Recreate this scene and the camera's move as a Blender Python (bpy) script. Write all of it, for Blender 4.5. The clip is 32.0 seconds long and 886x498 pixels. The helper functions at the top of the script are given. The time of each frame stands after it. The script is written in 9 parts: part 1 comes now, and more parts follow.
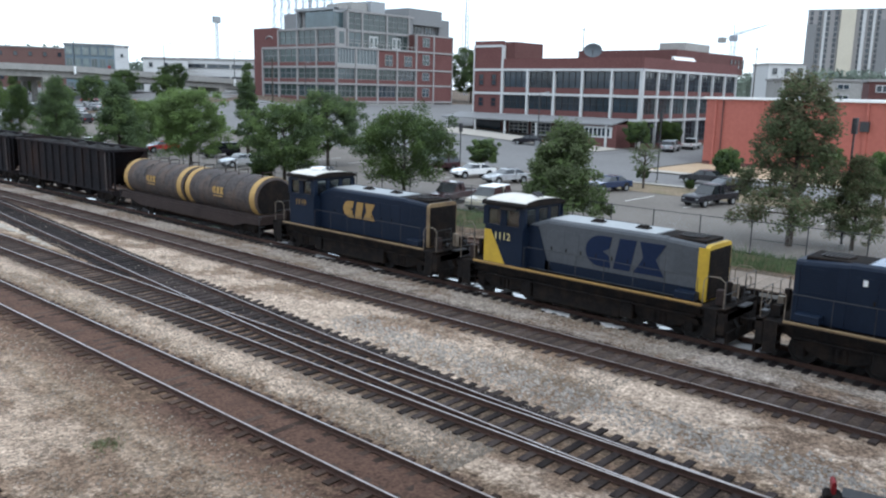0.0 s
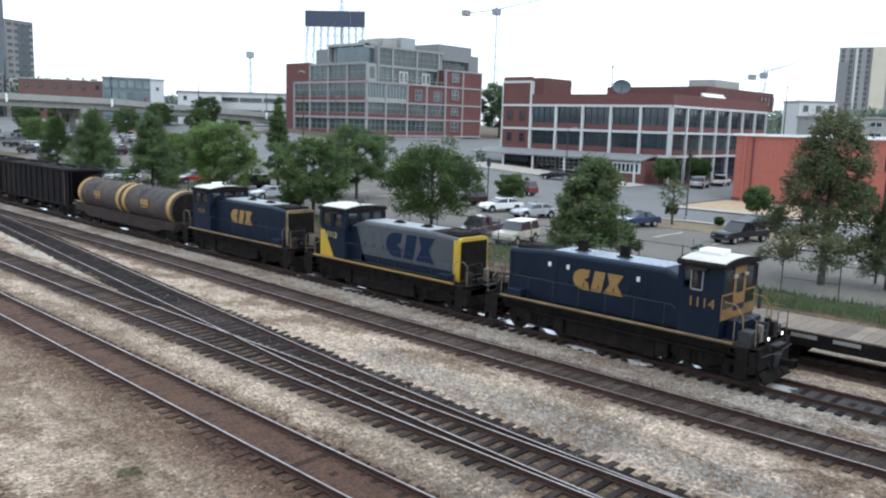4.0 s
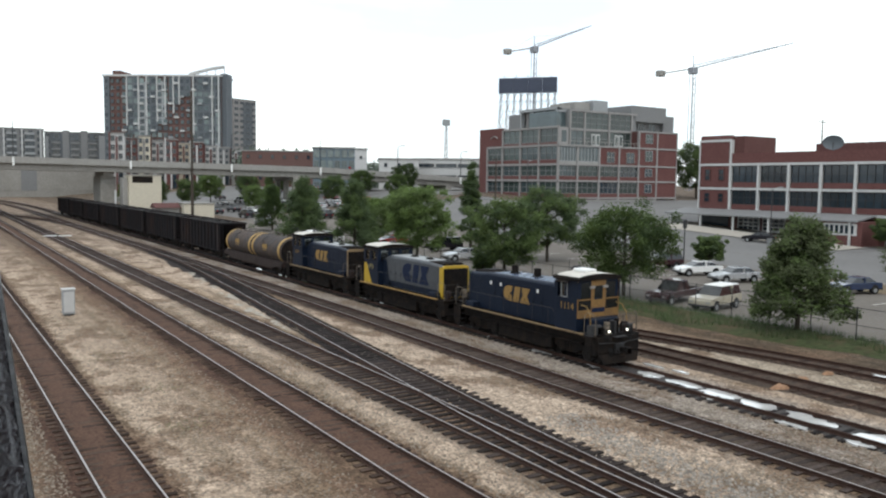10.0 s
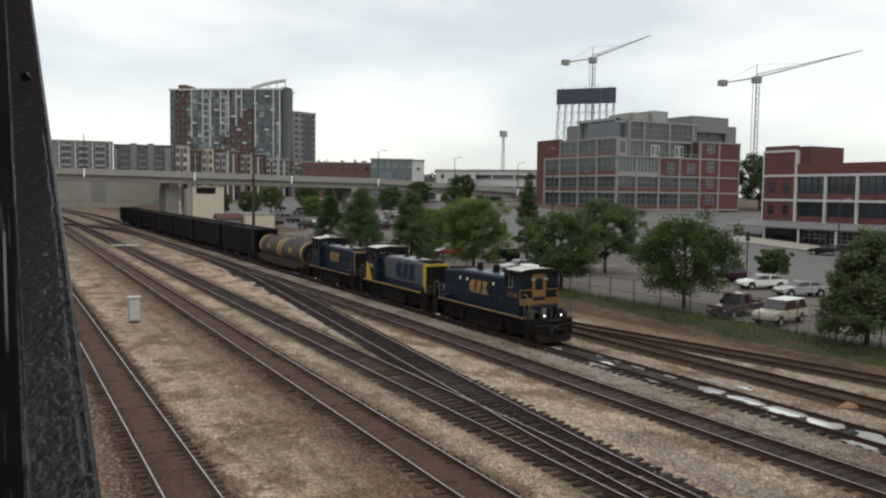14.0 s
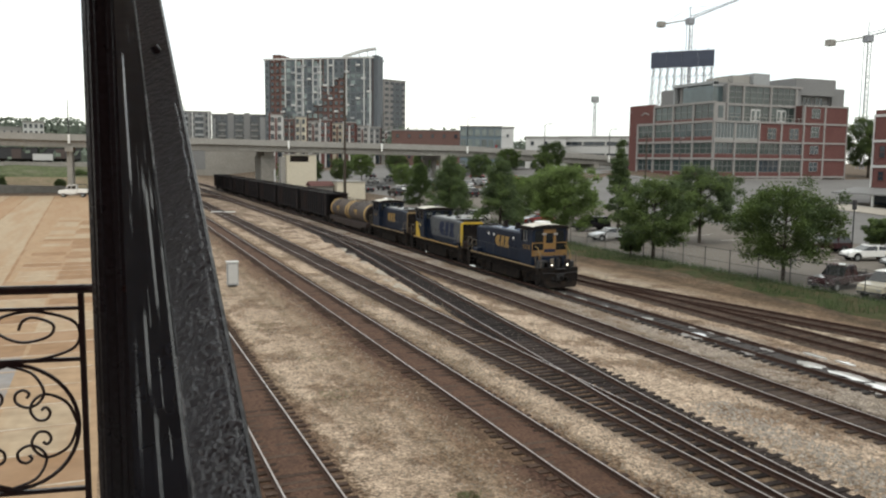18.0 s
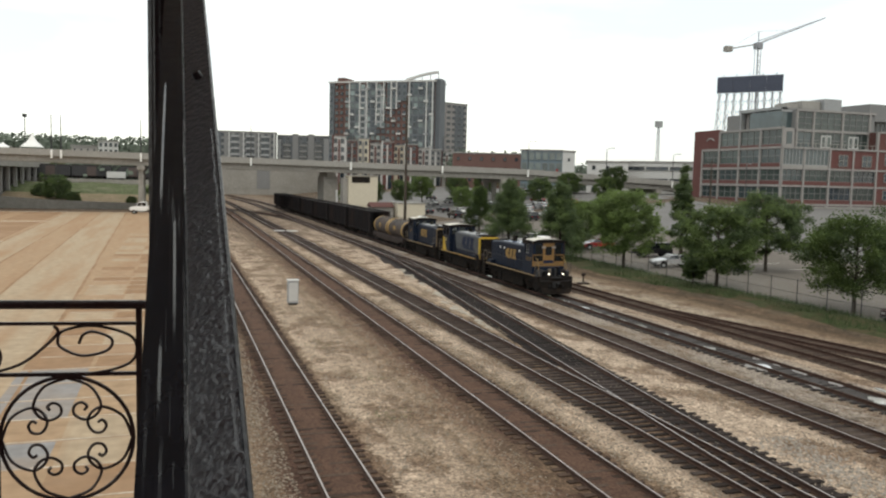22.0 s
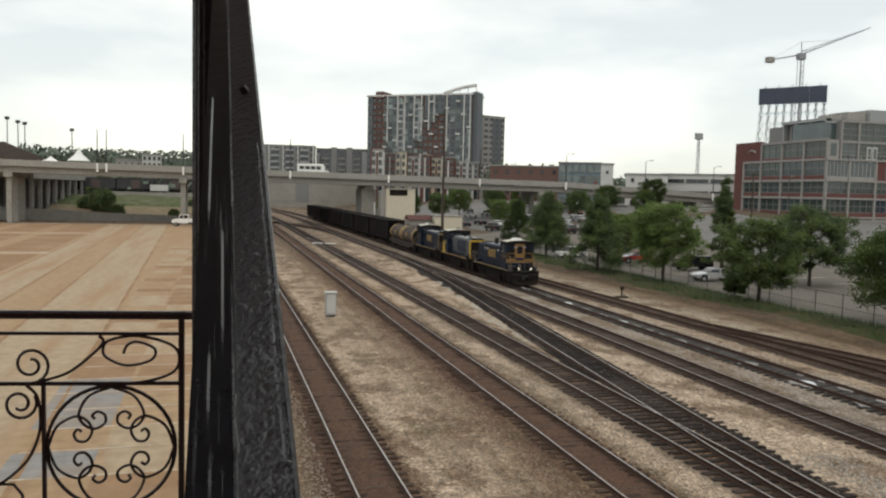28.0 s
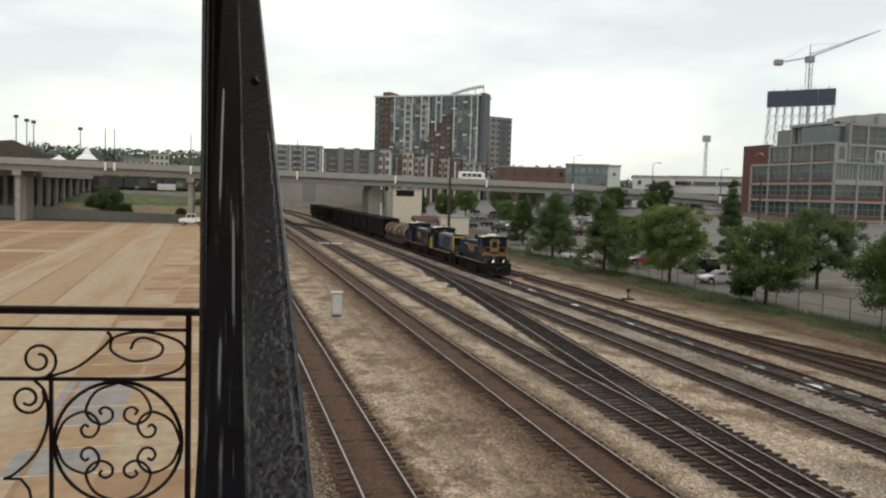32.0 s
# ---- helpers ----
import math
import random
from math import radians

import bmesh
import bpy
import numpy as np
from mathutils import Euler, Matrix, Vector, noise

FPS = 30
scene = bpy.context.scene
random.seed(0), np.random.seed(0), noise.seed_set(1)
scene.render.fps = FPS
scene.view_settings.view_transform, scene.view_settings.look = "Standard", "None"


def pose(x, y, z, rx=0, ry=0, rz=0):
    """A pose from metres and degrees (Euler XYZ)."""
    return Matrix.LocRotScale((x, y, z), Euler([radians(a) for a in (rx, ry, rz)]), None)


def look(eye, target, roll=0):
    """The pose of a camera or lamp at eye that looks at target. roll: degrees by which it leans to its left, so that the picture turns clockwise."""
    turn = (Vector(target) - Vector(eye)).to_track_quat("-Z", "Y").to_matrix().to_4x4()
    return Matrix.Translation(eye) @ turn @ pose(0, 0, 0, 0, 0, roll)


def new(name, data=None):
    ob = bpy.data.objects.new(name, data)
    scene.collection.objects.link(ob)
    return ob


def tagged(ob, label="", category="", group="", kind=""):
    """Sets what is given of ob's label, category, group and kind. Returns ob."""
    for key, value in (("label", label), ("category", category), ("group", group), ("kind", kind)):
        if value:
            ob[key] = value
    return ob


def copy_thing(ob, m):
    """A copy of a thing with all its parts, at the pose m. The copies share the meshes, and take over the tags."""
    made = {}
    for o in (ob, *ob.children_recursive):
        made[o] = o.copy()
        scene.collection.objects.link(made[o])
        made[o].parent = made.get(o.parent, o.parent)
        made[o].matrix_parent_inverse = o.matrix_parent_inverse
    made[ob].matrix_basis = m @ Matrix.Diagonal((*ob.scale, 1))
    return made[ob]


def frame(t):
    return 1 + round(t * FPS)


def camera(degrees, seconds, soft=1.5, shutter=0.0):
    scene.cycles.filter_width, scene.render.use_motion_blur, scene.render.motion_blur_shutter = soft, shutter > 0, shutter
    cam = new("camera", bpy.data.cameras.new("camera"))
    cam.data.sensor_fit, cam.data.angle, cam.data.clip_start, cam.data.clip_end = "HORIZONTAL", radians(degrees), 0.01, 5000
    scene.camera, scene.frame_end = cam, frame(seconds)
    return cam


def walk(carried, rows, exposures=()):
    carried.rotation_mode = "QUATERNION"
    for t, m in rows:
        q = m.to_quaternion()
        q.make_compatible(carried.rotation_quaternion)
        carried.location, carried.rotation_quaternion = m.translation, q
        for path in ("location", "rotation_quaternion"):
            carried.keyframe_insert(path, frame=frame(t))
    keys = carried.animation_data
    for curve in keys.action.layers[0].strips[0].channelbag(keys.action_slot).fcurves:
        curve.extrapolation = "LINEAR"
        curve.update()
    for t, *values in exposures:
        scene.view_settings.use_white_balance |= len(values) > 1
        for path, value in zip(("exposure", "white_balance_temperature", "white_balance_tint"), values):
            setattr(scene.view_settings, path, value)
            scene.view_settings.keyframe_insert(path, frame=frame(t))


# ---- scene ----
cam = camera(57.50, 32.0, 2.2)
PATH = [
    (0, pose(0.0000, 0, 9.2000, 78.80, -1.24, -48.14)),
    (0.5, pose(0.0002, 0, 9.2000, 78.87, -1.56, -49.14)),
    (1, pose(0.0004, 0, 9.2000, 79.33, -1.32, -49.23)),
    (1.5, pose(0.0007, 0, 9.2000, 79.18, -0.82, -49.25)),
    (2, pose(0.0009, 0, 9.2000, 79.72, -0.45, -48.75)),
    (2.5, pose(0.0011, 0, 9.2000, 79.61, -0.94, -47.86)),
    (4.5, pose(0.0020, 0, 9.2000, 82.00, -1.78, -45.40)),
    (5, pose(0.0022, 0, 9.2000, 82.74, -1.73, -44.17)),
    (5.5, pose(0.0024, 0, 9.2000, 82.49, -1.70, -42.43)),
    (6, pose(0.0027, 0, 9.2000, 81.47, -0.90, -39.53)),
    (6.5, pose(0.0029, 0, 9.2000, 81.49, -2.01, -35.94)),
    (7, pose(0.0031, 0, 9.2000, 81.52, -3.47, -33.58)),
    (7.5, pose(0.0033, 0, 9.2000, 82.67, -2.13, -35.31)),
    (8, pose(0.0036, 0, 9.2000, 84.01, 0.59, -37.81)),
    (8.5, pose(0.0038, 0, 9.2000, 84.34, 0.19, -38.17)),
    (9, pose(0.0040, 0, 9.2000, 85.12, -0.91, -35.94)),
    (9.5, pose(0.0047, 0, 9.2000, 85.43, -1.17, -34.81)),
    (10, pose(0.0053, 0, 9.2000, 85.27, -0.71, -32.72)),
    (10.5, pose(0.0060, 0, 9.2000, 85.67, 1.34, -30.92)),
    (11, pose(0.0060, 0, 9.2005, 85.68, 0.65, -29.79)),
    (11.5, pose(0.0060, 0, 9.2010, 85.70, 0.17, -29.28)),
    (12, pose(0.0060, 0, 9.2015, 85.64, -0.65, -29.27)),
    (12.5, pose(0.0060, 0, 9.2020, 85.69, -0.70, -29.41)),
    (13, pose(0.0060, 0, 9.2025, 85.69, -0.59, -29.32)),
    (13.5, pose(0.0060, 0, 9.2030, 85.94, -0.49, -29.12)),
    (15.5, pose(-0.0070, 0, 9.2013, 85.47, -1.03, -26.30)),
    (16, pose(-0.0102, 0, 9.1990, 83.43, -0.85, -25.33)),
    (16.5, pose(-0.0149, 0, 9.2023, 83.24, -1.30, -24.27)),
    (17, pose(-0.0192, 0, 9.2034, 83.09, -1.37, -23.28)),
    (17.5, pose(-0.0226, 0, 9.2019, 83.41, -1.06, -22.46)),
    (18, pose(-0.0182, 0, 9.2010, 83.65, -0.55, -22.42)),
    (18.5, pose(-0.0164, 0, 9.2044, 84.35, -0.53, -22.16)),
    (19, pose(-0.0161, 0, 9.2071, 84.82, -0.74, -21.23)),
    (19.5, pose(-0.0227, 0, 9.2063, 84.72, -1.04, -20.28)),
    (20, pose(-0.0260, 0, 9.2058, 84.69, -0.92, -19.87)),
    (20.5, pose(-0.0179, 0, 9.2047, 84.65, -1.04, -19.93)),
    (21, pose(-0.0115, 0, 9.2042, 84.86, -1.13, -19.11)),
    (21.5, pose(-0.0026, 0, 9.2055, 84.99, -1.09, -18.40)),
    (22, pose(0.0083, 0, 9.2060, 85.17, -1.35, -18.16)),
    (22.5, pose(0.0118, 0, 9.2031, 85.01, -0.40, -17.49)),
    (23, pose(0.0128, 0, 9.2041, 86.59, -0.20, -17.50)),
    (23.5, pose(0.0120, 0, 9.2081, 86.87, -1.12, -17.22)),
    (24, pose(0.0093, 0, 9.2078, 86.64, -1.36, -16.89)),
    (24.5, pose(0.0067, 0, 9.2049, 86.10, -1.40, -16.52)),
    (26.5, pose(0.0078, 0, 9.2050, 86.19, -1.55, -16.71)),
    (27, pose(0.0075, 0, 9.2075, 86.26, -1.05, -16.62)),
    (27.5, pose(0.0037, 0, 9.2050, 85.90, -1.29, -16.18)),
    (28, pose(0.0034, 0, 9.2057, 86.01, -1.32, -15.52)),
    (28.5, pose(-0.0003, 0, 9.2088, 86.20, -1.64, -15.05)),
    (29, pose(0.0005, 0, 9.2073, 86.16, -1.74, -15.24)),
    (29.5, pose(-0.0013, 0, 9.2032, 86.21, -1.47, -14.86)),
    (30, pose(0.0000, 0, 9.2000, 85.91, -1.77, -15.09)),
    (30.5, pose(0.0036, 0, 9.1987, 85.65, -1.44, -15.23)),
    (31, pose(0.0062, 0, 9.2010, 86.16, -1.12, -15.56)),
    (31.5, pose(0.0076, 0, 9.1994, 86.01, -1.59, -15.24)),
    (32, pose(0.0006, 0, 9.1972, 86.06, -1.68, -15.05)),
]
EXPOSURES = [(0, 0.3, 5800, 8), (5, 0.37, 5850, 6), (9, 0.16, 6200, 6), (10, -0.05, 6550, 8), (10.8, -0.89, 6900, 10), (12, -0.7, 7000, 10), (13.5, -0.6, 7000, 10), (15.5, -0.3, 7160, 10), (17, -0.07, 7180, 8), (19, -0.05, 7240, 8), (21, -0.11, 7260, 8), (24, -0.27, 7300, 8), (28, -0.41, 7350, 8), (32, -0.42, 7350, 8)]
walk(cam, PATH, EXPOSURES)
scene.view_settings.exposure = 0.0
world = bpy.data.worlds.new("overcast_sky")
scene.world = world
world.use_nodes = True
wn, wl = world.node_tree.nodes, world.node_tree.links
wn.clear()
w_out, w_bg, w_bg2, w_mix = wn.new("ShaderNodeOutputWorld"), wn.new("ShaderNodeBackground"), wn.new("ShaderNodeBackground"), wn.new("ShaderNodeAddShader")
sky = wn.new("ShaderNodeTexSky")
sky.sky_type, sky.sun_disc, sky.sun_elevation, sky.sun_rotation = "NISHITA", False, radians(52), radians(200)
w_bg.inputs["Strength"].default_value = 0.05
wl.new(sky.outputs[0], w_bg.inputs["Color"])
# a bright cloud cover, thinner and greyer in soft banks
w_co, w_map, w_n1, w_ramp = wn.new("ShaderNodeTexCoord"), wn.new("ShaderNodeMapping"), wn.new("ShaderNodeTexNoise"), wn.new("ShaderNodeValToRGB")
w_map.inputs["Scale"].default_value = (1.6, 1.6, 5.0)
w_map.inputs["Location"].default_value = (0.9, 0.4, 0.12)
w_n1.inputs["Scale"].default_value, w_n1.inputs["Detail"].default_value, w_n1.inputs["Roughness"].default_value = 1.5, 6, 0.5
w_ramp.color_ramp.elements[0].position, w_ramp.color_ramp.elements[0].color = 0.40, (0.72, 0.78, 0.85, 1)
w_ramp.color_ramp.elements[1].position, w_ramp.color_ramp.elements[1].color = 0.585, (1.0, 1.055, 1.075, 1)
wl.new(w_co.outputs["Generated"], w_map.inputs["Vector"])
wl.new(w_map.outputs[0], w_n1.inputs["Vector"])
wl.new(w_n1.outputs[0], w_ramp.inputs[0])
wl.new(w_ramp.outputs[0], w_bg2.inputs["Color"])
w_bg2.inputs["Strength"].default_value = 1.2
wl.new(w_bg.outputs[0], w_mix.inputs[0])
wl.new(w_bg2.outputs[0], w_mix.inputs[1])
wl.new(w_mix.outputs[0], w_out.inputs["Surface"])

sun = new("sun", bpy.data.lights.new("sun", "SUN"))
sun.data.energy, sun.data.angle, sun.data.color = 0.9, radians(30), (1.0, 0.96, 0.9)
sun.matrix_basis = look((0, 0, 60), (14, 38, 0))


# ---------------------------------------------------------------- materials
def material(name, color, rough=0.7, metal=0.0, grain=8.0, amount=0.18, patch=0.6, patches=0.25, bump=0.2, dirt=None, spread=0.0, coat=0.0, spec=0.3, stretch=None):
    """A surface with fine grain, larger patches of wear, relief, and a small change from piece to piece."""
    m = bpy.data.materials.new(name)
    m.use_nodes = True
    n, l = m.node_tree.nodes, m.node_tree.links
    bsdf = n["Principled BSDF"]
    co, fine, large = n.new("ShaderNodeTexCoord"), n.new("ShaderNodeTexNoise"), n.new("ShaderNodeTexNoise")
    fine.inputs["Scale"].default_value, fine.inputs["Detail"].default_value = grain, 8
    large.inputs["Scale"].default_value, large.inputs["Detail"].default_value, large.inputs["Roughness"].default_value = patch, 5, 0.6
    l.new(co.outputs["Object"], fine.inputs["Vector"])
    if stretch:
        mp = n.new("ShaderNodeMapping")
        mp.inputs["Scale"].default_value = stretch
        l.new(co.outputs["Object"], mp.inputs["Vector"])
    l.new(mp.outputs[0] if stretch else co.outputs["Object"], large.inputs["Vector"])
    dark = [c * (1 - amount) for c in color]
    light = [min(1, c * (1 + amount)) for c in color]
    ramp = n.new("ShaderNodeValToRGB")
    ramp.color_ramp.elements[0].position, ramp.color_ramp.elements[0].color = 0.3, (*dark, 1)
    ramp.color_ramp.elements[1].position, ramp.color_ramp.elements[1].color = 0.7, (*light, 1)
    l.new(fine.outputs[0], ramp.inputs[0])
    mix = n.new("ShaderNodeMix")
    mix.data_type = "RGBA"
    stain = dirt or [c * (1 - patches) for c in color]
    mix.inputs[7].default_value = (*stain, 1)
    edge = n.new("ShaderNodeMapRange")
    edge.inputs[1].default_value, edge.inputs[2].default_value, edge.inputs[4].default_value = 0.45, 0.72, min(1, patches * 2.4)
    l.new(large.outputs[0], edge.inputs[0])
    l.new(edge.outputs[0], mix.inputs[0])
    l.new(ramp.outputs[0], mix.inputs[6])
    last = mix.outputs[2]
    if spread:
        info, hsv, rng = n.new("ShaderNodeObjectInfo"), n.new("ShaderNodeHueSaturation"), n.new("ShaderNodeMapRange")
        rng.inputs[3].default_value, rng.inputs[4].default_value = 1 - spread, 1 + spread
        l.new(info.outputs["Random"], rng.inputs[0])
        l.new(rng.outputs[0], hsv.inputs["Value"])
        l.new(last, hsv.inputs["Color"])
        last = hsv.outputs[0]
    l.new(last, bsdf.inputs["Base Color"])
    bsdf.inputs["Metallic"].default_value = metal
    rr = n.new("ShaderNodeMapRange")
    rr.inputs[3].default_value, rr.inputs[4].default_value = max(0.03, rough - 0.12), min(1, rough + 0.12)
    l.new(large.outputs[0], rr.inputs[0])
    l.new(rr.outputs[0], bsdf.inputs["Roughness"])
    bsdf.inputs["Coat Weight"].default_value, bsdf.inputs["Specular IOR Level"].default_value = coat, spec
    if bump:
        b = n.new("ShaderNodeBump")
        b.inputs["Strength"].default_value, b.inputs["Distance"].default_value = bump, 0.02
        l.new(fine.outputs[0], b.inputs["Height"])
        l.new(b.outputs[0], bsdf.inputs["Normal"])
    return m


def glow(name, color, strength):
    m = bpy.data.materials.new(name)
    m.use_nodes = True
    b = m.node_tree.nodes["Principled BSDF"]
    b.inputs["Base Color"].default_value = (0.8, 0.8, 0.75, 1)
    b.inputs["Emission Color"].default_value, b.inputs["Emission Strength"].default_value = (*color, 1), strength
    return m


def pane_glass(name, color, rough=0.08):
    """Glazing seen from outside: dark, glossy, slightly uneven."""
    return material(name, color, rough, 0.0, 0.6, 0.3, 0.15, 0.3, 0.02, spread=0.35, coat=0.3, spec=0.5)


M_NAVY = material("navy_paint", (0.0062, 0.0115, 0.0245), 0.45, 0, 6, 0.15, 0.5, 0.25, 0.04, dirt=(0.012, 0.02, 0.038), spec=0.16)
M_GREY = material("grey_paint", (0.076, 0.081, 0.088), 0.5, 0, 6, 0.1, 0.5, 0.25, 0.04, dirt=(0.06, 0.066, 0.075), spec=0.2)
M_BLUE = material("blue_lettering_paint", (0.008, 0.016, 0.044), 0.5, 0, 6, 0.1, 0.5, 0.15, 0.03, spec=0.15)
M_YELLOW = material("yellow_paint", (0.50, 0.33, 0.03), 0.5, 0, 6, 0.1, 0.6, 0.22, 0.04, dirt=(0.30, 0.19, 0.04))
M_GOLD = material("worn_gold_paint", (0.285, 0.17, 0.05), 0.55, 0, 7, 0.14, 0.8, 0.3, 0.04, dirt=(0.20, 0.13, 0.05))
M_HANDRAIL = material("dusty_handrail_paint", (0.20, 0.165, 0.125), 0.6, 0, 9, 0.3, 1.2, 0.4, 0.05, dirt=(0.10, 0.075, 0.055))
M_TAN = material("faded_tan_paint", (0.21, 0.145, 0.075), 0.65, 0, 7, 0.2, 0.9, 0.4, 0.04, dirt=(0.09, 0.06, 0.04))
M_WHITE = material("white_paint", (0.78, 0.78, 0.76), 0.45, 0, 7, 0.05, 0.8, 0.12, 0.04)
M_ENDGOLD = material("dusty_ochre_end_paint", (0.225, 0.125, 0.042), 0.6, 0, 7, 0.2, 1.2, 0.35, 0.04, dirt=(0.13, 0.08, 0.04))
M_CABROOF = material("dusty_white_roof_paint", (0.58, 0.55, 0.49), 0.55, 0, 6, 0.08, 0.8, 0.25, 0.04, dirt=(0.42, 0.38, 0.32))
M_UNDER = material("grimy_underframe_steel", (0.014, 0.0125, 0.012), 0.9, 0.0, 9, 0.3, 1.6, 0.4, 0.25, dirt=(0.03, 0.022, 0.017), spec=0.05)
M_WHEEL = material("wheel_steel", (0.02, 0.018, 0.017), 0.65, 0.3, 9, 0.2, 1.5, 0.3, 0.1)
M_HOPPER = material("hopper_black_paint", (0.0125, 0.0115, 0.013), 0.8, 0, 5, 0.3, 0.35, 0.42, 0.1, dirt=(0.03, 0.019, 0.016), spread=0.1, spec=0.1)
M_COAL = material("dark_load", (0.012, 0.011, 0.01), 0.95, 0, 14, 0.4, 1.5, 0.3, 0.6)
M_COIL = material("weathered_cover_paint", (0.056, 0.047, 0.044), 0.7, 0, 4, 0.35, 0.8, 0.42, 0.08, dirt=(0.105, 0.074, 0.056), spec=0.2)
M_RUSTFRAME = material("rusty_frame_paint", (0.03, 0.019, 0.016), 0.8, 0, 7, 0.3, 0.9, 0.35, 0.2)
M_GLASS = pane_glass("cab_glass", (0.012, 0.014, 0.016), 0.1)
M_LIT = glow("lit_headlight", (1.0, 0.93, 0.8), 3.5)


def clear_glass(name, tint, gloss=0.12):
    """Thin window glass: mostly clear, with a faint reflection."""
    m = bpy.data.materials.new(name)
    m.use_nodes = True
    n, l = m.node_tree.nodes, m.node_tree.links
    thru, shine, mix = n.new("ShaderNodeBsdfTransparent"), n.new("ShaderNodeBsdfGlossy"), n.new("ShaderNodeMixShader")
    thru.inputs["Color"].default_value = (*tint, 1)
    shine.inputs["Roughness"].default_value = 0.08
    mix.inputs[0].default_value = gloss
    l.new(thru.outputs[0], mix.inputs[1])
    l.new(shine.outputs[0], mix.inputs[2])
    l.new(mix.outputs[0], n["Material Output"].inputs["Surface"])
    return m


M_CABGLASS = clear_glass("clear_cab_glass", (0.62, 0.66, 0.66))
M_RAIL = material("worn_rail_steel", (0.42, 0.38, 0.36), 0.3, 0.8, 9, 0.15, 0.8, 0.25, 0.05, dirt=(0.22, 0.17, 0.14))
M_RAILRUST = material("rusty_rail_side", (0.06, 0.033, 0.024), 0.9, 0, 9, 0.25, 1.0, 0.3, 0.2)
M_TIE = material("creosoted_wood", (0.066, 0.045, 0.035), 0.95, 0, 12, 0.35, 1.4, 0.3, 0.5, spread=0.4, spec=0.1)
M_TIEDARK = material("oil_soaked_wood", (0.018, 0.014, 0.0135), 0.85, 0, 12, 0.35, 1.4, 0.3, 0.5, spread=0.5, spec=0.15)
M_TIEPURPLE = material("dark_grey_wood", (0.062, 0.047, 0.041), 0.95, 0, 12, 0.4, 1.4, 0.3, 0.5, spread=0.45, spec=0.12)
M_TIESW = material("tarred_switch_wood", (0.034, 0.026, 0.024), 0.9, 0, 12, 0.4, 1.4, 0.4, 0.5, dirt=(0.06, 0.047, 0.04), spread=0.5, spec=0.12)
M_CREAMPAINT = material("cream_number_paint", (0.66, 0.56, 0.26), 0.5, 0, 6, 0.08, 0.6, 0.2, 0.03)
M_BRICK = material("red_brick", (0.128, 0.055, 0.05), 0.9, 0, 3, 0.15, 0.25, 0.2, 0.2)
M_BRICKD = material("dark_brick", (0.105, 0.047, 0.042), 0.9, 0, 3, 0.15, 0.25, 0.2, 0.2)
M_CONC = material("pale_concrete_frame", (0.285, 0.272, 0.262), 0.85, 0, 2, 0.08, 0.25, 0.15, 0.1)
M_CONCG = material("grey_concrete", (0.30, 0.29, 0.27), 0.9, 0, 2, 0.12, 0.25, 0.2, 0.15)
M_CONCD = material("stained_bridge_concrete", (0.28, 0.265, 0.24), 0.9, 0, 1.2, 0.14, 0.12, 0.25, 0.15)
M_WIN = pane_glass("window_glass", (0.05, 0.07, 0.075), 0.1)
M_WINT = pane_glass("greenish_window_glass", (0.145, 0.185, 0.18), 0.12)
M_WIND = pane_glass("dark_window_glass", (0.02, 0.03, 0.04), 0.1)
M_WINL = pane_glass("loft_window_glass", (0.042, 0.06, 0.056), 0.15)
M_SLATE = material("slate_grey_panel", (0.10, 0.113, 0.125), 0.6, 0, 2, 0.08, 0.2, 0.15, 0.04)
M_ORANGE = material("orange_red_painted_wall", (0.345, 0.112, 0.085), 0.85, 0, 2, 0.08, 0.12, 0.2, 0.1)
M_ROOFW = material("white_roof_membrane", (0.74, 0.73, 0.70), 0.7, 0, 2, 0.06, 0.2, 0.12, 0.05)
M_ROOFG = material("grey_roof_gravel", (0.26, 0.25, 0.24), 0.95, 0, 6, 0.15, 0.3, 0.2, 0.3)
M_STUCCO = material("white_stucco", (0.50, 0.50, 0.49), 0.85, 0, 2, 0.05, 0.2, 0.12, 0.06)
M_GRAYP = material("mid_grey_panel", (0.20, 0.20, 0.20), 0.8, 0, 2, 0.08, 0.2, 0.15, 0.06)
M_CREAM = material("cream_render", (0.55, 0.50, 0.40), 0.85, 0, 2, 0.07, 0.2, 0.15, 0.06)
M_TEAL = material("teal_grey_panel", (0.125, 0.168, 0.192), 0.6, 0, 2, 0.08, 0.2, 0.15, 0.04)
M_STEEL = material("galvanised_steel", (0.34, 0.35, 0.35), 0.5, 0.7, 6, 0.12, 0.8, 0.2, 0.05)
# skyline steelwork grey, paled and blued to carry the haze
M_CRANE = material("hazed_crane_grey", (0.27, 0.285, 0.31), 0.7, 0, 3, 0.1, 0.3, 0.15, 0.03)
M_DSTEEL = material("dark_steel", (0.05, 0.05, 0.052), 0.55, 0.4, 6, 0.15, 0.8, 0.25, 0.08)
M_SIGN = material("dark_blue_grey_board", (0.055, 0.065, 0.095), 0.6, 0, 3, 0.1, 0.3, 0.2, 0.04)
M_IRON = material("black_painted_iron", (0.033, 0.036, 0.044), 0.3, 0.0, 60, 0.3, 8, 0.3, 0.2, spec=0.5)
M_RAILIRON = material("rust_tinged_black_iron", (0.05, 0.034, 0.036), 0.4, 0.0, 60, 0.35, 12, 0.4, 0.2, dirt=(0.075, 0.038, 0.03), spec=0.4)
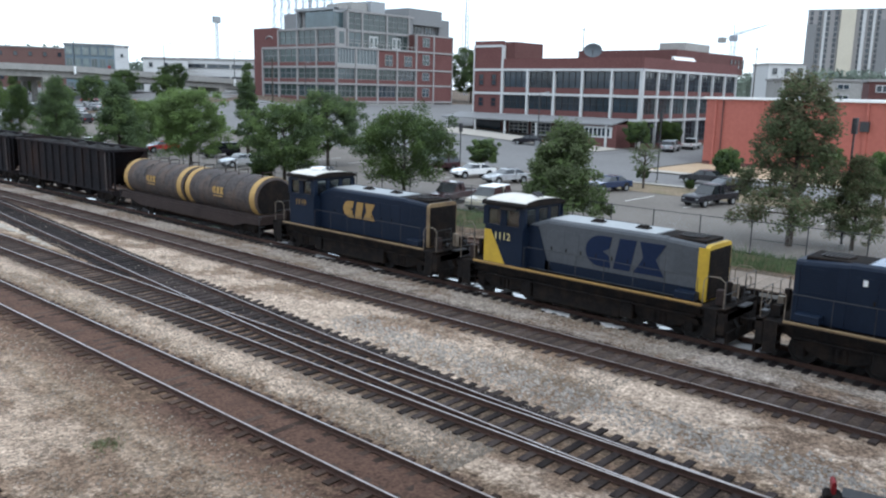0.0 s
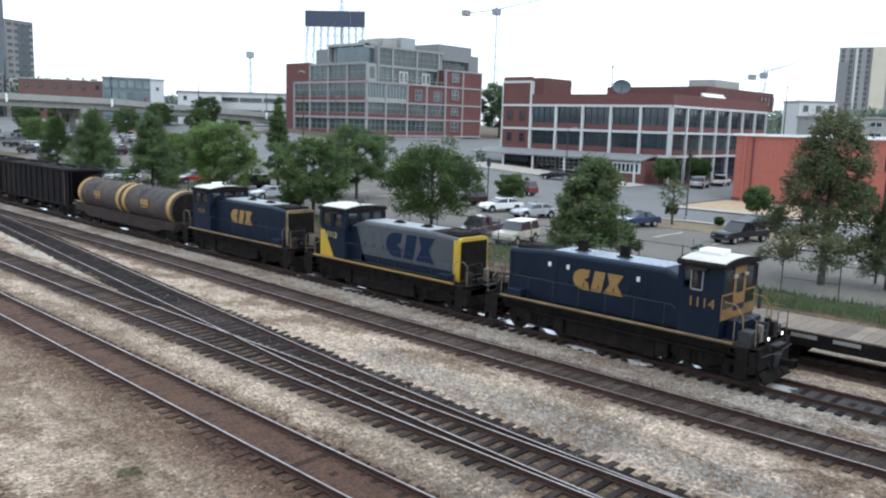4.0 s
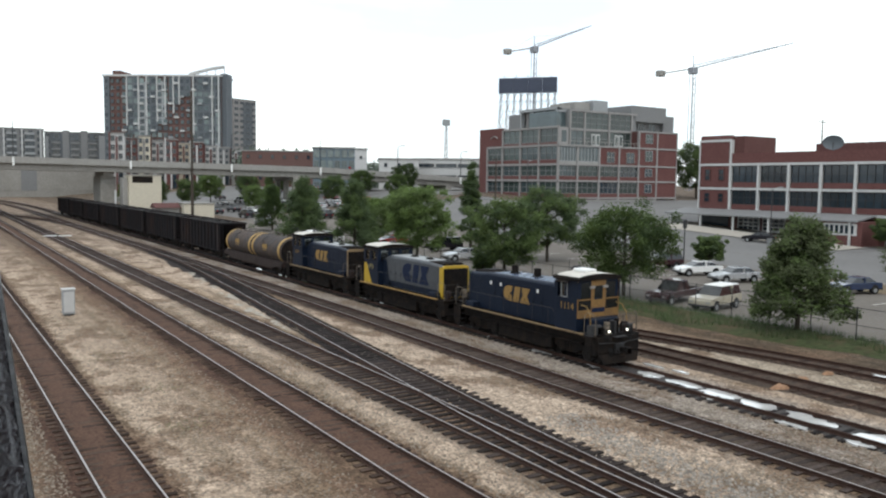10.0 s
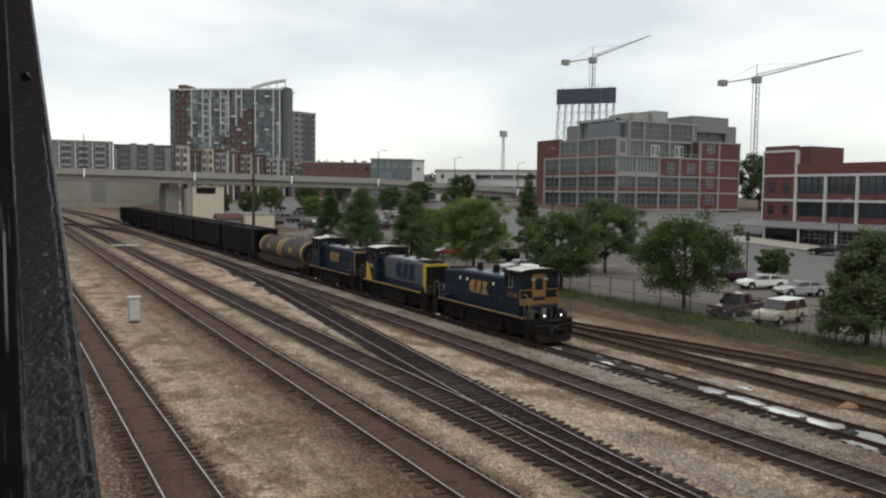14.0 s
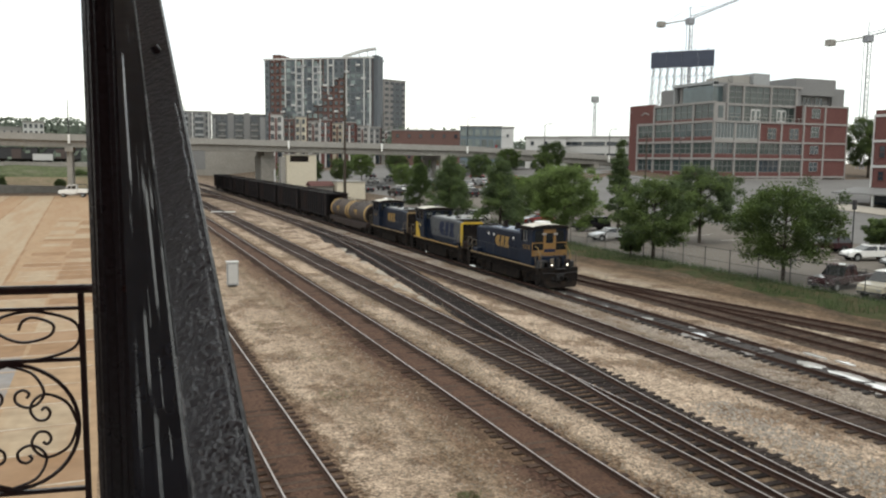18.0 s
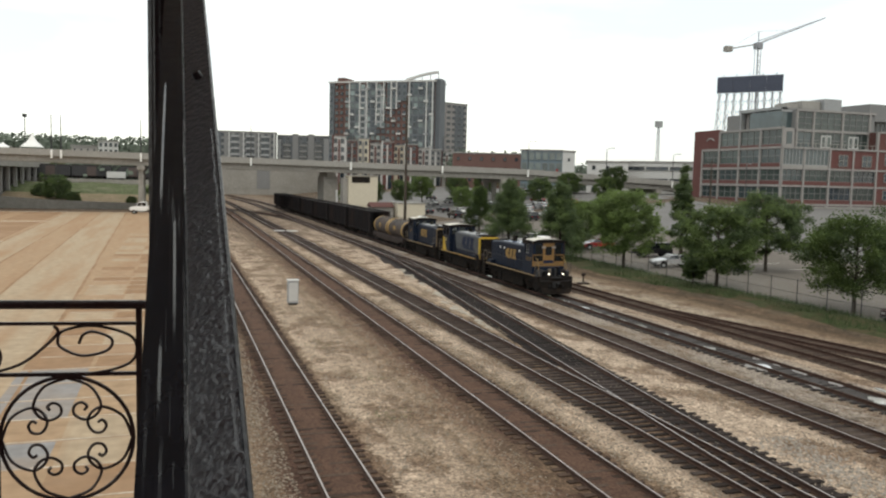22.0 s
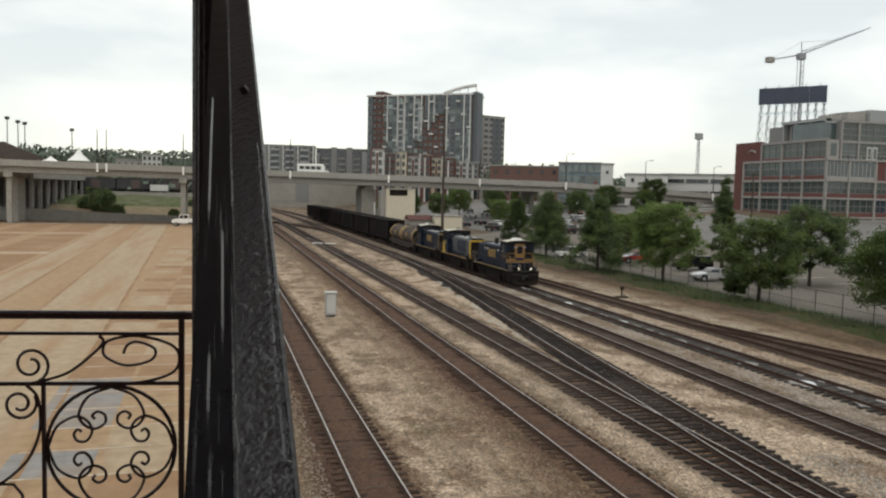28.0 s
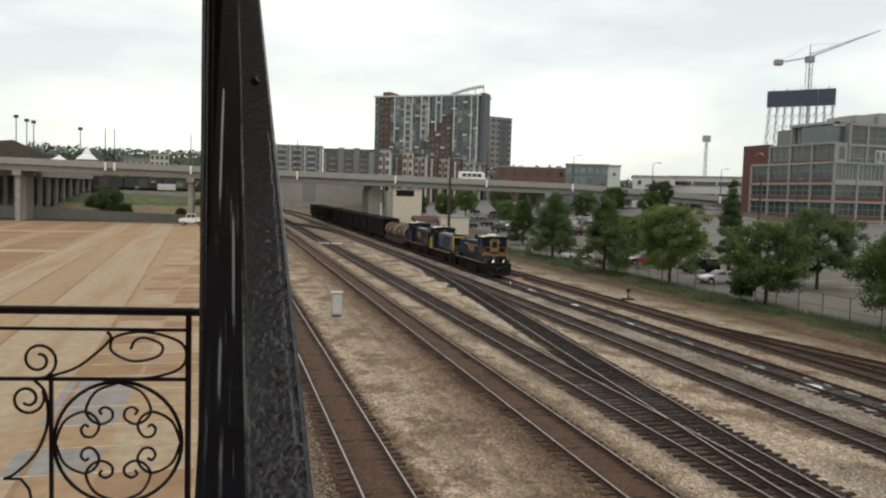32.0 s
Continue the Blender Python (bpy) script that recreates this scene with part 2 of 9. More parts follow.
# black paint lightened to blue-grey: the sky's sheen is in the base colour
M_IRONR = material("blistered_iron_paint_sky_sheen", (0.10, 0.107, 0.125), 0.32, 0.0, 160, 0.15, 14, 0.18, 0.3, dirt=(0.085, 0.084, 0.09), spec=0.8, coat=0.3)
M_IRONB = material("smooth_black_iron_paint", (0.024, 0.028, 0.038), 0.2, 0.0, 30, 0.25, 5, 0.3, 0.08, spec=0.6, coat=0.5)
M_EDGE_STREAK = material("pale_paint_edge", (0.22, 0.22, 0.23), 0.3, 0.0, 70, 0.4, 20, 0.5, 0.3, dirt=(0.06, 0.06, 0.065), spec=0.7)
M_LEAF = [material("leaves_" + k, c, 0.75, 0, 1.5, 0.3, 0.8, 0.3, 0.0, spec=0.15) for k, c in (("mid", (0.106, 0.15, 0.052)), ("bright", (0.135, 0.195, 0.06)), ("dark", (0.084, 0.119, 0.055)), ("dry", (0.098, 0.12, 0.058)), ("rusty", (0.11, 0.098, 0.055)))]
for m_ in M_LEAF:
    # leaves let part of the daylight through
    n_, l_ = m_.node_tree.nodes, m_.node_tree.links
    b_, tr_, mx_ = n_["Principled BSDF"], n_.new("ShaderNodeBsdfTranslucent"), n_.new("ShaderNodeMixShader")
    l_.new(b_.inputs["Base Color"].links[0].from_socket, tr_.inputs["Color"])
    mx_.inputs[0].default_value = 0.4
    l_.new(b_.outputs[0], mx_.inputs[1])
    l_.new(tr_.outputs[0], mx_.inputs[2])
    l_.new(mx_.outputs[0], n_["Material Output"].inputs["Surface"])
M_BARK = material("bark", (0.06, 0.048, 0.038), 0.95, 0, 14, 0.3, 2, 0.3, 0.6)
M_GRASS = material("verge_grass", (0.046, 0.056, 0.024), 0.95, 0, 3, 0.4, 0.5, 0.6, 0.3, dirt=(0.09, 0.064, 0.04), spec=0.1)
M_TYRE = material("tyre_rubber", (0.015, 0.015, 0.015), 0.9, 0, 9, 0.2, 2, 0.2, 0.2)


# ---------------------------------------------------------------- mesh tools
class Form:
    """Collects the vertices and faces of one mesh."""

    def __init__(self):
        self.v, self.f = [], []

    def add(self, verts, faces, m=None):
        k = len(self.v)
        self.v += [tuple(m @ Vector(p)) for p in verts] if m else [tuple(p) for p in verts]
        self.f += [tuple(i + k for i in q) for q in faces]
        return self

    def box(self, x0, x1, y0, y1, z0, z1, m=None):
        p = [(x0, y0, z0), (x1, y0, z0), (x1, y1, z0), (x0, y1, z0), (x0, y0, z1), (x1, y0, z1), (x1, y1, z1), (x0, y1, z1)]
        return self.add(p, [(0, 3, 2, 1), (4, 5, 6, 7), (0, 1, 5, 4), (1, 2, 6, 5), (2, 3, 7, 6), (3, 0, 4, 7)], m)

    def cbox(self, x0, x1, y0, y1, z0, z1, c, m=None):
        """A box whose long edges are cut off by c, lying along its longest side."""
        d = (x1 - x0, y1 - y0, z1 - z0)
        a = d.index(max(d))
        lo, hi = [(x0, x1), (y0, y1), (z0, z1)], None
        (p0, p1), (q0, q1) = lo[(a + 1) % 3], lo[(a + 2) % 3]
        c = min(c, (p1 - p0) * 0.45, (q1 - q0) * 0.45)
        ring = [(p0 + c, q0), (p1 - c, q0), (p1, q0 + c), (p1, q1 - c), (p1 - c, q1), (p0 + c, q1), (p0, q1 - c), (p0, q0 + c)]
        return self.prism(ring, a, lo[a][0], lo[a][1], m)

    def prism(self, ring, axis, a0, a1, m=None):
        """A profile of points (in the two axes after the given one) drawn out along axis from a0 to a1."""
        def put(a, p, q):
            r = [0, 0, 0]
            r[axis], r[(axis + 1) % 3], r[(axis + 2) % 3] = a, p, q
            return tuple(r)
        n = len(ring)
        v = [put(a0, *p) for p in ring] + [put(a1, *p) for p in ring]
        f = [tuple(range(n - 1, -1, -1)), tuple(range(n, 2 * n))] + [(i, (i + 1) % n, n + (i + 1) % n, n + i) for i in range(n)]
        return self.add(v, f, m)

    def tube(self, points, r, n=6, r1=None, m=None, closed=False):
        """A round bar along the points, from radius r to r1."""
        pts = [Vector(p) for p in points]
        r1 = r if r1 is None else r1
        v, f, side = [], [], None
        for i, p in enumerate(pts):
            d = (pts[min(i + 1, len(pts) - 1)] - pts[max(i - 1, 0)]).normalized()
            if closed:
                d = (pts[(i + 1) % len(pts)] - pts[i - 1]).normalized()
            if side is None:
                side = d.orthogonal().normalized()
            side = (side - d * side.dot(d)).normalized()
            up = d.cross(side)
            rr = r + (r1 - r) * i / max(1, len(pts) - 1)
            v += [p + (side * math.cos(6.28318 * k / n) + up * math.sin(6.28318 * k / n)) * rr for k in range(n)]
        q = len(pts)
        for i in range(q if closed else q - 1):
            f += [(i * n + k, i * n + (k + 1) % n, ((i + 1) % q) * n + (k + 1) % n, ((i + 1) % q) * n + k) for k in range(n)]
        if not closed:
            f += [tuple(range(n - 1, -1, -1)), tuple((q - 1) * n + k for k in range(n))]
        return self.add(v, f, m)

    def loft(self, rings, m=None, cap=True):
        n, v, f = len(rings[0]), [p for r in rings for p in r], []
        for i in range(len(rings) - 1):
            f += [(i * n + k, i * n + (k + 1) % n, (i + 1) * n + (k + 1) % n, (i + 1) * n + k) for k in range(n)]
        if cap:
            f += [tuple(range(n - 1, -1, -1)), tuple((len(rings) - 1) * n + k for k in range(n))]
        return self.add(v, f, m)

    def mesh(self, name, mat=None, smooth=False, bevel=0.0):
        me = bpy.data.meshes.new(name)
        me.from_pydata(self.v, [], self.f)
        b = bmesh.new()
        b.from_mesh(me)
        bmesh.ops.recalc_face_normals(b, faces=b.faces)
        if bevel:
            bmesh.ops.remove_doubles(b, verts=b.verts, dist=1e-5)
            sharp = [e for e in b.edges if len(e.link_faces) == 2 and e.calc_face_angle(0) > 0.6]
            bmesh.ops.bevel(b, geom=sharp, offset=bevel, segments=2, profile=0.6, affect="EDGES")
        b.to_mesh(me)
        b.free()
        if smooth:
            for p in me.polygons:
                p.use_smooth = True
        if mat:
            me.materials.append(mat)
        return me


def part(name, form, mat, parent, label="", smooth=False, bevel=0.0, at=None, kind=""):
    """One mesh object under a thing or a part."""
    ob = new(name, form if isinstance(form, bpy.types.Mesh) else form.mesh(name, mat, smooth, bevel))
    ob.parent = parent
    if at is not None:
        ob.matrix_basis = at
    return tagged(ob, label, "", "", kind)


def thing(name, label, category, at=None, group="", kind="", form=None, mat=None, bevel=0.0, smooth=False):
    ob = new(name, form.mesh(name, mat, smooth, bevel) if form else None)
    if at is not None:
        ob.matrix_basis = at
    return tagged(ob, label, category, group, kind)


def polar(bearing, far):
    """A place by its bearing (degrees to the left of the tracks' line) and its distance from the balcony."""
    return -far * math.sin(radians(bearing)), far * math.cos(radians(bearing))


def rise(x, y):
    """The height of the town's ground: level by the tracks, climbing away from them."""
    a, b = min(1, max(0, (x - 50) / 62)), min(120, max(0, y - 50))
    return a * b * 0.055


def text_mesh(words, size, name, mat):
    cu = bpy.data.curves.new(name, "FONT")
    cu.body, cu.size, cu.extrude, cu.align_x, cu.align_y = words, size, 0.004, "CENTER", "CENTER"
    ob = bpy.data.objects.new(name, cu)
    me = bpy.data.meshes.new_from_object(ob)
    bpy.data.objects.remove(ob)
    me.name = name
    me.materials.clear()
    me.materials.append(mat)
    return me


# ---------------------------------------------------------------- ground and tracks
def ground_material():
    """Gravel yard: strips of pale, rusty, grey and oil-dark ballast along the tracks, with ruts and patches."""
    m = bpy.data.materials.new("yard_gravel")
    m.use_nodes = True
    n, l = m.node_tree.nodes, m.node_tree.links
    bsdf = n["Principled BSDF"]
    geo, sep = n.new("ShaderNodeNewGeometry"), n.new("ShaderNodeSeparateXYZ")
    l.new(geo.outputs["Position"], sep.inputs[0])

    def noise_at(scale, detail=6, rough=0.6, stretch=None):
        t = n.new("ShaderNodeTexNoise")
        t.inputs["Scale"].default_value, t.inputs["Detail"].default_value, t.inputs["Roughness"].default_value = scale, detail, rough
        if stretch:
            mp = n.new("ShaderNodeMapping")
            mp.inputs["Scale"].default_value = stretch
            l.new(geo.outputs["Position"], mp.inputs["Vector"])
            l.new(mp.outputs[0], t.inputs["Vector"])
        else:
            l.new(geo.outputs["Position"], t.inputs["Vector"])
        return t.outputs[0]

    def calc(op, a, b):
        q = n.new("ShaderNodeMath")
        q.operation = op
        for i, v in enumerate((a, b)):
            if isinstance(v, (int, float)):
                q.inputs[i].default_value = v
            else:
                l.new(v, q.inputs[i])
        return q.outputs[0]

    stones, pebbles, clods, wander, long, blots = noise_at(8.0, 2, 0.7), noise_at(22.0, 2, 0.6), noise_at(1.5, 6, 0.7), noise_at(0.5, 4), noise_at(1.0, 5, 0.65, (0.6, 0.10, 1)), noise_at(0.42, 7, 0.72, (1.0, 0.6, 1))
    # across the yard, with an uneven edge to each strip
    x = calc("ADD", sep.outputs[0], calc("MULTIPLY", calc("SUBTRACT", wander, 0.5), 1.1))
    x = calc("ADD", x, calc("MULTIPLY", calc("SUBTRACT", clods, 0.5), 1.3))
    x = calc("ADD", x, calc("MULTIPLY", calc("SUBTRACT", stones, 0.5), 0.8))
    ramp = n.new("ShaderNodeValToRGB")
    ramp.color_ramp.interpolation = "LINEAR"
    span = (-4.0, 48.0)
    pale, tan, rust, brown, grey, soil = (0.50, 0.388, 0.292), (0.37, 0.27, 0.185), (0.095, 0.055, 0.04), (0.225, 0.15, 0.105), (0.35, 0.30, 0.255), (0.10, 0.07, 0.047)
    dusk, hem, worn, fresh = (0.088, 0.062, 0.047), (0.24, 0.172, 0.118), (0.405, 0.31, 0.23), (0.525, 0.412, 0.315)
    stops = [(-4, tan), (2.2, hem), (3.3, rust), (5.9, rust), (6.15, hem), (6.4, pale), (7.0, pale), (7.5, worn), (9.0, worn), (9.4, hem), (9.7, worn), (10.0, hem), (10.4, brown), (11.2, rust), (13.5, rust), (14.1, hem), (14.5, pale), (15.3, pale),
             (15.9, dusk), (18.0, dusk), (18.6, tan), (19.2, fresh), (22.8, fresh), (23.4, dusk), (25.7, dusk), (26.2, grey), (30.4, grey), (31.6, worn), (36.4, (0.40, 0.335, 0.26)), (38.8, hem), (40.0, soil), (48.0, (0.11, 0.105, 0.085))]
    cr = ramp.color_ramp
    while len(cr.elements) < len(stops):
        cr.elements.new(0.5)
    for e, (at, c) in zip(cr.elements, stops):
        e.position, e.color = (at - span[0]) / (span[1] - span[0]), (*c, 1)
    pos = n.new("ShaderNodeMapRange")
    pos.inputs[1].default_value, pos.inputs[2].default_value = span
    l.new(x, pos.inputs[0])
    l.new(pos.outputs[0], ramp.inputs[0])

    def over(below, color, mask, lo, hi, most):
        mx, mr = n.new("ShaderNodeMix"), n.new("ShaderNodeMapRange")
        mx.data_type = "RGBA"
        mx.inputs[7].default_value = (*color, 1)
        mr.inputs[1].default_value, mr.inputs[2].default_value, mr.inputs[4].default_value = lo, hi, most
        l.new(mask, mr.inputs[0])
        l.new(mr.outputs[0], mx.inputs[0])
        l.new(below, mx.inputs[6])
        return mx.outputs[2]

    c = over(ramp.outputs[0], (0.175, 0.115, 0.076), blots, 0.495, 0.56, 0.8)
    c = over(c, (0.20, 0.15, 0.10), long, 0.50, 0.66, 0.55)
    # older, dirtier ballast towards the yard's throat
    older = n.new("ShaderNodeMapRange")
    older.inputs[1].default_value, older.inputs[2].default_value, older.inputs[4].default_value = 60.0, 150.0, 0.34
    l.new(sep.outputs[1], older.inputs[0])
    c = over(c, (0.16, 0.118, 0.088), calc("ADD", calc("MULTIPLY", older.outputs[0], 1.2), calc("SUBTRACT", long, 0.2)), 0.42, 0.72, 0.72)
    tone = n.new("ShaderNodeMix")
    tone.data_type, tone.blend_type = "RGBA", "MULTIPLY"
    tone.inputs[0].default_value = 1.0
    spots = n.new("ShaderNodeValToRGB")
    spots.color_ramp.elements[0].position, spots.color_ramp.elements[0].color = 0.36, (0.2, 0.185, 0.175, 1)
    spots.color_ramp.elements[1].position, spots.color_ramp.elements[1].color = 0.62, (1.32, 1.32, 1.32, 1)
    l.new(calc("ADD", calc("MULTIPLY", pebbles, 0.3), calc("ADD", calc("MULTIPLY", stones, 0.35), calc("MULTIPLY", clods, 0.35))), spots.inputs[0])
    l.new(c, tone.inputs[6])
    l.new(spots.outputs[0], tone.inputs[7])
    # each stone with a shade of its own
    cell, part_c, shade, stone = n.new("ShaderNodeTexVoronoi"), n.new("ShaderNodeSeparateColor"), n.new("ShaderNodeMapRange"), n.new("ShaderNodeMix")
    cell.inputs["Scale"].default_value = 11.0
    l.new(geo.outputs["Position"], cell.inputs["Vector"])
    l.new(cell.outputs["Color"], part_c.inputs[0])
    l.new(part_c.outputs[0], shade.inputs[0])
    shade.inputs[3].default_value, shade.inputs[4].default_value = 0.6, 1.4
    stone.data_type, stone.blend_type = "RGBA", "MULTIPLY"
    stone.inputs[0].default_value = 1.0
    l.new(tone.outputs[2], stone.inputs[6])
    l.new(shade.outputs[0], stone.inputs[7])
    l.new(stone.outputs[2], bsdf.inputs["Base Color"])
    bsdf.inputs["Roughness"].default_value, bsdf.inputs["Specular IOR Level"].default_value = 0.95, 0.12
    bump = n.new("ShaderNodeBump")
    bump.inputs["Strength"].default_value, bump.inputs["Distance"].default_value = 0.9, 0.08
    l.new(calc("ADD", stones, calc("MULTIPLY", clods, 0.8)), bump.inputs["Height"])
    l.new(bump.outputs[0], bsdf.inputs["Normal"])
    return m


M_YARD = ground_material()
M_LOT = material("sandy_concrete_lot", (0.35, 0.24, 0.15), 0.9, 0, 1.5, 0.16, 0.35, 0.3, 0.15, dirt=(0.31, 0.185, 0.11), spec=0.12, stretch=(1.0, 0.12, 1.0))
M_LOTP = material("pale_concrete_lane", (0.375, 0.29, 0.20), 0.9, 0, 1.5, 0.16, 0.45, 0.38, 0.15, dirt=(0.33, 0.205, 0.12), spec=0.12, stretch=(1.0, 0.1, 1.0))
M_LOTG = material("grey_concrete_bay", (0.255, 0.245, 0.24), 0.9, 0, 1.5, 0.15, 0.15, 0.3, 0.15, dirt=(0.33, 0.23, 0.15), spec=0.12)
M_LOTR = material("reddish_concrete_bay", (0.27, 0.165, 0.095), 0.9, 0, 1.5, 0.16, 0.15, 0.35, 0.15, dirt=(0.36, 0.245, 0.16), spec=0.12)
M_ASPH = material("pale_old_asphalt", (0.155, 0.138, 0.12), 0.92, 0, 2.5, 0.14, 0.08, 0.25, 0.2, spec=0.15)
M_STREET = material("street_asphalt", (0.16, 0.155, 0.15), 0.9, 0, 2.5, 0.12, 0.1, 0.22, 0.2)
M_WALK = material("pavement_concrete", (0.36, 0.33, 0.285), 0.9, 0, 2, 0.08, 0.3, 0.15, 0.15)
M_APRON = material("sandy_dirt", (0.40, 0.30, 0.20), 0.95, 0, 2, 0.15, 0.2, 0.25, 0.2, dirt=(0.30, 0.215, 0.14), spec=0.1)
M_DIRTS = material("dirt_with_dry_grass", (0.20, 0.155, 0.105), 0.95, 0, 3, 0.35, 0.5, 0.4, 0.3, dirt=(0.13, 0.12, 0.065), spec=0.1)
M_LINE = material("worn_white_line", (0.66, 0.64, 0.58), 0.85, 0, 4, 0.1, 1, 0.3, 0.05)
M_LOTLINE = material("rubbed_out_bay_line", (0.50, 0.43, 0.35), 0.85, 0, 4, 0.2, 0.9, 0.5, 0.05, dirt=(0.33, 0.235, 0.15))
# the near-white base colour stands in for the sky mirrored in the water
M_WET = material("sky_white_water", (0.66, 0.65, 0.63), 0.08, 0, 3, 0.1, 1, 0.2, 0.0, coat=1.0)
M_OIL = material("oil_dark_ballast", (0.022, 0.0165, 0.015), 0.85, 0, 9, 0.5, 1.2, 0.4, 0.7, dirt=(0.042, 0.031, 0.027), spec=0.12)
M_PALEB = material("fresh_pale_ballast", (0.38, 0.345, 0.29), 0.95, 0, 9, 0.4, 1.2, 0.3, 0.7, dirt=(0.30, 0.26, 0.20))

# one sheet to the horizon; the town side climbs
xs = sorted(set([-2500, -900, -400, -150, -60, -20, 0] + list(range(6, 50, 4)) + list(range(50, 131, 8)) + [160, 220, 320, 500, 900, 2500]))
ys = sorted(set([-2500, -600, -150, -50, -10] + list(range(0, 50, 8)) + list(range(50, 181, 10)) + [200, 240, 300, 400, 600, 1200, 2500]))
g = Form()
g.add([(x, y, rise(x, y)) for y in ys for x in xs], [(j * len(xs) + i, j * len(xs) + i + 1, (j + 1) * len(xs) + i + 1, (j + 1) * len(xs) + i) for j in range(len(ys) - 1) for i in range(len(xs) - 1)])
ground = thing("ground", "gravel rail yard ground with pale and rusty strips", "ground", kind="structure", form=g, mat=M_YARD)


def sheet(name, label, category, x0, x1, y0, y1, mat, lift=0.012, step=12.0, kind="structure"):
    """A thin paved sheet that follows the ground."""
    nx, ny = max(1, int((x1 - x0) / step)), max(1, int((y1 - y0) / step))
    gx, gy = [x0 + (x1 - x0) * i / nx for i in range(nx + 1)], [y0 + (y1 - y0) * j / ny for j in range(ny + 1)]
    f = Form().add([(x, y, rise(x, y) + lift) for y in gy for x in gx], [(j * (nx + 1) + i, j * (nx + 1) + i + 1, (j + 1) * (nx + 1) + i + 1, (j + 1) * (nx + 1) + i) for j in range(ny) for i in range(nx)])
    return thing(name, label, category, kind=kind, form=f, mat=mat)


TRACKS = {"first": 4.78, "second": 12.6, "third": 17.0, "fifth": 29.0, "sixth": 33.7}


def bend(y):
    """How far the tracks swing over beyond the bridge."""
    return -0.00035 * max(0, y - 245) ** 2 if y < 365 else -5.04 - 0.084 * (y - 365)


def rail_form(path, head=0.2):
    f = Form()
    prof = [(-0.07, 0.03), (0.07, 0.03), (0.07, 0.05), (0.015, 0.065), (0.015, head - 0.04), (0.036, head - 0.03), (0.036, head), (-0.036, head), (-0.036, head - 0.03), (-0.015, head - 0.04), (-0.015, 0.065), (-0.07, 0.05)]
    f.loft([[(x + a, y, b) for a, b in prof] for x, y in path])
    return f


def rail_top(path, head=0.2):
    f = Form()
    f.loft([[(x - 0.028, y, head + 0.0005), (x + 0.028, y, head + 0.0005), (x + 0.022, y, head + 0.004), (x - 0.022, y, head + 0.004)] for x, y in path])
    return f


def tie_mesh(name, mat, half, seed):
    rnd = random.Random(seed)
    f = Form()
    f.cbox(-half + rnd.uniform(-0.06, 0.06), half + rnd.uniform(-0.06, 0.06), -0.115, 0.115, -0.06, 0.045, 0.012)
    return f.mesh(name, mat)


TIES = [tie_mesh("tie", M_TIE, 1.16, i) for i in range(4)]
TIES_GREY = [tie_mesh("tie", M_TIEPURPLE, 1.2, i + 5) for i in range(4)]
TIES_DARK = [tie_mesh("tie", M_TIEDARK, 1.35, i + 9) for i in range(4)]


def track(name, label, centre, y0, y1, ties, seed, shiny=M_RAIL, near=(0, 150), skip=(0, 0)):
    """Two rails on ties; centre gives the x of the middle at each y."""
    rnd = random.Random(seed)
    top = thing(name, label, "railway track", kind="structure")
    ys_ = [y0 + (y1 - y0) * i / 60 for i in range(61)]
    for s in (-0.7525, 0.7525):
        path = [(centre(y) + s, y) for y in ys_]
        r = part("rail", rail_form(path), M_RAILRUST, top)
        part("rail_head", rail_top(path), shiny, r, "worn bright running surface")
    y, far, count = y0, Form(), 0
    while y < y1:
        if skip[0] < y < skip[1]:
            pass
        elif near[0] <= y <= near[1] and count < 295:
            t = part("tie", ties[rnd.randrange(4)], None, top, at=pose(centre(y) + rnd.uniform(-0.05, 0.05), y, rnd.uniform(-0.01, 0.012), 0, 0, rnd.uniform(-1.5, 1.5)))
            count += 1
        else:
            far.box(centre(y) - 1.3, centre(y) + 1.3, y - 0.115, y + 0.115, -0.05, 0.04)
        y += 0.54 + rnd.uniform(-0.03, 0.03)
    part("far_ties", far, ties[0].materials[0], top, kind="stuff")
    return top


def lead(y):
    """The crossover's middle: it leaves the third track, runs straight and reaches the fourth."""
    if y < 2:
        return 17.0
    if y < 26:
        return 17.0 + 0.1 * (y - 2) ** 2 / 48
    if y < 76:
        return 18.2 + 0.1 * (y - 26)
    return 24.7 - 0.1 * max(0, 106 - y) ** 2 / 60


def fourth(y):
    """The fourth track's middle: it drifts a little outwards along the middle of the yard."""
    def ease(a, b):
        u = max(0.0, min(1.0, (y - a) / (b - a)))
        return u * u * (3 - 2 * u)
    return 24.3 + 0.4 * ease(24, 56) * (1 - ease(112, 165)) + bend(y)


def verge_siding(y):
    """The siding along the verge, which runs in to join the next one."""
    u = 30 - y
    return 39.17 if y < 14 else 37.65 + 0.19 * (u - u * u / 32) if y < 30 else 37.65 + 0.19 * u


def throat(y):
    """A lead that leaves the fourth track before the bridge and swings off to the west."""
    return 24.3 - 0.0028 * (y - 165) ** 2


track("track_first", "rust-brown railway track on worn ties", lambda y: TRACKS["first"] - 0.004 * (y - 25) + bend(y) * 0.6, -20, 330, TIES, 1)
track("track_second", "railway track in rust-stained ballast", lambda y: TRACKS["second"] + bend(y) * 0.8, -20, 340, TIES, 2)
track("track_third", "railway track with dark ties beside the crossover", lambda y: TRACKS["third"] + bend(y), -20, 345, TIES_GREY, 3, skip=(3, 36))
track("track_fourth", "brown railway track beside the train's track", fourth, -20, 350, TIES_GREY, 4, M_RAIL)
track("track_fifth", "wet grey railway track that carries the train", lambda y: TRACKS["fifth"] + bend(y), -20, 400, TIES_DARK, 5, M_RAILRUST)
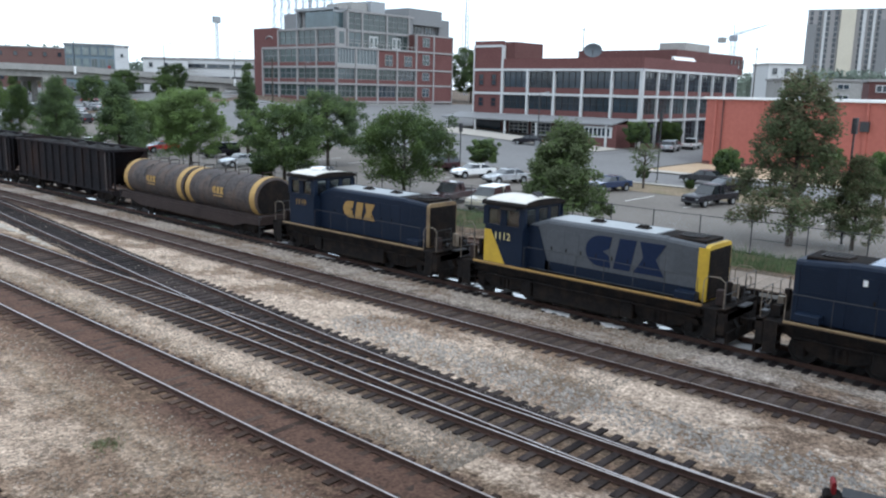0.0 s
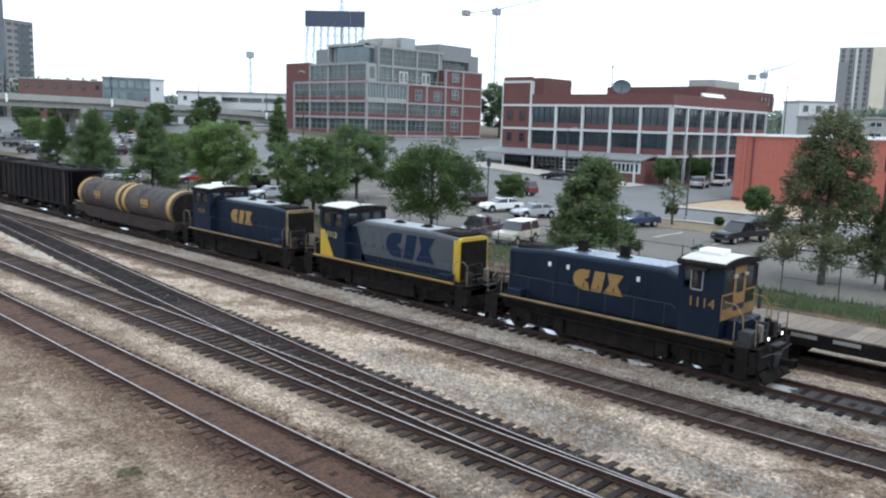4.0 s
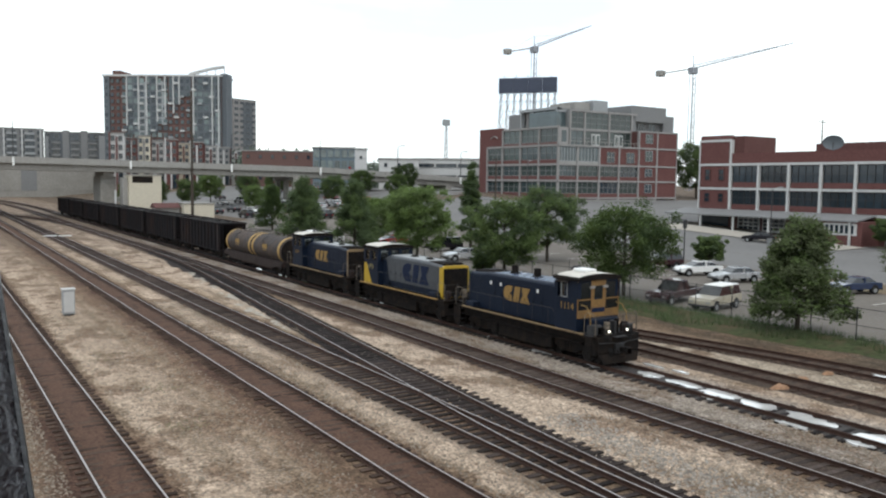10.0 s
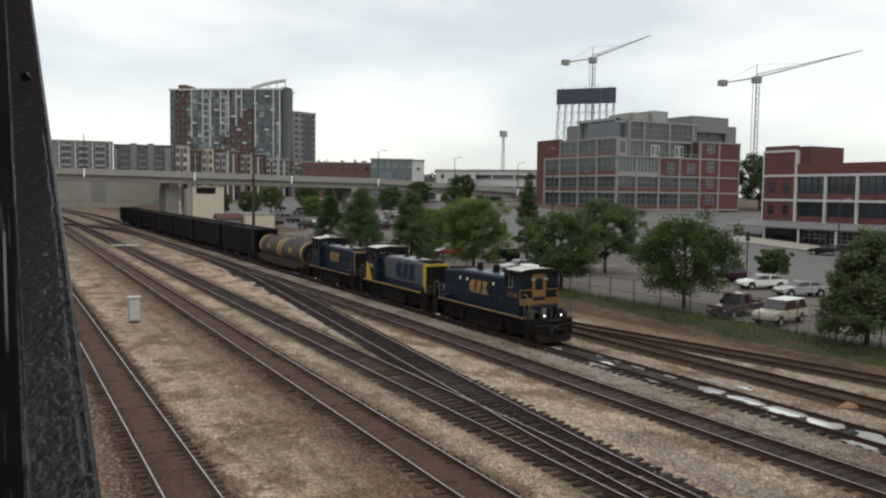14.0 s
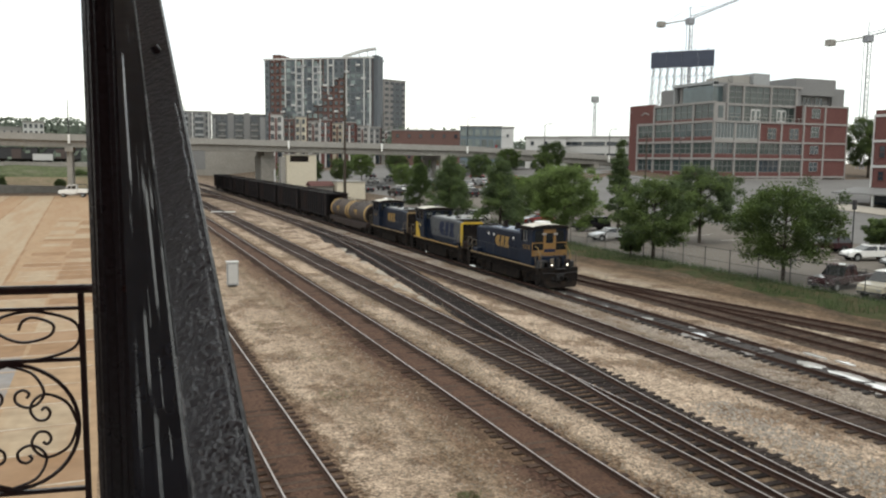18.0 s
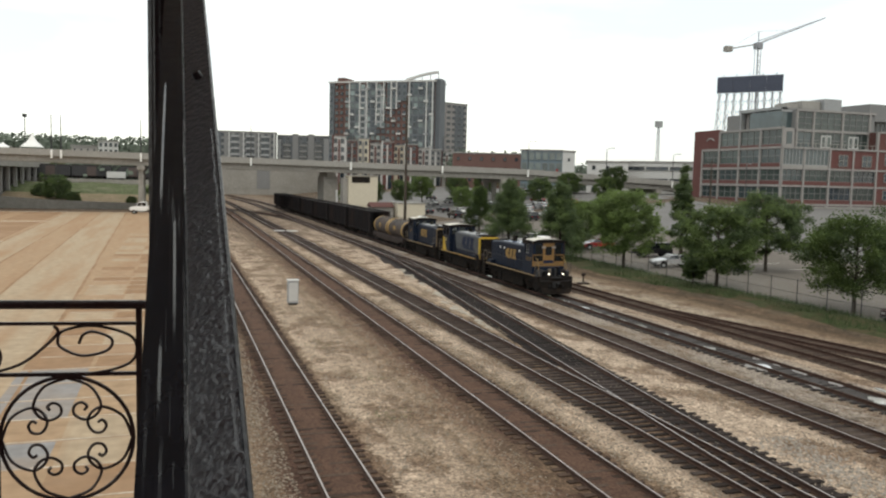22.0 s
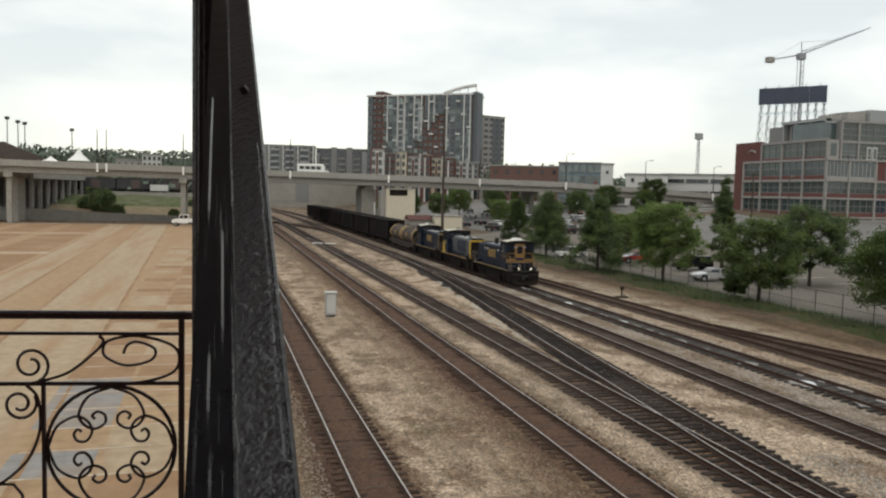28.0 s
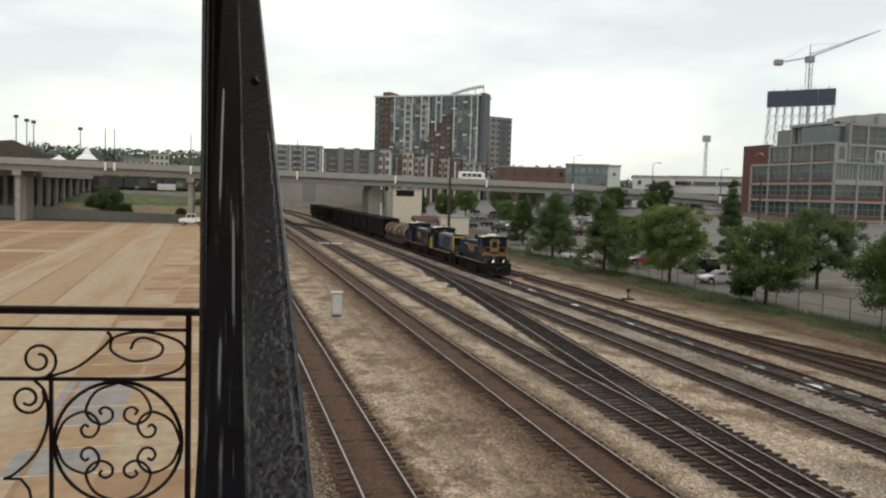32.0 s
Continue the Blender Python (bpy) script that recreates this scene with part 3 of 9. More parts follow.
track("track_sixth", "siding track with dark ties", lambda y: TRACKS["sixth"] - 0.0002 * max(0, y - 30) ** 2, -20, 175, TIES, 6, M_RAILRUST)
track("track_seventh", "siding track along the grass verge", verge_siding, -20, 50.5, TIES, 7, M_RAILRUST)
crossover = track("crossover_track", "oil-dark crossover track between two lines", lead, 2, 107, TIES_DARK, 8, skip=(0, 36))
track("throat_track", "dark lead curving away to the west before the bridge", throat, 168, 262, TIES_DARK, 9, M_RAILRUST, (0, 0))
# long switch ties that carry both the third track and the crossover
rnd = random.Random(61)
y = 3.1
while y < 36:
    right = lead(y) + 1.34 + rnd.uniform(-0.12, 0.16) + 0.3 * math.sin(3.14159 * (y - 3) / 33)
    f = Form().cbox(15.66 + rnd.uniform(-0.07, 0.07), right, -0.115, 0.115, -0.06, 0.045, 0.012)
    part("switch_tie", f, M_TIESW, crossover, at=pose(0, y, rnd.uniform(-0.006, 0.01)))
    y += 0.54 + rnd.uniform(-0.03, 0.03)
for k in range(3):
    part("guard_rail", rail_form([(q, 71 + 0.6 * j) for j, q in enumerate([(lead(71 + 0.6 * j) - 0.62 if k == 0 else 25.33 if k == 1 else lead(71 + 0.6 * j) + 0.62) for j in range(9)])], 0.19), M_RAILRUST, crossover)

# ballast that fills the worn tracks up to the tie tops
M_FILL = material("rust_stained_ballast", (0.10, 0.058, 0.041), 0.95, 0, 12, 0.45, 1.0, 0.3, 0.7, dirt=(0.068, 0.042, 0.032), spec=0.1)
M_FILLG = material("wet_black_track_ballast", (0.05, 0.045, 0.044), 0.75, 0, 9, 0.5, 1.0, 0.4, 0.7, dirt=(0.055, 0.047, 0.04), spec=0.2)
M_FILLD = material("dark_siding_ballast", (0.058, 0.042, 0.034), 0.95, 0, 9, 0.5, 1.0, 0.4, 0.7, dirt=(0.085, 0.066, 0.05), spec=0.1)


def fill(name, label, centre, y0, y1, half, mat, high, seed):
    rnd = random.Random(seed)
    n = int((y1 - y0) / 0.9)
    f = Form()
    for j in range(n + 1):
        y = y0 + (y1 - y0) * j / n
        f.v += [(centre(y) + a * half + rnd.uniform(-0.08, 0.08) * (abs(a) == 1), y, high - 0.03 * (abs(a) == 1) + rnd.uniform(-0.014, 0.010)) for a in (-1, -0.5, 0, 0.5, 1)]
    f.f = [(5 * j + i, 5 * j + i + 1, 5 * j + i + 6, 5 * j + i + 5) for j in range(n) for i in range(4)]
    thing(name, label, "ballast", kind="structure", form=f, mat=mat)


fill("ballast_fill", "rust-brown ballast filling the first track", lambda y: TRACKS["first"] - 0.004 * (y - 25) + bend(y) * 0.6, -5, 240, 0.66, M_FILL, 0.052, 1)
fill("ballast_fill", "rust-brown ballast filling the second track", lambda y: TRACKS["second"] + bend(y) * 0.8, -5, 240, 0.66, M_FILL, 0.052, 2)
fill("ballast_fill", "brown ballast filling the fourth track", fourth, -5, 240, 0.66, M_FILLD, 0.030, 3)
fill("ballast_fill", "wet black ballast filling the train's track", lambda y: TRACKS["fifth"] + bend(y), -5, 240, 1.15, M_FILLG, 0.045, 4)
fill("ballast_fill", "dark ballast under the curving lead", throat, 172, 262, 1.7, M_OIL, 0.034, 7)
fill("ballast_fill", "dark ballast under the siding track", lambda y: TRACKS["sixth"] - 0.0002 * max(0, y - 30) ** 2, -5, 175, 1.6, M_FILLD, 0.034, 5)
fill("ballast_fill", "dark ballast under the verge siding", verge_siding, -5, 50.5, 1.4, M_FILLD, 0.034, 6)

# oil-dark ballast under the crossover, and pale fresh stone along it
dark = Form()
rnd = random.Random(21)
n_ = 150
rows_ = []
for i in range(n_ + 1):
    y = 4 + 148 * i / n_
    wide = max(0, 1 - abs(y - 86) / 26)
    a = lead(y) - 1.15 - 1.0 * wide + rnd.uniform(-0.3, 0.3)
    b = lead(y) + 1.2 + rnd.uniform(-0.08, 0.08) + 0.3 * max(0, math.sin(3.14159 * (y - 3) / 33)) * (y < 36) if y < 62 else lead(y) + 1.0 + 0.6 * wide + rnd.uniform(-0.25, 0.25)
    rows_.append(((max(a, 18.3), y, 0.014), (max(b, 18.32), y, 0.014)))
dark.add([p for r in rows_ for p in r], [(2 * i, 2 * i + 1, 2 * i + 3, 2 * i + 2) for i in range(n_)])
thing("oil_stained_ballast", "black oil-stained ballast under the crossover", "ballast", kind="structure", form=dark, mat=M_OIL)
# spilt pale stone along its edge, in broken patches
spill = Form()
for i in range(46):
    y = 34 + 46 * rnd.random() ** 1.2
    x = lead(y) - 1.5 - abs(rnd.gauss(0, 0.3))
    if x < 18.4:
        continue
    k, ax, ay = 9, rnd.uniform(0.08, 0.3), rnd.uniform(0.25, 1.1)
    ring = [(x + ax * math.cos(6.283 * j / k) * rnd.uniform(0.5, 1.2), y + ay * math.sin(6.283 * j / k) * rnd.uniform(0.6, 1.2), 0.018 + 0.0004 * i) for j in range(k)]
    spill.add(ring, [tuple(range(k))])
thing("pale_ballast_spill", "broken patches of fresh pale ballast stones", "ballast", kind="stuff", form=spill, mat=M_PALEB)


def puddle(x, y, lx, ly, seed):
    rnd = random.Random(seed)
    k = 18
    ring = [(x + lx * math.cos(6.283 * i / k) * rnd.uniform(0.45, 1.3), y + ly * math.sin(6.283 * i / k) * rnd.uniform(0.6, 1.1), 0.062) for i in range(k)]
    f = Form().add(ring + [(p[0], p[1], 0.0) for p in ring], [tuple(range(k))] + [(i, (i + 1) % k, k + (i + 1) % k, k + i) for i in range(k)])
    thing("puddle", "shallow rain puddle with the white sky painted into its colour", "puddle", group="puddles along the wet track", form=f, mat=M_WET)


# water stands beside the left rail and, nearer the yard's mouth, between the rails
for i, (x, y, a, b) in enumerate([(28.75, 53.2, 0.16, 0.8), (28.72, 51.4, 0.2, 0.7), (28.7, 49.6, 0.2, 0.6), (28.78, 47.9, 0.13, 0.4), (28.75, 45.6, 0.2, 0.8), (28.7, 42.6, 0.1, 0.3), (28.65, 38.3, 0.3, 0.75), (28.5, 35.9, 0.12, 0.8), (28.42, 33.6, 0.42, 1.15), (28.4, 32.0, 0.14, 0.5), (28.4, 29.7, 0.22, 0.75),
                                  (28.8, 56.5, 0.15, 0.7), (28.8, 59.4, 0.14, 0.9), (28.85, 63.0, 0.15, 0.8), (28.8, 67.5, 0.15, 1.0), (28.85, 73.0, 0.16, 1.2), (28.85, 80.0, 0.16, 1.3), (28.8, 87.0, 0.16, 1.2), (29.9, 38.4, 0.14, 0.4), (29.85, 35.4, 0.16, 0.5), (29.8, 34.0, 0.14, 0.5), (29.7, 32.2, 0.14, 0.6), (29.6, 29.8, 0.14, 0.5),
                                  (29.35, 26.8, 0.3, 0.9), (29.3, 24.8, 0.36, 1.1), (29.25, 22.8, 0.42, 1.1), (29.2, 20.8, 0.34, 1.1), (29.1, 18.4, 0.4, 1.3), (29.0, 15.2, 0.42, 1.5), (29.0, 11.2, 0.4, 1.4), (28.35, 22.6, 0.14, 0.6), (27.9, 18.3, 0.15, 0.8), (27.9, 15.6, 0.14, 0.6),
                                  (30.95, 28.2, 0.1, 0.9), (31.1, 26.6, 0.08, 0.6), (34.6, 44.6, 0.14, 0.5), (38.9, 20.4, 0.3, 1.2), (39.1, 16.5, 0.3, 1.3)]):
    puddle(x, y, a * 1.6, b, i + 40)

# the sandy lot beside the yard, laid in bays
lot = sheet("parking_lot_west", "large sandy concrete lot with rusty stains", "parking lot", -150, -0.6, 14, 205, M_LOT, 0.02, 20)
rnd = random.Random(5)


def lot_patch(name, u0, u1, y0, y1, mat, high):
    """A slab of the lot; its lanes run slightly askew to the tracks."""
    sk = lambda u, y: u - 0.03 * (y - 80)
    n = max(2, int((y1 - y0) / 6))
    f = Form()
    for j in range(n + 1):
        y = y0 + (y1 - y0) * j / n
        w = 0.12 if u1 - u0 > 1 else 0.05
        f.v += [(sk(u0, y) + rnd.uniform(-w, w), y, high), (sk(u1, y) + rnd.uniform(-w, w), y, high)]
    f.f = [(2 * j, 2 * j + 1, 2 * j + 3, 2 * j + 2) for j in range(n)]
    part(name, f, mat, lot)


lot_patch("lane", -20.4, -16.6, 14, 204, M_LOTP, 0.024)
lot_patch("lane", -13.0, -7.8, 14, 204, M_LOTP, 0.024)
for u in (-20.55, -16.6, -13.1, -7.75):
    lot_patch("expansion_joint", u, u + 0.22, 14, 203, M_LOTR, 0.028)
for y0, y1 in ((40, 58), (62, 81), (85, 115), (120.5, 162), (168.5, 202)):
    for u0, u1 in ((-28.2, -21.2), (-37.5, -31.0), (-47.0, -40.0)):
        lot_patch("stained_slab", u0, u1, y0, y1, M_LOTR, 0.026)
    part("painted_line", Form().add([(-60, y1 + 1.6, 0.03), (-20.4 - 0.03 * (y1 - 78), y1 + 1.6, 0.03), (-20.4 - 0.03 * (y1 - 78), y1 + 2.2, 0.03), (-60, y1 + 2.2, 0.03)], [(0, 1, 2, 3)]), M_LINE, lot)
for i in range(44):
    y = 16 + i * 2.75
    for a, b, ms in ((-3.6, -0.9, (M_LOTR, M_LOTR, M_LOT, M_LOTP)), (-6.6, -3.95, (M_LOTG, M_LOTG, M_LOT, M_LOTR) if y < 46 else (M_LOTR, M_LOT, M_LOTP))):
        if rnd.random() < 0.85:
            part("concrete_bay", Form().box(a + rnd.uniform(-0.3, 0), b, y + 0.1, y + 2.65, 0.0, 0.026), rnd.choice(ms), lot)
    if y < 78:
        part("bay_line", Form().box(-6.4 - rnd.uniform(0, 0.6), -0.9, y - 0.02, y + 0.08, 0, 0.031), M_LOTLINE, lot)

# town side: verge, parking lot, street
sheet("far_lot", "worn asphalt of the far lots on both sides of the viaduct", "parking lot", 58, 175, 165.5, 340, M_STREET, 0.014, 9)
sheet("parking_lot_east", "pale asphalt parking lot beyond the fence", "parking lot", 47.2, 75.8, -60, 165, M_ASPH, 0.02, 9)
sheet("forecourt", "worn asphalt forecourt between the brick buildings", "pavement", 112.6, 175, 97.5, 144.5, M_STREET, 0.03, 9)
sheet("street", "grey asphalt street past the brick warehouse", "road", 76, 88, -80, 190, M_STREET, 0.02, 9)
sheet("side_street", "side street between the warehouses", "road", 88, 170, 48.5, 60.5, M_STREET, 0.022, 9)
sheet("pavement", "pale concrete pavement along the street", "pavement", 103.6, 110.5, 62.5, 96, M_WALK, 0.13, 9)
sheet("apron", "sandy dirt apron before the orange wall", "pavement", 90.6, 105.4, -60, 47.6, M_APRON, 0.06, 9)
sheet("pavement", "pale concrete kerb walk along the street", "pavement", 88.1, 90.5, -60, 47.6, M_WALK, 0.15, 9)
sheet("street_corner", "worn asphalt corner before the warehouse", "road", 88.1, 112.5, 60.6, 160, M_STREET, 0.02, 9)
sheet("dirt_strip", "brown dirt strip with dry grass between lot and street", "verge", 69.4, 75.6, -60, 46.5, M_DIRTS, 0.05, 9)
sheet("pavement", "pale concrete walk between lot and street", "pavement", 75.7, 76.6, -60, 46.5, M_WALK, 0.13, 9)
for k in range(7):
    x, y = 76.6 + k * 1.75, 48.8
    sheet("crossing_stripe", "white painted crossing stripe on the street", "road marking", x, x + 1.0, y, y + 4.2, M_LINE, 0.045, 2)
for k in range(16):
    x, y = 65.0, 2 + k * 5.4
    tagged(sheet("bay_line", "worn white parking bay line", "road marking", x - 2.6, x + 2.6, y, y + 0.14, M_LINE, 0.032, 2), group="bay lines of the east lot")


# ---------------------------------------------------------------- the train
def arc(cx, cz, rx, rz, a0, a1, n):
    return [(cx + rx * math.cos(radians(a0 + (a1 - a0) * i / n)), cz + rz * math.sin(radians(a0 + (a1 - a0) * i / n))) for i in range(n + 1)]


def wheel_meshes():
    prof = [(0.0, -0.06), (0.18, -0.06), (0.2, -0.03), (0.42, -0.03), (0.44, -0.07), (0.5, -0.07), (0.5, 0.04), (0.53, 0.05), (0.53, 0.075), (0.44, 0.075), (0.42, 0.02), (0.2, 0.02), (0.18, 0.06), (0.0, 0.06)]
    n, f = 24, Form()
    f.loft([[(x, r * math.cos(6.28318 * k / n), r * math.sin(6.28318 * k / n)) for k in range(n)] for r, x in prof if r > 0], cap=True)
    return f.mesh("wheel", M_WHEEL)


WHEEL = wheel_meshes()


def bogie(parent, y, wb=1.22, small=1.0, simple=False):
    """A two-axle truck: side frames with springs and boxes, bolster, wheels."""
    b = part("bogie", Form().box(-0.95, 0.95, -0.3, 0.3, 0.42, 0.82).box(-0.5, 0.5, -wb, wb, 0.4, 0.62), M_UNDER, parent, at=pose(0, y, 0))
    for s in (-1, 1):
        f = Form()
        x0, x1 = sorted((s * 0.98, s * 1.13))
        f.prism([(-wb - 0.42, 0.62), (-wb - 0.3, 0.82), (-0.55, 0.92), (0.55, 0.92), (wb + 0.3, 0.82), (wb + 0.42, 0.62), (wb - 0.1, 0.6), (0.5, 0.36), (-0.5, 0.36), (-wb + 0.1, 0.6)], 0, x0, x1)
        for q in (-wb, wb):
            f.cbox(x0 - 0.04, x1 + 0.04, q - 0.17, q + 0.17, 0.34, 0.72, 0.05)
        for q in (-0.22, 0.0, 0.22):
            f.tube([(s * 1.1, q, 0.4), (s * 1.1, q, 0.84)], 0.085, 8)
        part("side_frame", f, M_UNDER, b)
        for q in (-wb, wb):
            part("wheel", WHEEL, None, b, at=Matrix.Translation((s * 0.7525, q, 0.5 * small)) @ Matrix.Diagonal((-s, small, small, 1)))
    return b


def coupler(parent, y, s):
    f = Form()
    f.cbox(-0.11, 0.11, min(y, y - s * 0.55), max(y, y - s * 0.55), 0.72, 0.96, 0.03)
    f.cbox(-0.17, 0.17, min(y, y - s * 0.2), max(y, y - s * 0.2), 0.68, 1.0, 0.04)
    f.tube([(0.35, y - s * 0.5, 0.8), (0.33, y - s * 0.25, 0.5), (0.3, y - s * 0.05, 0.62)], 0.03, 6)
    part("coupler", f, M_UNDER, parent)


def logo(parent, side, y, z, w, h, mat, mirrored):
    """The railway's emblem as three plain blocks."""
    x0, x1 = sorted((side, side + (0.012 if side > 0 else -0.012)))
    d = -1 if mirrored else 1
    f = Form().prism([(y + d * p, z + q) for p, q in [(-0.16 * w, -0.5 * h), (-0.19 * w, -0.12 * h), (-0.27 * w, 0.0), (-0.19 * w, 0.12 * h), (-0.16 * w, 0.5 * h)] + arc(-0.3 * w, 0, 0.2 * w, 0.5 * h, 90, 270, 12)], 0, x0, x1)
    part("emblem_block", f, mat, parent)
    f = Form().prism([(y + d * p * w, z + q * h) for p, q in ((-0.06, 0.5), (0.15, 0.5), (0.08, -0.5), (-0.13, -0.5))], 0, x0, x1)
    part("emblem_block", f, mat, parent)
    f = Form().prism([(y + d * p * w, z + q * h) for p, q in ((0.19, 0.5), (0.5, 0.5), (0.39, 0.0), (0.5, -0.5), (0.13, -0.5), (0.24, 0.0))], 0, x0, x1)
    part("emblem_block", f, mat, parent)


def locomotive(name, label, number, scheme):
    """An end-cab switcher, cab towards +y; y = 0 is its middle and z = 0 the rail head."""
    top = thing(name, label, "locomotive", group="switchers of the train")
    lead_ = scheme == "lead"
    body, cabm = (M_GREY if scheme == "grey" else M_NAVY), M_NAVY
    stripe = M_GOLD if scheme == "grey" else M_TAN
    E_, EF, C0, C1 = 6.42, 6.15, 3.05 if lead_ else 2.62, 4.68
    # frame
    f = Form().box(-1.2, 1.2, -E_, EF, 1.0, 1.3)
    f.box(-1.5, 1.5, -E_, EF, 1.36, 1.44)
    part("underframe", f, M_UNDER, top)
    for s in (-1, 1):
        f = Form().cbox(*sorted((s * 1.42, s * 1.53)), -E_ + 0.9, EF - 0.9, 1.45, 1.54, 0.02)
        part("side_sill", f, stripe, top, "worn yellow-painted side sill")
        f = Form().box(*sorted((s * 1.05, s * 1.32)), -E_ + 1.0, EF - 1.0, 1.12, 1.39)
        part("pipe_shelf", f, M_UNDER, top)
    # hood with rounded shoulders, stepped lower at the radiator end
    def hood_ring(w, h):
        return [(-w, 1.5), (w, 1.5), (w, h - 0.16), (w - 0.05, h - 0.06), (w - 0.2, h), (-w + 0.2, h), (-w + 0.05, h - 0.06), (-w, h - 0.16)]
    def hood_piece(nm, y0, y1, h0, h1, mat, lab=""):
        f = Form().loft([[(a, y, b) for a, b in hood_ring(0.98, h)] for y, h in ((y0, h0), (y1, h1))])
        return part(nm, f, mat, top, lab, bevel=0.012)
    hood = hood_piece("hood", -3.75, C0 - 0.9, 3.72, 3.72, body)
    hood_piece("hood_slope", C0 - 0.9, C0, 3.72, 3.4, body)
    hood_piece("radiator_hood", -5.28, -3.75, 3.6, 3.7, body)
    endc = M_YELLOW if scheme == "grey" else M_NAVY if lead_ else M_TAN
    f = Form().loft([[(a, y, b) for a, b in hood_ring(1.0, 3.6)] for y in (-5.45, -5.28)])
    part("hood_end", f, endc, top, "painted hood end" if scheme != "lead" else "")
    f = Form()
    for k in range(14):
        f.box(-0.86, 0.86, -5.49, -5.46, 1.62 + k * 0.125, 1.69 + k * 0.125)
    f.box(-0.94, 0.94, -5.47, -5.44, 1.54, 3.42)
    part("radiator_grille", f, M_UNDER, top)
    # hood roof deck, the sky's sheen on it painted as a pale colour
    roofm = M_STEEL if scheme != "lead" else material("wet_roof_sky_sheen", (0.10, 0.13, 0.19), 0.25, 0, 5, 0.2, 0.6, 0.3, 0.03, dirt=(0.3, 0.33, 0.38))
    part("hood_roof", Form().cbox(-0.78, 0.78, -3.2, C0 - 0.95, 3.71, 3.745, 0.02), roofm, top, "rain-wet hood roof with the sky's sheen in its colour")
    for y in (-2.25, -0.2):
        f = Form().cbox(-0.15, 0.15, y - 0.19, y + 0.19, 3.72, 4.22 if lead_ else 3.86, 0.05)
        f.cbox(-0.21, 0.21, y - 0.26, y + 0.26, 3.72, 3.8, 0.03)
        part("exhaust_pipe", f, M_UNDER, top)
    part("radiator_roof", Form().cbox(-0.76, 0.76, -5.2, -3.3, 3.6, 3.73, 0.03), M_UNDER, top, "dark radiator roof grating")
    fan = part("fan_housing", Form().tube([(0, -4.4, 3.7), (0, -4.4, 3.77)], 0.56, 20), M_UNDER, top)
    for k in range(7):
        part("guard_bar", Form().box(-0.46, 0.46, -4.84 + k * 0.14, -4.81 + k * 0.14, 3.77, 3.785), M_DSTEEL, fan)
    # hood doors: seams and latches on both sides
    for s in (-1, 1):
        for k in range(7):
            y = -3.5 + k * 0.72
            f = Form().box(*sorted((s * 0.98, s * 0.994)), y, y + 0.66, 1.75, 3.3)
            d = part("hood_door", f, body, top)
            part("latch", Form().cbox(*sorted((s * 0.994, s * 1.02)), y + 0.56, y + 0.62, 2.45, 2.6, 0.01), M_UNDER, d)
        f = Form()
        for k in range(9):
            f.box(*sorted((s * 0.98, s * 0.995)), -5.15, -4.1, 2.5 + k * 0.1, 2.56 + k * 0.1)
        part("side_louvre", f, body, top)
    # cab: four walls with window openings, arched roof
    cab = part("cab", Form().box(-1.44, 1.44, C0, C1, 1.5, 3.2), cabm, top, bevel=0.02)
    for x in (-1.42, 1.42):
        for y in (C0 + 0.03, (C0 + C1) / 2, C1 - 0.03):
            part("cab_post", Form().box(x - 0.03, x + 0.03, y - 0.12, y + 0.12, 3.2, 4.05), cabm, cab)
    for y in (C0, C1):
        for x in (-1.3, -0.45, 0.45, 1.3):
            part("cab_post", Form().box(x - 0.12, x + 0.12, y - 0.03, y + 0.03, 3.2, 4.05), cabm, cab)
    part("cab_header", Form().box(-1.44, 1.44, C0, C1, 4, 4.22 if lead_ else 4.13), cabm, cab)
    part("cab_lining", Form().box(-1.3, 1.3, C0 + 0.15, C1 - 0.15, 3.2, 3.25).box(-0.5, 0.5, C0 + 0.6, C1 - 0.7, 3.2, 3.6), M_UNDER, top)
    for s in (-1, 1):
        part("side_panel", Form().box(*sorted((s * 1.36, s * 1.44)), C0 + 0.95, C1, 3.2, 4), cabm, cab) if lead_ else None
        for a, b in ((C0 + 0.15, (C0 + C1) / 2 - 0.12), ((C0 + C1) / 2 + 0.12, C1 - 0.15)) if not lead_ else ((C0 + 0.42, C0 + 0.92),):
            p = part("side_window", Form().box(*sorted((s * 1.40, s * 1.412)), a, b, 3.2, 4), M_CABGLASS, cab)
            q = Form()
            for u0, u1, v0, v1 in ((a, b, 3.2, 3.25), (a, b, 3.95, 4), (a, a + 0.05, 3.2, 4), (b - 0.05, b, 3.2, 4)):
                q.box(*sorted((s * 1.412, s * 1.46)), u0, u1, v0, v1)
            part("window_frame", q, M_STEEL if lead_ else M_NAVY, cab)
    for y in (C0, C1):
        for a, b in ((-1.36, -0.52), (-0.3, 0.3), (0.52, 1.36)):
            part("end_window", Form().box(a, b, y + (0.012 if y == C1 else -0.024), y + (0.024 if y == C1 else -0.012), 2.62 if y == C1 and abs(a + b) > 0.1 else 3.2, 4), M_CABGLASS if not lead_ or y == C0 else M_GLASS, cab)
    ring = [(-1.52, 4.15)] + [(-1.52, 4.2)] + arc(0, 4.18, 1.52, 0.24, 170, 10, 14) + [(1.52, 4.2), (1.52, 4.15)]
    f = Form().prism([(q, p) for p, q in [(a, b) for a, b in ring]][::-1], 1, C0 - 0.16, C1 + 0.16)
    part("cab_roof", f, M_UNDER, top, "dark arched cab roof")
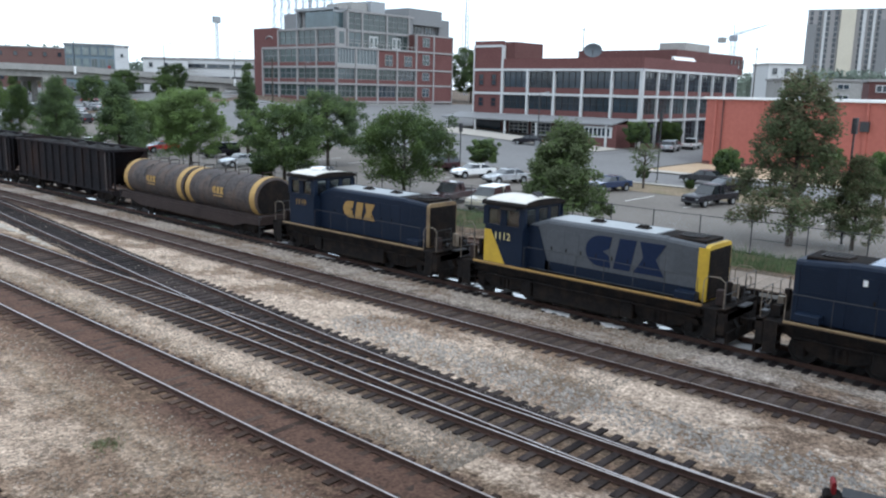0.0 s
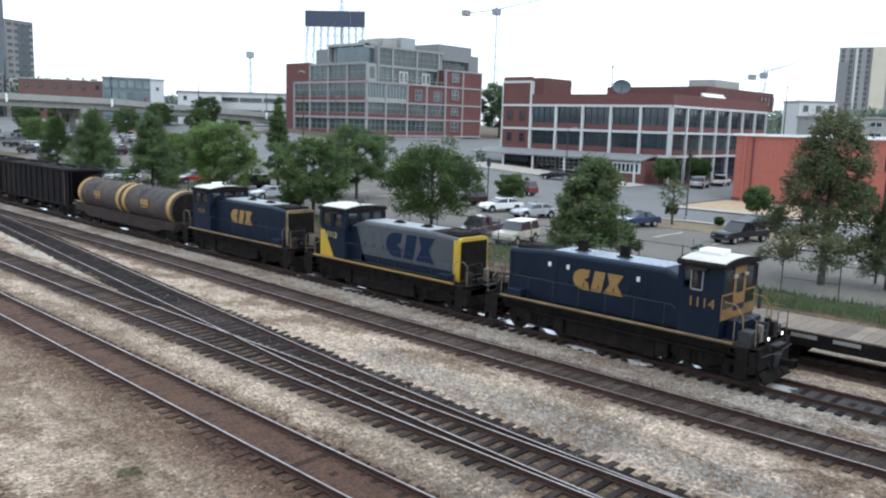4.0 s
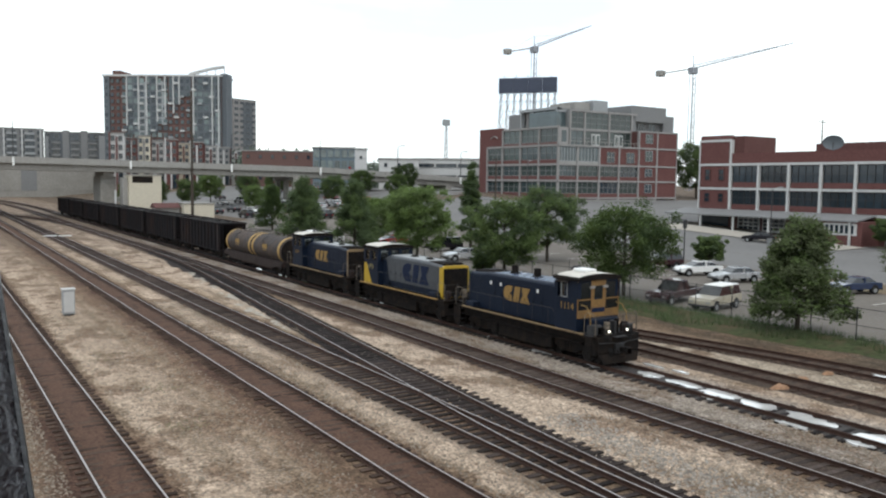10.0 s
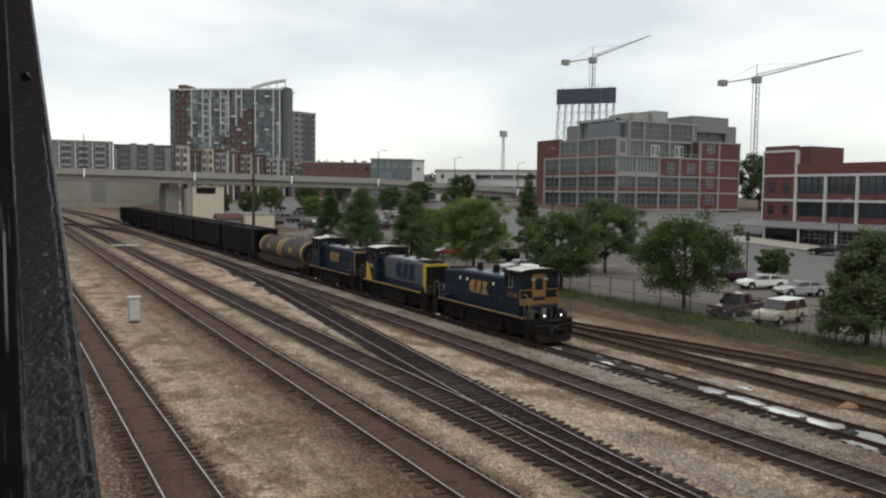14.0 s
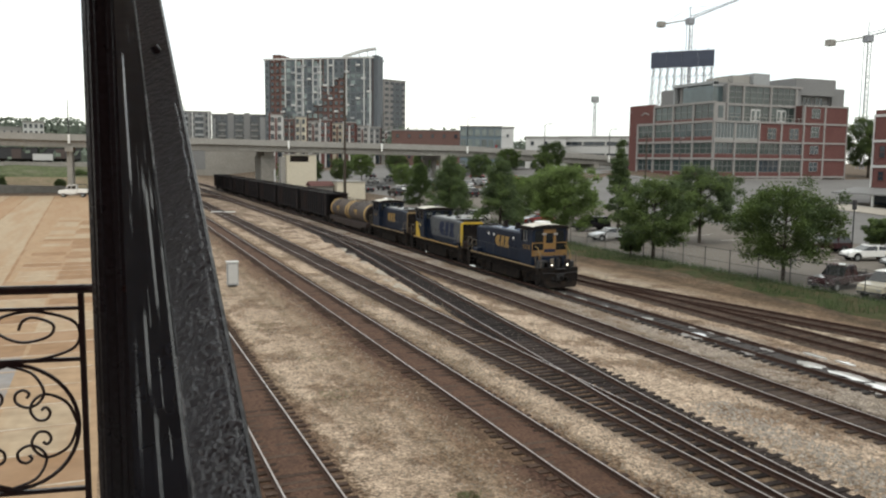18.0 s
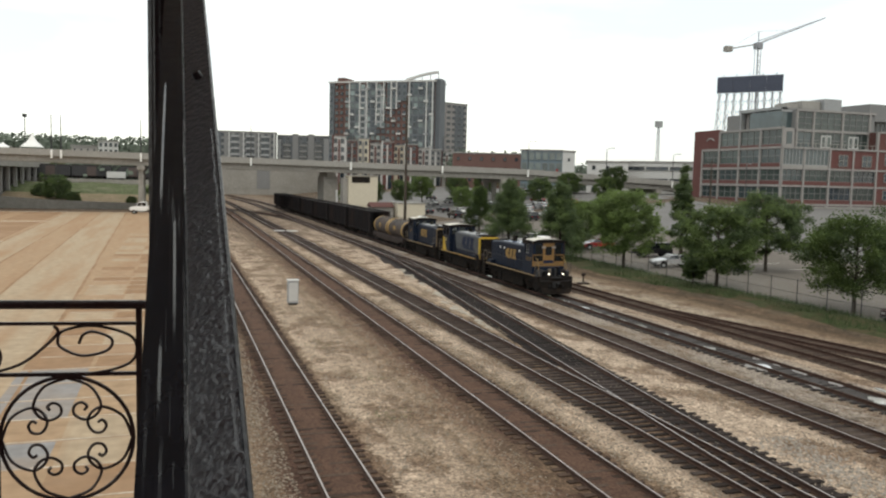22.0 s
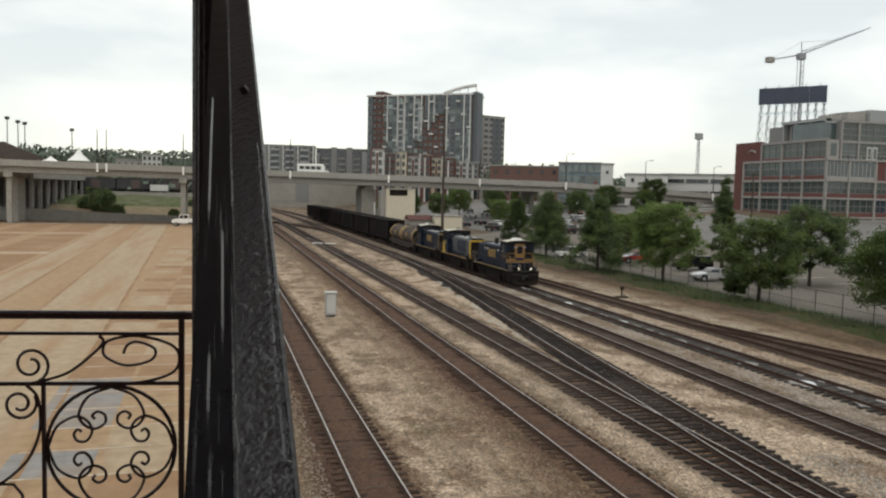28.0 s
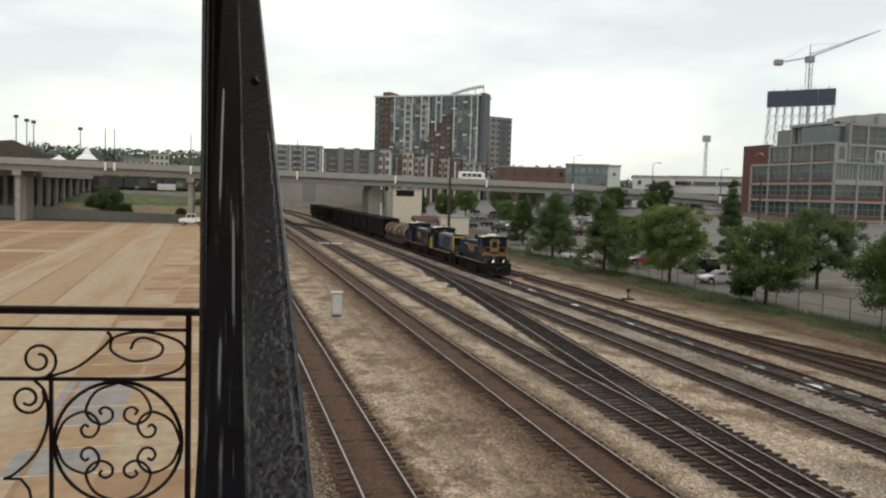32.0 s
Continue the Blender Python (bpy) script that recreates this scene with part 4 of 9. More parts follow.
    f = Form().prism([(q, p) for p, q in [(-1.42, 4.23)] + [(a, b + 0.02) for a, b in arc(0, 4.18, 1.46, 0.24, 164, 16, 12)] + [(1.42, 4.23)]][::-1], 1, C0 - 0.06, C1 + 0.06)
    part("roof_sheet", f, M_CABROOF, top, "white-painted roof sheet")
    for s in (-1, 1):
        part("rain_gutter", Form().box(*sorted((s * 1.47, s * 1.55)), C0 - 0.1, C1 + 0.1, 4.1, 4.16), M_UNDER, top)
        part("sun_visor", Form().prism([(4.08, s * 1.44), (3.98, s * 1.72), (4.0, s * 1.73), (4.12, s * 1.44)], 1, C0 + 0.3, C0 + 1.1), M_UNDER, top)
    if scheme != "grey":
        part("roof_unit", Form().cbox(-0.42, 0.42, 3.2, 4.1, 4.38, 4.6, 0.06), M_WHITE, top, "white roof air unit", bevel=0.03)
    f = Form()
    for x in (-0.14, 0.14):
        f.tube([(x, 2.75, 4.5), (x, 3.05, 4.62)], 0.05, 8, 0.1)
    f.tube([(0.5, 3.0, 4.4), (0.5, 3.0, 4.95)], 0.012, 5)
    part("horn", f, M_DSTEEL, top)
    # the cab's outer end
    if lead_:
        for a, b, c, d in ((-1.44, 1.44, 2.2, 2.6), (-1.44, -1.38, 2.6, 4.1), (-0.5, -0.3, 2.6, 4.1), (0.3, 0.5, 2.6, 4.1), (1.38, 1.44, 2.6, 4.1), (-0.3, 0.3, 2.6, 3.1), (-0.3, 0.3, 3.82, 4.1), (-1.38, -0.5, 3.1, 3.16), (0.5, 1.38, 3.1, 3.16)):
            part("painted_panel", Form().box(a, b, C1 + 0.03, C1 + 0.045, c, d), M_ENDGOLD, cab, "worn dusty yellow cab-end panel")
        part("emblem_block", Form().box(-0.45, 0.45, C1 + 0.045, C1 + 0.055, 2.45, 2.68), M_BLUE, cab)
    if scheme == "grey":
        for s in (-1, 1):
            x0, x1 = sorted((s * 1.44, s * 1.452))
            f = Form().prism([(C1, 1.56), (C1 - 1.15, 1.56), (C1 - 0.35, 3.0), (C1, 3.0)], 0, x0, x1)
            part("yellow_wedge", f, M_YELLOW, cab, "bright yellow wedge")
            f = Form().prism([(C0 - 1.3, 1.56), (C0, 1.56), (C0, 3.38), (C0 - 0.5, 3.38), (C0 - 1.0, 2.0)], 0, *sorted((s * 0.994, s * 1.002)))
            part("navy_sweep", f, M_NAVY, top)
            f = Form().box(*sorted((s * 0.994, s * 1.002)), -5.28, C0 - 0.9, 1.56, 1.95)
            part("navy_band", f, M_NAVY, top)
        part("painted_end", Form().box(-1.44, 1.44, C1 + 0.012, C1 + 0.024, 1.6, 2.9), M_YELLOW, cab, "bright yellow cab end")
        for s in (-1, 1):
            part("yellow_edge", Form().box(*sorted((s * 1.002, s * 1.012)), -5.45, -5.05, 1.56, 3.5), M_YELLOW, top)
    # emblem and number on both sides
    for s in (-1, 1):
        if scheme == "grey":
            logo(top, s * 1.003, -2.0, 2.76, 3.5, 1.25, M_BLUE, s < 0)
        else:
            logo(top, s * 1.003, -0.8 if lead_ else -0.5, 2.74, 2.4, 0.86, M_GOLD, s < 0)
        for k, ch in enumerate(number):
            size = 0.52 if lead_ else 0.44
            y = (3.95 if lead_ else 3.7) + s * (k - (len(number) - 1) / 2) * size * 0.52
            m = Matrix.Translation((s * 1.462, y, 2.76)) @ Euler((radians(90), 0, radians(90 * s))).to_matrix().to_4x4()
            part("digit", text_mesh(ch, size, "digit", M_GOLD if scheme != "grey" else M_CREAMPAINT), None, cab, at=m)
    # end platforms, rails, steps, lights
    for s in (-1, 1):
        y = EF if s > 0 else -E_
        f = Form().box(-1.5, 1.5, *sorted((y, y - s * 0.25)), 0.55, 1.5)
        f.box(-1.35, 1.35, *sorted((y, y + s * 0.1)), 0.2, 0.62)
        part("end_beam", f, M_UNDER, top)
        for x in (-1.28, 1.28):
            st = Form()
            for q in (-0.21, 0.21):
                st.box(x + q - 0.02, x + q + 0.02, *sorted((y - s * 0.28, y - s * 0.75)), 0.3, 1.45)
            step = part("step_well", st, M_UNDER, top)
            for k in range(4):
                part("tread", Form().box(x - 0.2, x + 0.2, *sorted((y - s * 0.3, y - s * 0.72)), 0.34 + k * 0.3, 0.375 + k * 0.3), M_DSTEEL, step)
        for x in (-1.42, 1.42):
            f = Form().tube([(x, y - s * 0.1, 0.8), (x, y - s * 0.1, 2.45), (x, y - s * 0.3, 2.6), (x, y - s * 0.75, 2.6), (x, y - s * 0.9, 2.4), (x, y - s * 0.9, 1.5)], 0.018, 6)
            part("corner_handrail", f, M_HANDRAIL, top, "dusty pale corner handrail")
        for x0_, x1_ in ((-1.35, -0.4), (0.4, 1.35)):
            f = Form().tube([(x0_, y - s * 0.08, 1.5), (x0_, y - s * 0.08, 2.5), (x1_, y - s * 0.08, 2.5), (x1_, y - s * 0.08, 1.5)], 0.017, 6)
            f.tube([(x0_, y - s * 0.08, 2.0), (x1_, y - s * 0.08, 2.0)], 0.018, 6)
            part("end_handrail", f, M_DSTEEL, top)
        coupler(top, s * 7.0, s)
        for x in (-0.62, -0.48, 0.5, 0.64):
            part("air_hose", Form().tube([(x, y, 0.95), (x, y + s * 0.18, 0.7), (x, y + s * 0.1, 0.35)], 0.03, 6), M_TYRE, top)
        # what stands and hangs on the end platform
        for x, w_, d_, h_, m_ in ((-0.9, 0.16, 0.14, 0.55, M_RUSTFRAME), (0.85, 0.2, 0.16, 0.4, M_UNDER), (-0.3, 0.1, 0.1, 0.75, M_UNDER), (0.35, 0.12, 0.12, 0.6, M_HANDRAIL)):
            part("platform_fitting", Form().cbox(x - w_, x + w_, *sorted((y - s * 0.3, y - s * (0.3 + 2 * d_))), 1.5, 1.5 + h_, 0.03), m_, top)
        part("drop_step", Form().box(-0.4, 0.4, *sorted((y, y + s * 0.28)), 1.42, 1.47), M_DSTEEL, top)
        part("brake_wheel", Form().tube([(0.9 + 0.24 * math.cos(6.28318 * k / 14), y - s * 0.16, 2.1 + 0.24 * math.sin(6.28318 * k / 14)) for k in range(14)], 0.022, 5, closed=True), M_HANDRAIL, top) if s < 0 else None
        for x in (-0.62, 0.62):
            lamp = part("ditch_light", Form().tube([(x, y - s * 0.12, 1.72), (x, y + s * 0.04, 1.72)], 0.095, 14), M_DSTEEL, top)
            lit = lead_ and s > 0
            part("lens", Form().tube([(x, y + s * 0.04, 1.72), (x, y + s * 0.05, 1.72)], 0.058, 14), M_LIT if lit else M_GLASS, lamp)
    f = Form().cbox(-0.2, 0.2, C1 + 0.02, C1 + 0.14, 4.12, 4.36, 0.03)
    hl = part("headlight", f, M_DSTEEL, top)
    for x in (-0.09, 0.09):
        part("lens", Form().tube([(x, C1 + 0.14, 4.24), (x, C1 + 0.15, 4.24)], 0.07, 12), M_WHITE, hl)
    for s in (-1, 1):
        f = Form()
        f.tube([(s * 1.46, -5.3, 2.5), (s * 1.46, C0 - 0.25, 2.5), (s * 1.46, C0 - 0.1, 2.35)], 0.015, 6)
        for k in range(7):
            y = -5.3 + k * 1.3
            f.tube([(s * 1.46, y, 1.5), (s * 1.46, y, 2.5)], 0.013, 6)
        part("side_handrail", f, M_DSTEEL, top)
        f = Form().tube([(s * 1.05, -0.9, 1.05), (s * 1.05, 0.9, 1.05)], 0.2, 12)
        part("air_tank", f, M_UNDER, top)
        f = Form().cbox(*sorted((s * 1.0, s * 1.45)), -5.2, -4.4, 1.56, 1.85, 0.03)
        part("sand_box", f, cabm, top)
    part("fuel_tank", Form().cbox(-1.25, 1.25, -2.1, 2.1, 0.16, 1.1, 0.12), M_UNDER, top, bevel=0.03)
    # ploughed pilot sheets, equipment boxes and pipes that fill the dark space under the sill
    for s in (-1, 1):
        for y0_, y1_ in ((-2.7, -2.15), (2.15, 2.7)):
            part("equipment_box", Form().cbox(*sorted((s * 0.95, s * 1.35)), y0_, y1_, 0.35, 1.05, 0.04), M_UNDER, top)
        if lead_:
            for y_ in (-3.3, -2.35, 1.0):
                part("marker_lamp", Form().cbox(*sorted((s * 0.994, s * 1.04)), y_, y_ + 0.14, 3.05, 3.24, 0.01), M_WHITE, top)
        part("brake_pipe", Form().tube([(s * 1.38, -5.3, 1.0), (s * 1.38, 5.0, 1.0)], 0.035, 6), M_UNDER, top)
    if lead_:
        part("front_deck", Form().box(-1.45, 1.45, C1 + 0.03, EF - 0.05, 1.44, 1.5), M_DSTEEL, top)
        part("front_box", Form().cbox(-0.95, 0.95, C1 + 0.05, C1 + 0.55, 1.5, 2.2, 0.05), M_NAVY, top)
        part("pilot_plate", Form().cbox(-1.42, 1.42, EF - 0.02, EF + 0.06, 0.62, 1.47, 0.03), M_UNDER, top)
        part("pilot_blade", Form().loft([[(-1.4, EF + 0.04, 0.62), (1.4, EF + 0.04, 0.62), (1.4, EF + 0.1, 0.62), (-1.4, EF + 0.1, 0.62)], [(-1.15, EF + 0.2, 0.14), (1.15, EF + 0.2, 0.14), (1.15, EF + 0.26, 0.14), (-1.15, EF + 0.26, 0.14)]]), M_UNDER, top)
        part("drawbar_pocket", Form().cbox(-0.3, 0.3, EF + 0.05, EF + 0.2, 0.6, 1.12, 0.04), M_DSTEEL, top)
        part("uncoupling_lever", Form().tube([(-1.38, EF + 0.14, 1.2), (-0.5, EF + 0.16, 1.16), (0, EF + 0.3, 1.08), (0.5, EF + 0.16, 1.16), (1.38, EF + 0.14, 1.2)], 0.022, 6), M_DSTEEL, top)
        for x_, w_, h_ in ((-1.12, 0.26, 0.42), (1.1, 0.3, 0.5), (-0.25, 0.16, 0.62)):
            part("platform_box", Form().cbox(x_ - w_, x_ + w_, EF - 0.75, EF - 0.3, 1.5, 1.5 + h_, 0.04), M_DSTEEL, top, "dusty dark platform box", bevel=0.02)
        for x_ in (-0.95, 0.92):
            part("jumper_cable", Form().tube([(x_, EF, 1.9), (x_ + 0.05, EF + 0.14, 1.55), (x_ * 0.7, EF + 0.2, 1.3), (x_ * 0.6, EF + 0.1, 1.45)], 0.03, 6), M_TYRE, top)
        part("number_board", Form().cbox(-0.62, -0.28, C1 + 0.03, C1 + 0.09, 3.68, 3.82, 0.02), M_CONC, top, "pale number board")
        part("number_board", Form().cbox(0.28, 0.62, C1 + 0.03, C1 + 0.09, 3.68, 3.82, 0.02), M_CONC, top, "pale number board")
        for s in (-1, 1):
            part("bow_rail", Form().tube([(s * 1.2, C1 + 0.06, 2.9), (s * 1.2, C1 + 0.5, 2.85), (s * 1.25, C1 + 0.8, 2.45), (s * 1.25, C1 + 0.85, 1.5)], 0.024, 6), M_GOLD, top, "yellow curved grab rail")
    for y in (-3.75, 3.75):
        bogie(top, y)
    return top


M_BAND = material("faded_yellow_band", (0.36, 0.225, 0.07), 0.6, 0, 5, 0.15, 0.8, 0.3, 0.04, dirt=(0.22, 0.13, 0.05))


def coil_car():
    """A coil car with two round-backed covers on a rusty trough frame."""
    top = thing("coil_car", "coil car with two weathered round covers and yellow bands", "freight wagon")
    L = 8.35
    f = Form().box(-1.3, 1.3, -L, L, 0.95, 1.46)
    for s in (-1, 1):
        f.prism([(-L + 1.6, 0.9), (-L + 2.6, 0.66), (L - 2.6, 0.66), (L - 1.6, 0.9), (L, 0.95), (L, 1.3), (-L, 1.3), (-L, 0.95)], 0, *sorted((s * 1.3, s * 1.42)))
    part("frame", f, M_RUSTFRAME, top)
    ring = arc(0, 2.38, 1.42, 1.26, -46, 226, 26)
    for y0, y1 in ((-7.9, -0.15), (0.15, 7.9)):
        shrink = lambda u: [(p * u, 2.0 + (q - 2.0) * u) for p, q in ring]
        f = Form().loft([[(p, y, q) for p, q in shrink(u)] for y, u in ((y0, 0.86), (y0 + 0.03, 0.94), (y0 + 0.12, 1.0), (y1 - 0.12, 1.0), (y1 - 0.03, 0.94), (y1, 0.86))])
        c = part("cover", f, M_COIL, top)
        big = [(p * 1.012, 2.0 + (q - 2.0) * 1.012) for p, q in ring]
        for e in (y0, y1):
            part("cover_end", Form().prism([(2.0 + (q - 2.0) * 0.9, p * 0.9) for p, q in ring], 1, *sorted((e + (0.03 if e == y0 else -0.03), e - (0.015 if e == y0 else -0.015)))), M_UNDER, c, "grimy dark cover end")
        for a, b in ((y0 + 0.12, y0 + 0.62), (y1 - 0.62, y1 - 0.12)):
            part("yellow_band", Form().prism([(q, p) for p, q in big], 1, a, b), M_BAND, c, "faded yellow end band")
        for k in range(1, 7):
            y = y0 + (y1 - y0) * k / 7
            f = Form().tube([(p * 1.008, y, 2.0 + (q - 2.0) * 1.008) for p, q in ring], 0.014, 5)
            part("stiffener", f, M_COIL, c)
        for y in (y0 + 0.75, (y0 + y1) / 2 - 0.7, (y0 + y1) / 2 + 0.7, y1 - 0.75):
            part("lifting_bracket", Form().tube([(-0.35, y, 3.55), (-0.35, y, 3.86), (0.35, y, 3.86), (0.35, y, 3.55)], 0.035, 6), M_RUSTFRAME, c)
        for s in (-1, 1):
            for y in ((y0 + y1) / 2 + 0.9,):
                part("tie_down_arm", Form().tube([(s * 0.75, y - 0.2, 3.52), (s * 1.2, y, 3.25), (s * 1.4, y + 0.1, 2.75)], 0.035, 6), M_DSTEEL, c)
        for s in (-1, 1):
            logo(c, s * 1.425, (y0 + y1) / 2, 2.62, 1.25, 0.42, M_BAND, s < 0)
            part("lettering_bar", Form().box(*sorted((s * 1.38, s * 1.435)), (y0 + y1) / 2 - 0.5, (y0 + y1) / 2 + 0.5, 2.24, 2.3), M_BAND, c)
    for s in (-1, 1):
        coupler(top, s * 8.75, s)
        f = Form()
        for x in (-1.3, 1.3):
            for k in range(4):
                f.tube([(x - 0.2, s * (L - 0.02), 0.55 + k * 0.3), (x + 0.2, s * (L - 0.02), 0.55 + k * 0.3)], 0.018, 5)
            f.tube([(x - 0.2, s * (L - 0.02), 0.5), (x - 0.2, s * (L - 0.02), 1.9)], 0.018, 5)
        part("end_ladder", f, M_DSTEEL, top)
        bogie(top, s * 6.3, 0.9, 0.84)
    return top


def hopper_car():
    """An open-top hopper: ribbed sides, sloping ends, loaded."""
    top = thing("hopper_car", "black ribbed open-top hopper car, loaded", "freight wagon", group="hopper cars of the train")
    L = 8.4
    f = Form()
    for s in (-1, 1):
        f.prism([(-L + 0.1, 1.35), (-L + 2.2, 1.1), (L - 2.2, 1.1), (L - 0.1, 1.35), (L - 0.1, 4.1), (-L + 0.1, 4.1)], 0, *sorted((s * 1.4, s * 1.46)))
    for s in (-1, 1):
        f.add([(-1.4, s * (L - 0.1), 4.1), (1.4, s * (L - 0.1), 4.1), (1.4, s * (L - 2.4), 1.5), (-1.4, s * (L - 2.4), 1.5), (-1.4, s * (L - 0.16), 4.1), (1.4, s * (L - 0.16), 4.1), (1.4, s * (L - 2.46), 1.5), (-1.4, s * (L - 2.46), 1.5)], [(0, 1, 2, 3), (4, 5, 6, 7), (0, 1, 5, 4), (2, 3, 7, 6)])
    part("body_shell", f, M_HOPPER, top)
    for s in (-1, 1):
        part("top_chord", Form().cbox(*sorted((s * 1.38, s * 1.56)), -L, L, 4.02, 4.2, 0.03), M_HOPPER, top)
        part("side_sill", Form().cbox(*sorted((s * 1.36, s * 1.52)), -L, L, 1.0, 1.2, 0.03), M_HOPPER, top)
        for k in range(13):
            y = -L + 0.5 + k * (2 * L - 1.0) / 12
            part("rib", Form().cbox(*sorted((s * 1.46, s * 1.58)), y - 0.06, y + 0.06, 1.1, 4.05, 0.02), M_HOPPER, top)
        coupler(top, s * 9.1, s)
        bogie(top, s * 6.4, 0.9, 0.84)
        f = Form()
        for x in (-1.2, 1.2):
            f.box(x - 0.05, x + 0.05, *sorted((s * L, s * (L - 0.1))), 0.9, 4.15)
        f.box(-1.45, 1.45, *sorted((s * L, s * (L - 0.12))), 0.85, 1.2)
        f.box(-1.45, 1.45, *sorted((s * L, s * (L - 0.12))), 4.0, 4.18)
        part("end_post", f, M_HOPPER, top)
        f = Form()
        for k in range(8):
            f.tube([(1.02, s * (L + 0.06), 0.9 + k * 0.4), (1.42, s * (L + 0.06), 0.9 + k * 0.4)], 0.018, 5)
        part("end_ladder", f, M_HOPPER, top)
        part("marking", Form().box(*sorted((1.5 * s, 1.585 * s)), s * (L - 0.62) - 0.07, s * (L - 0.62) + 0.07, 1.2, 3.9), M_COIL, top, "pale dusty corner post")
    for y in (-2.6, 0, 2.6):
        f = Form().loft([[(-1.1, y - 1.1, 1.3), (1.1, y - 1.1, 1.3), (1.1, y + 1.1, 1.3), (-1.1, y + 1.1, 1.3)], [(-0.5, y - 0.4, 0.35), (0.5, y - 0.4, 0.35), (0.5, y + 0.4, 0.35), (-0.5, y + 0.4, 0.35)]])
        part("discharge_hopper", f, M_HOPPER, top)
    rnd = random.Random(3)
    nx, ny = 8, 40
    f = Form().add([(-1.39 + 2.78 * i / nx, -L + 0.5 + (2 * L - 1) * j / ny, 3.7 + (0.0 if i in (0, nx) else 0.25 + rnd.uniform(-0.1, 0.12) + 0.15 * math.sin(j * 0.9))) for j in range(ny + 1) for i in range(nx + 1)],
                   [(j * (nx + 1) + i, j * (nx + 1) + i + 1, (j + 1) * (nx + 1) + i + 1, (j + 1) * (nx + 1) + i) for j in range(ny) for i in range(nx)])
    part("load", f, M_COAL, top, "dark loose load")
    return top


LEAD = locomotive("switcher_locomotive", "dark blue end-cab switcher with yellow cab end and lit ditch lights", "1114", "lead")
SECOND = locomotive("switcher_locomotive", "grey and blue end-cab switcher with yellow ends and white cab roof", "1112", "grey")
THIRD = locomotive("switcher_locomotive", "dark blue end-cab switcher with faded yellow trim", "1119", "navy")
COIL = coil_car()
HOPPERS = [hopper_car()]
for i_ in range(6):
    HOPPERS.append(copy_thing(HOPPERS[0], Matrix()))


# ---------------------------------------------------------------- bridge
def deck_top(x):
    """The height of the viaduct's parapet line less one metre."""
    return 13.15 - 0.012 * (x + 10) if x < 92 else 11.93 - 0.045 * (x - 92)


def viaduct():
    top = thing("viaduct", "grey concrete road viaduct on piers across the tracks", "bridge", kind="structure")
    xs_ = [-420, -300, -200, -120, -60, -10, 30, 60, 92, 120, 150, 190, 240, 300]
    f, p, gd, cap = Form(), Form(), Form(), Form()
    f.loft([[(x, 205.2, deck_top(x) - 0.55), (x, 220.5, deck_top(x) - 0.55), (x, 220.5, deck_top(x)), (x, 205.2, deck_top(x))] for x in xs_])
    part("deck", f, M_CONCD, top)
    for y in (205.0, 220.4):
        f = Form().loft([[(x, y, deck_top(x) - 0.5), (x, y + 0.3, deck_top(x) - 0.5), (x, y + 0.3, deck_top(x) + 0.95), (x, y, deck_top(x) + 0.95)] for x in xs_])
        part("parapet", f, M_CONCG, top)
    f = Form()
    for k in range(110):
        x = -200 + k * 4
        f.box(x, x + 0.35, 204.92, 205.0, deck_top(x) - 0.2, deck_top(x) + 1.05)
    part("parapet_pilasters", f, M_CONCG, top, kind="stuff")
    for y in (206.2, 210.5, 215.0, 219.2):
        f = Form().loft([[(x, y - 0.35, deck_top(x) - 1.95), (x, y + 0.35, deck_top(x) - 1.95), (x, y + 0.25, deck_top(x) - 0.55), (x, y - 0.25, deck_top(x) - 0.55)] for x in xs_])
        part("girder", f, M_CONCD, top)
    for x in (-160, -122, -84, -46.4, -8.2, 85, 134, 180):
        z = deck_top(x) - 1.95
        c = part("pier_cap", Form().cbox(x - 0.9, x + 0.9, 205.4, 220.4, z - 1.1, z, 0.1), M_CONCD, top)
        for y in (207.0, 213.0, 219.0):
            part("column", Form().cbox(x - 0.6, x + 0.6, y - 0.6, y + 0.6, -0.2, z - 1.0, 0.12), M_CONCD, c)
    z = deck_top(37.8) - 1.95
    c = part("pier_cap", Form().cbox(36.6, 39.0, 207.5, 219.5, z - 1.1, z, 0.1), M_CONCD, top)
    part("wall_pier", Form().cbox(36.0, 39.6, 208.5, 218, -0.2, z - 1.0, 0.12), M_CONCD, c)
    return top


viaduct()
# a second row of slender bents under the older approach span beyond
bents = thing("approach_bents", "row of slender concrete bents under an older approach span", "bridge", kind="structure")
part("slab", Form().loft([[(-66, 221, 10.4), (-44.2, 221, 10.4), (-44.2, 221, 12.0), (-66, 221, 12.0)], [(-62, 284, 10.4), (-38.2, 284, 10.4), (-38.2, 284, 12.0), (-62, 284, 12.0)]]), M_CONCD, bents)
for i in range(10):
    for off in (0.0, -8.0, -15.5):
        x, y = -46 + i * 0.79 + off, 228 + i * 5.9
        part("column", Form().cbox(x - 0.45, x + 0.45, y - 0.45, y + 0.45, -0.1, 10.4, 0.08), M_CONC, bents)
part("abutment_wall", Form().box(-90, -64, 226, 284, -0.2, 10.4), M_CONCD, bents)
part("end_wall", Form().box(-64, -38, 285, 286, -0.2, 11.0), M_CONCD, bents)


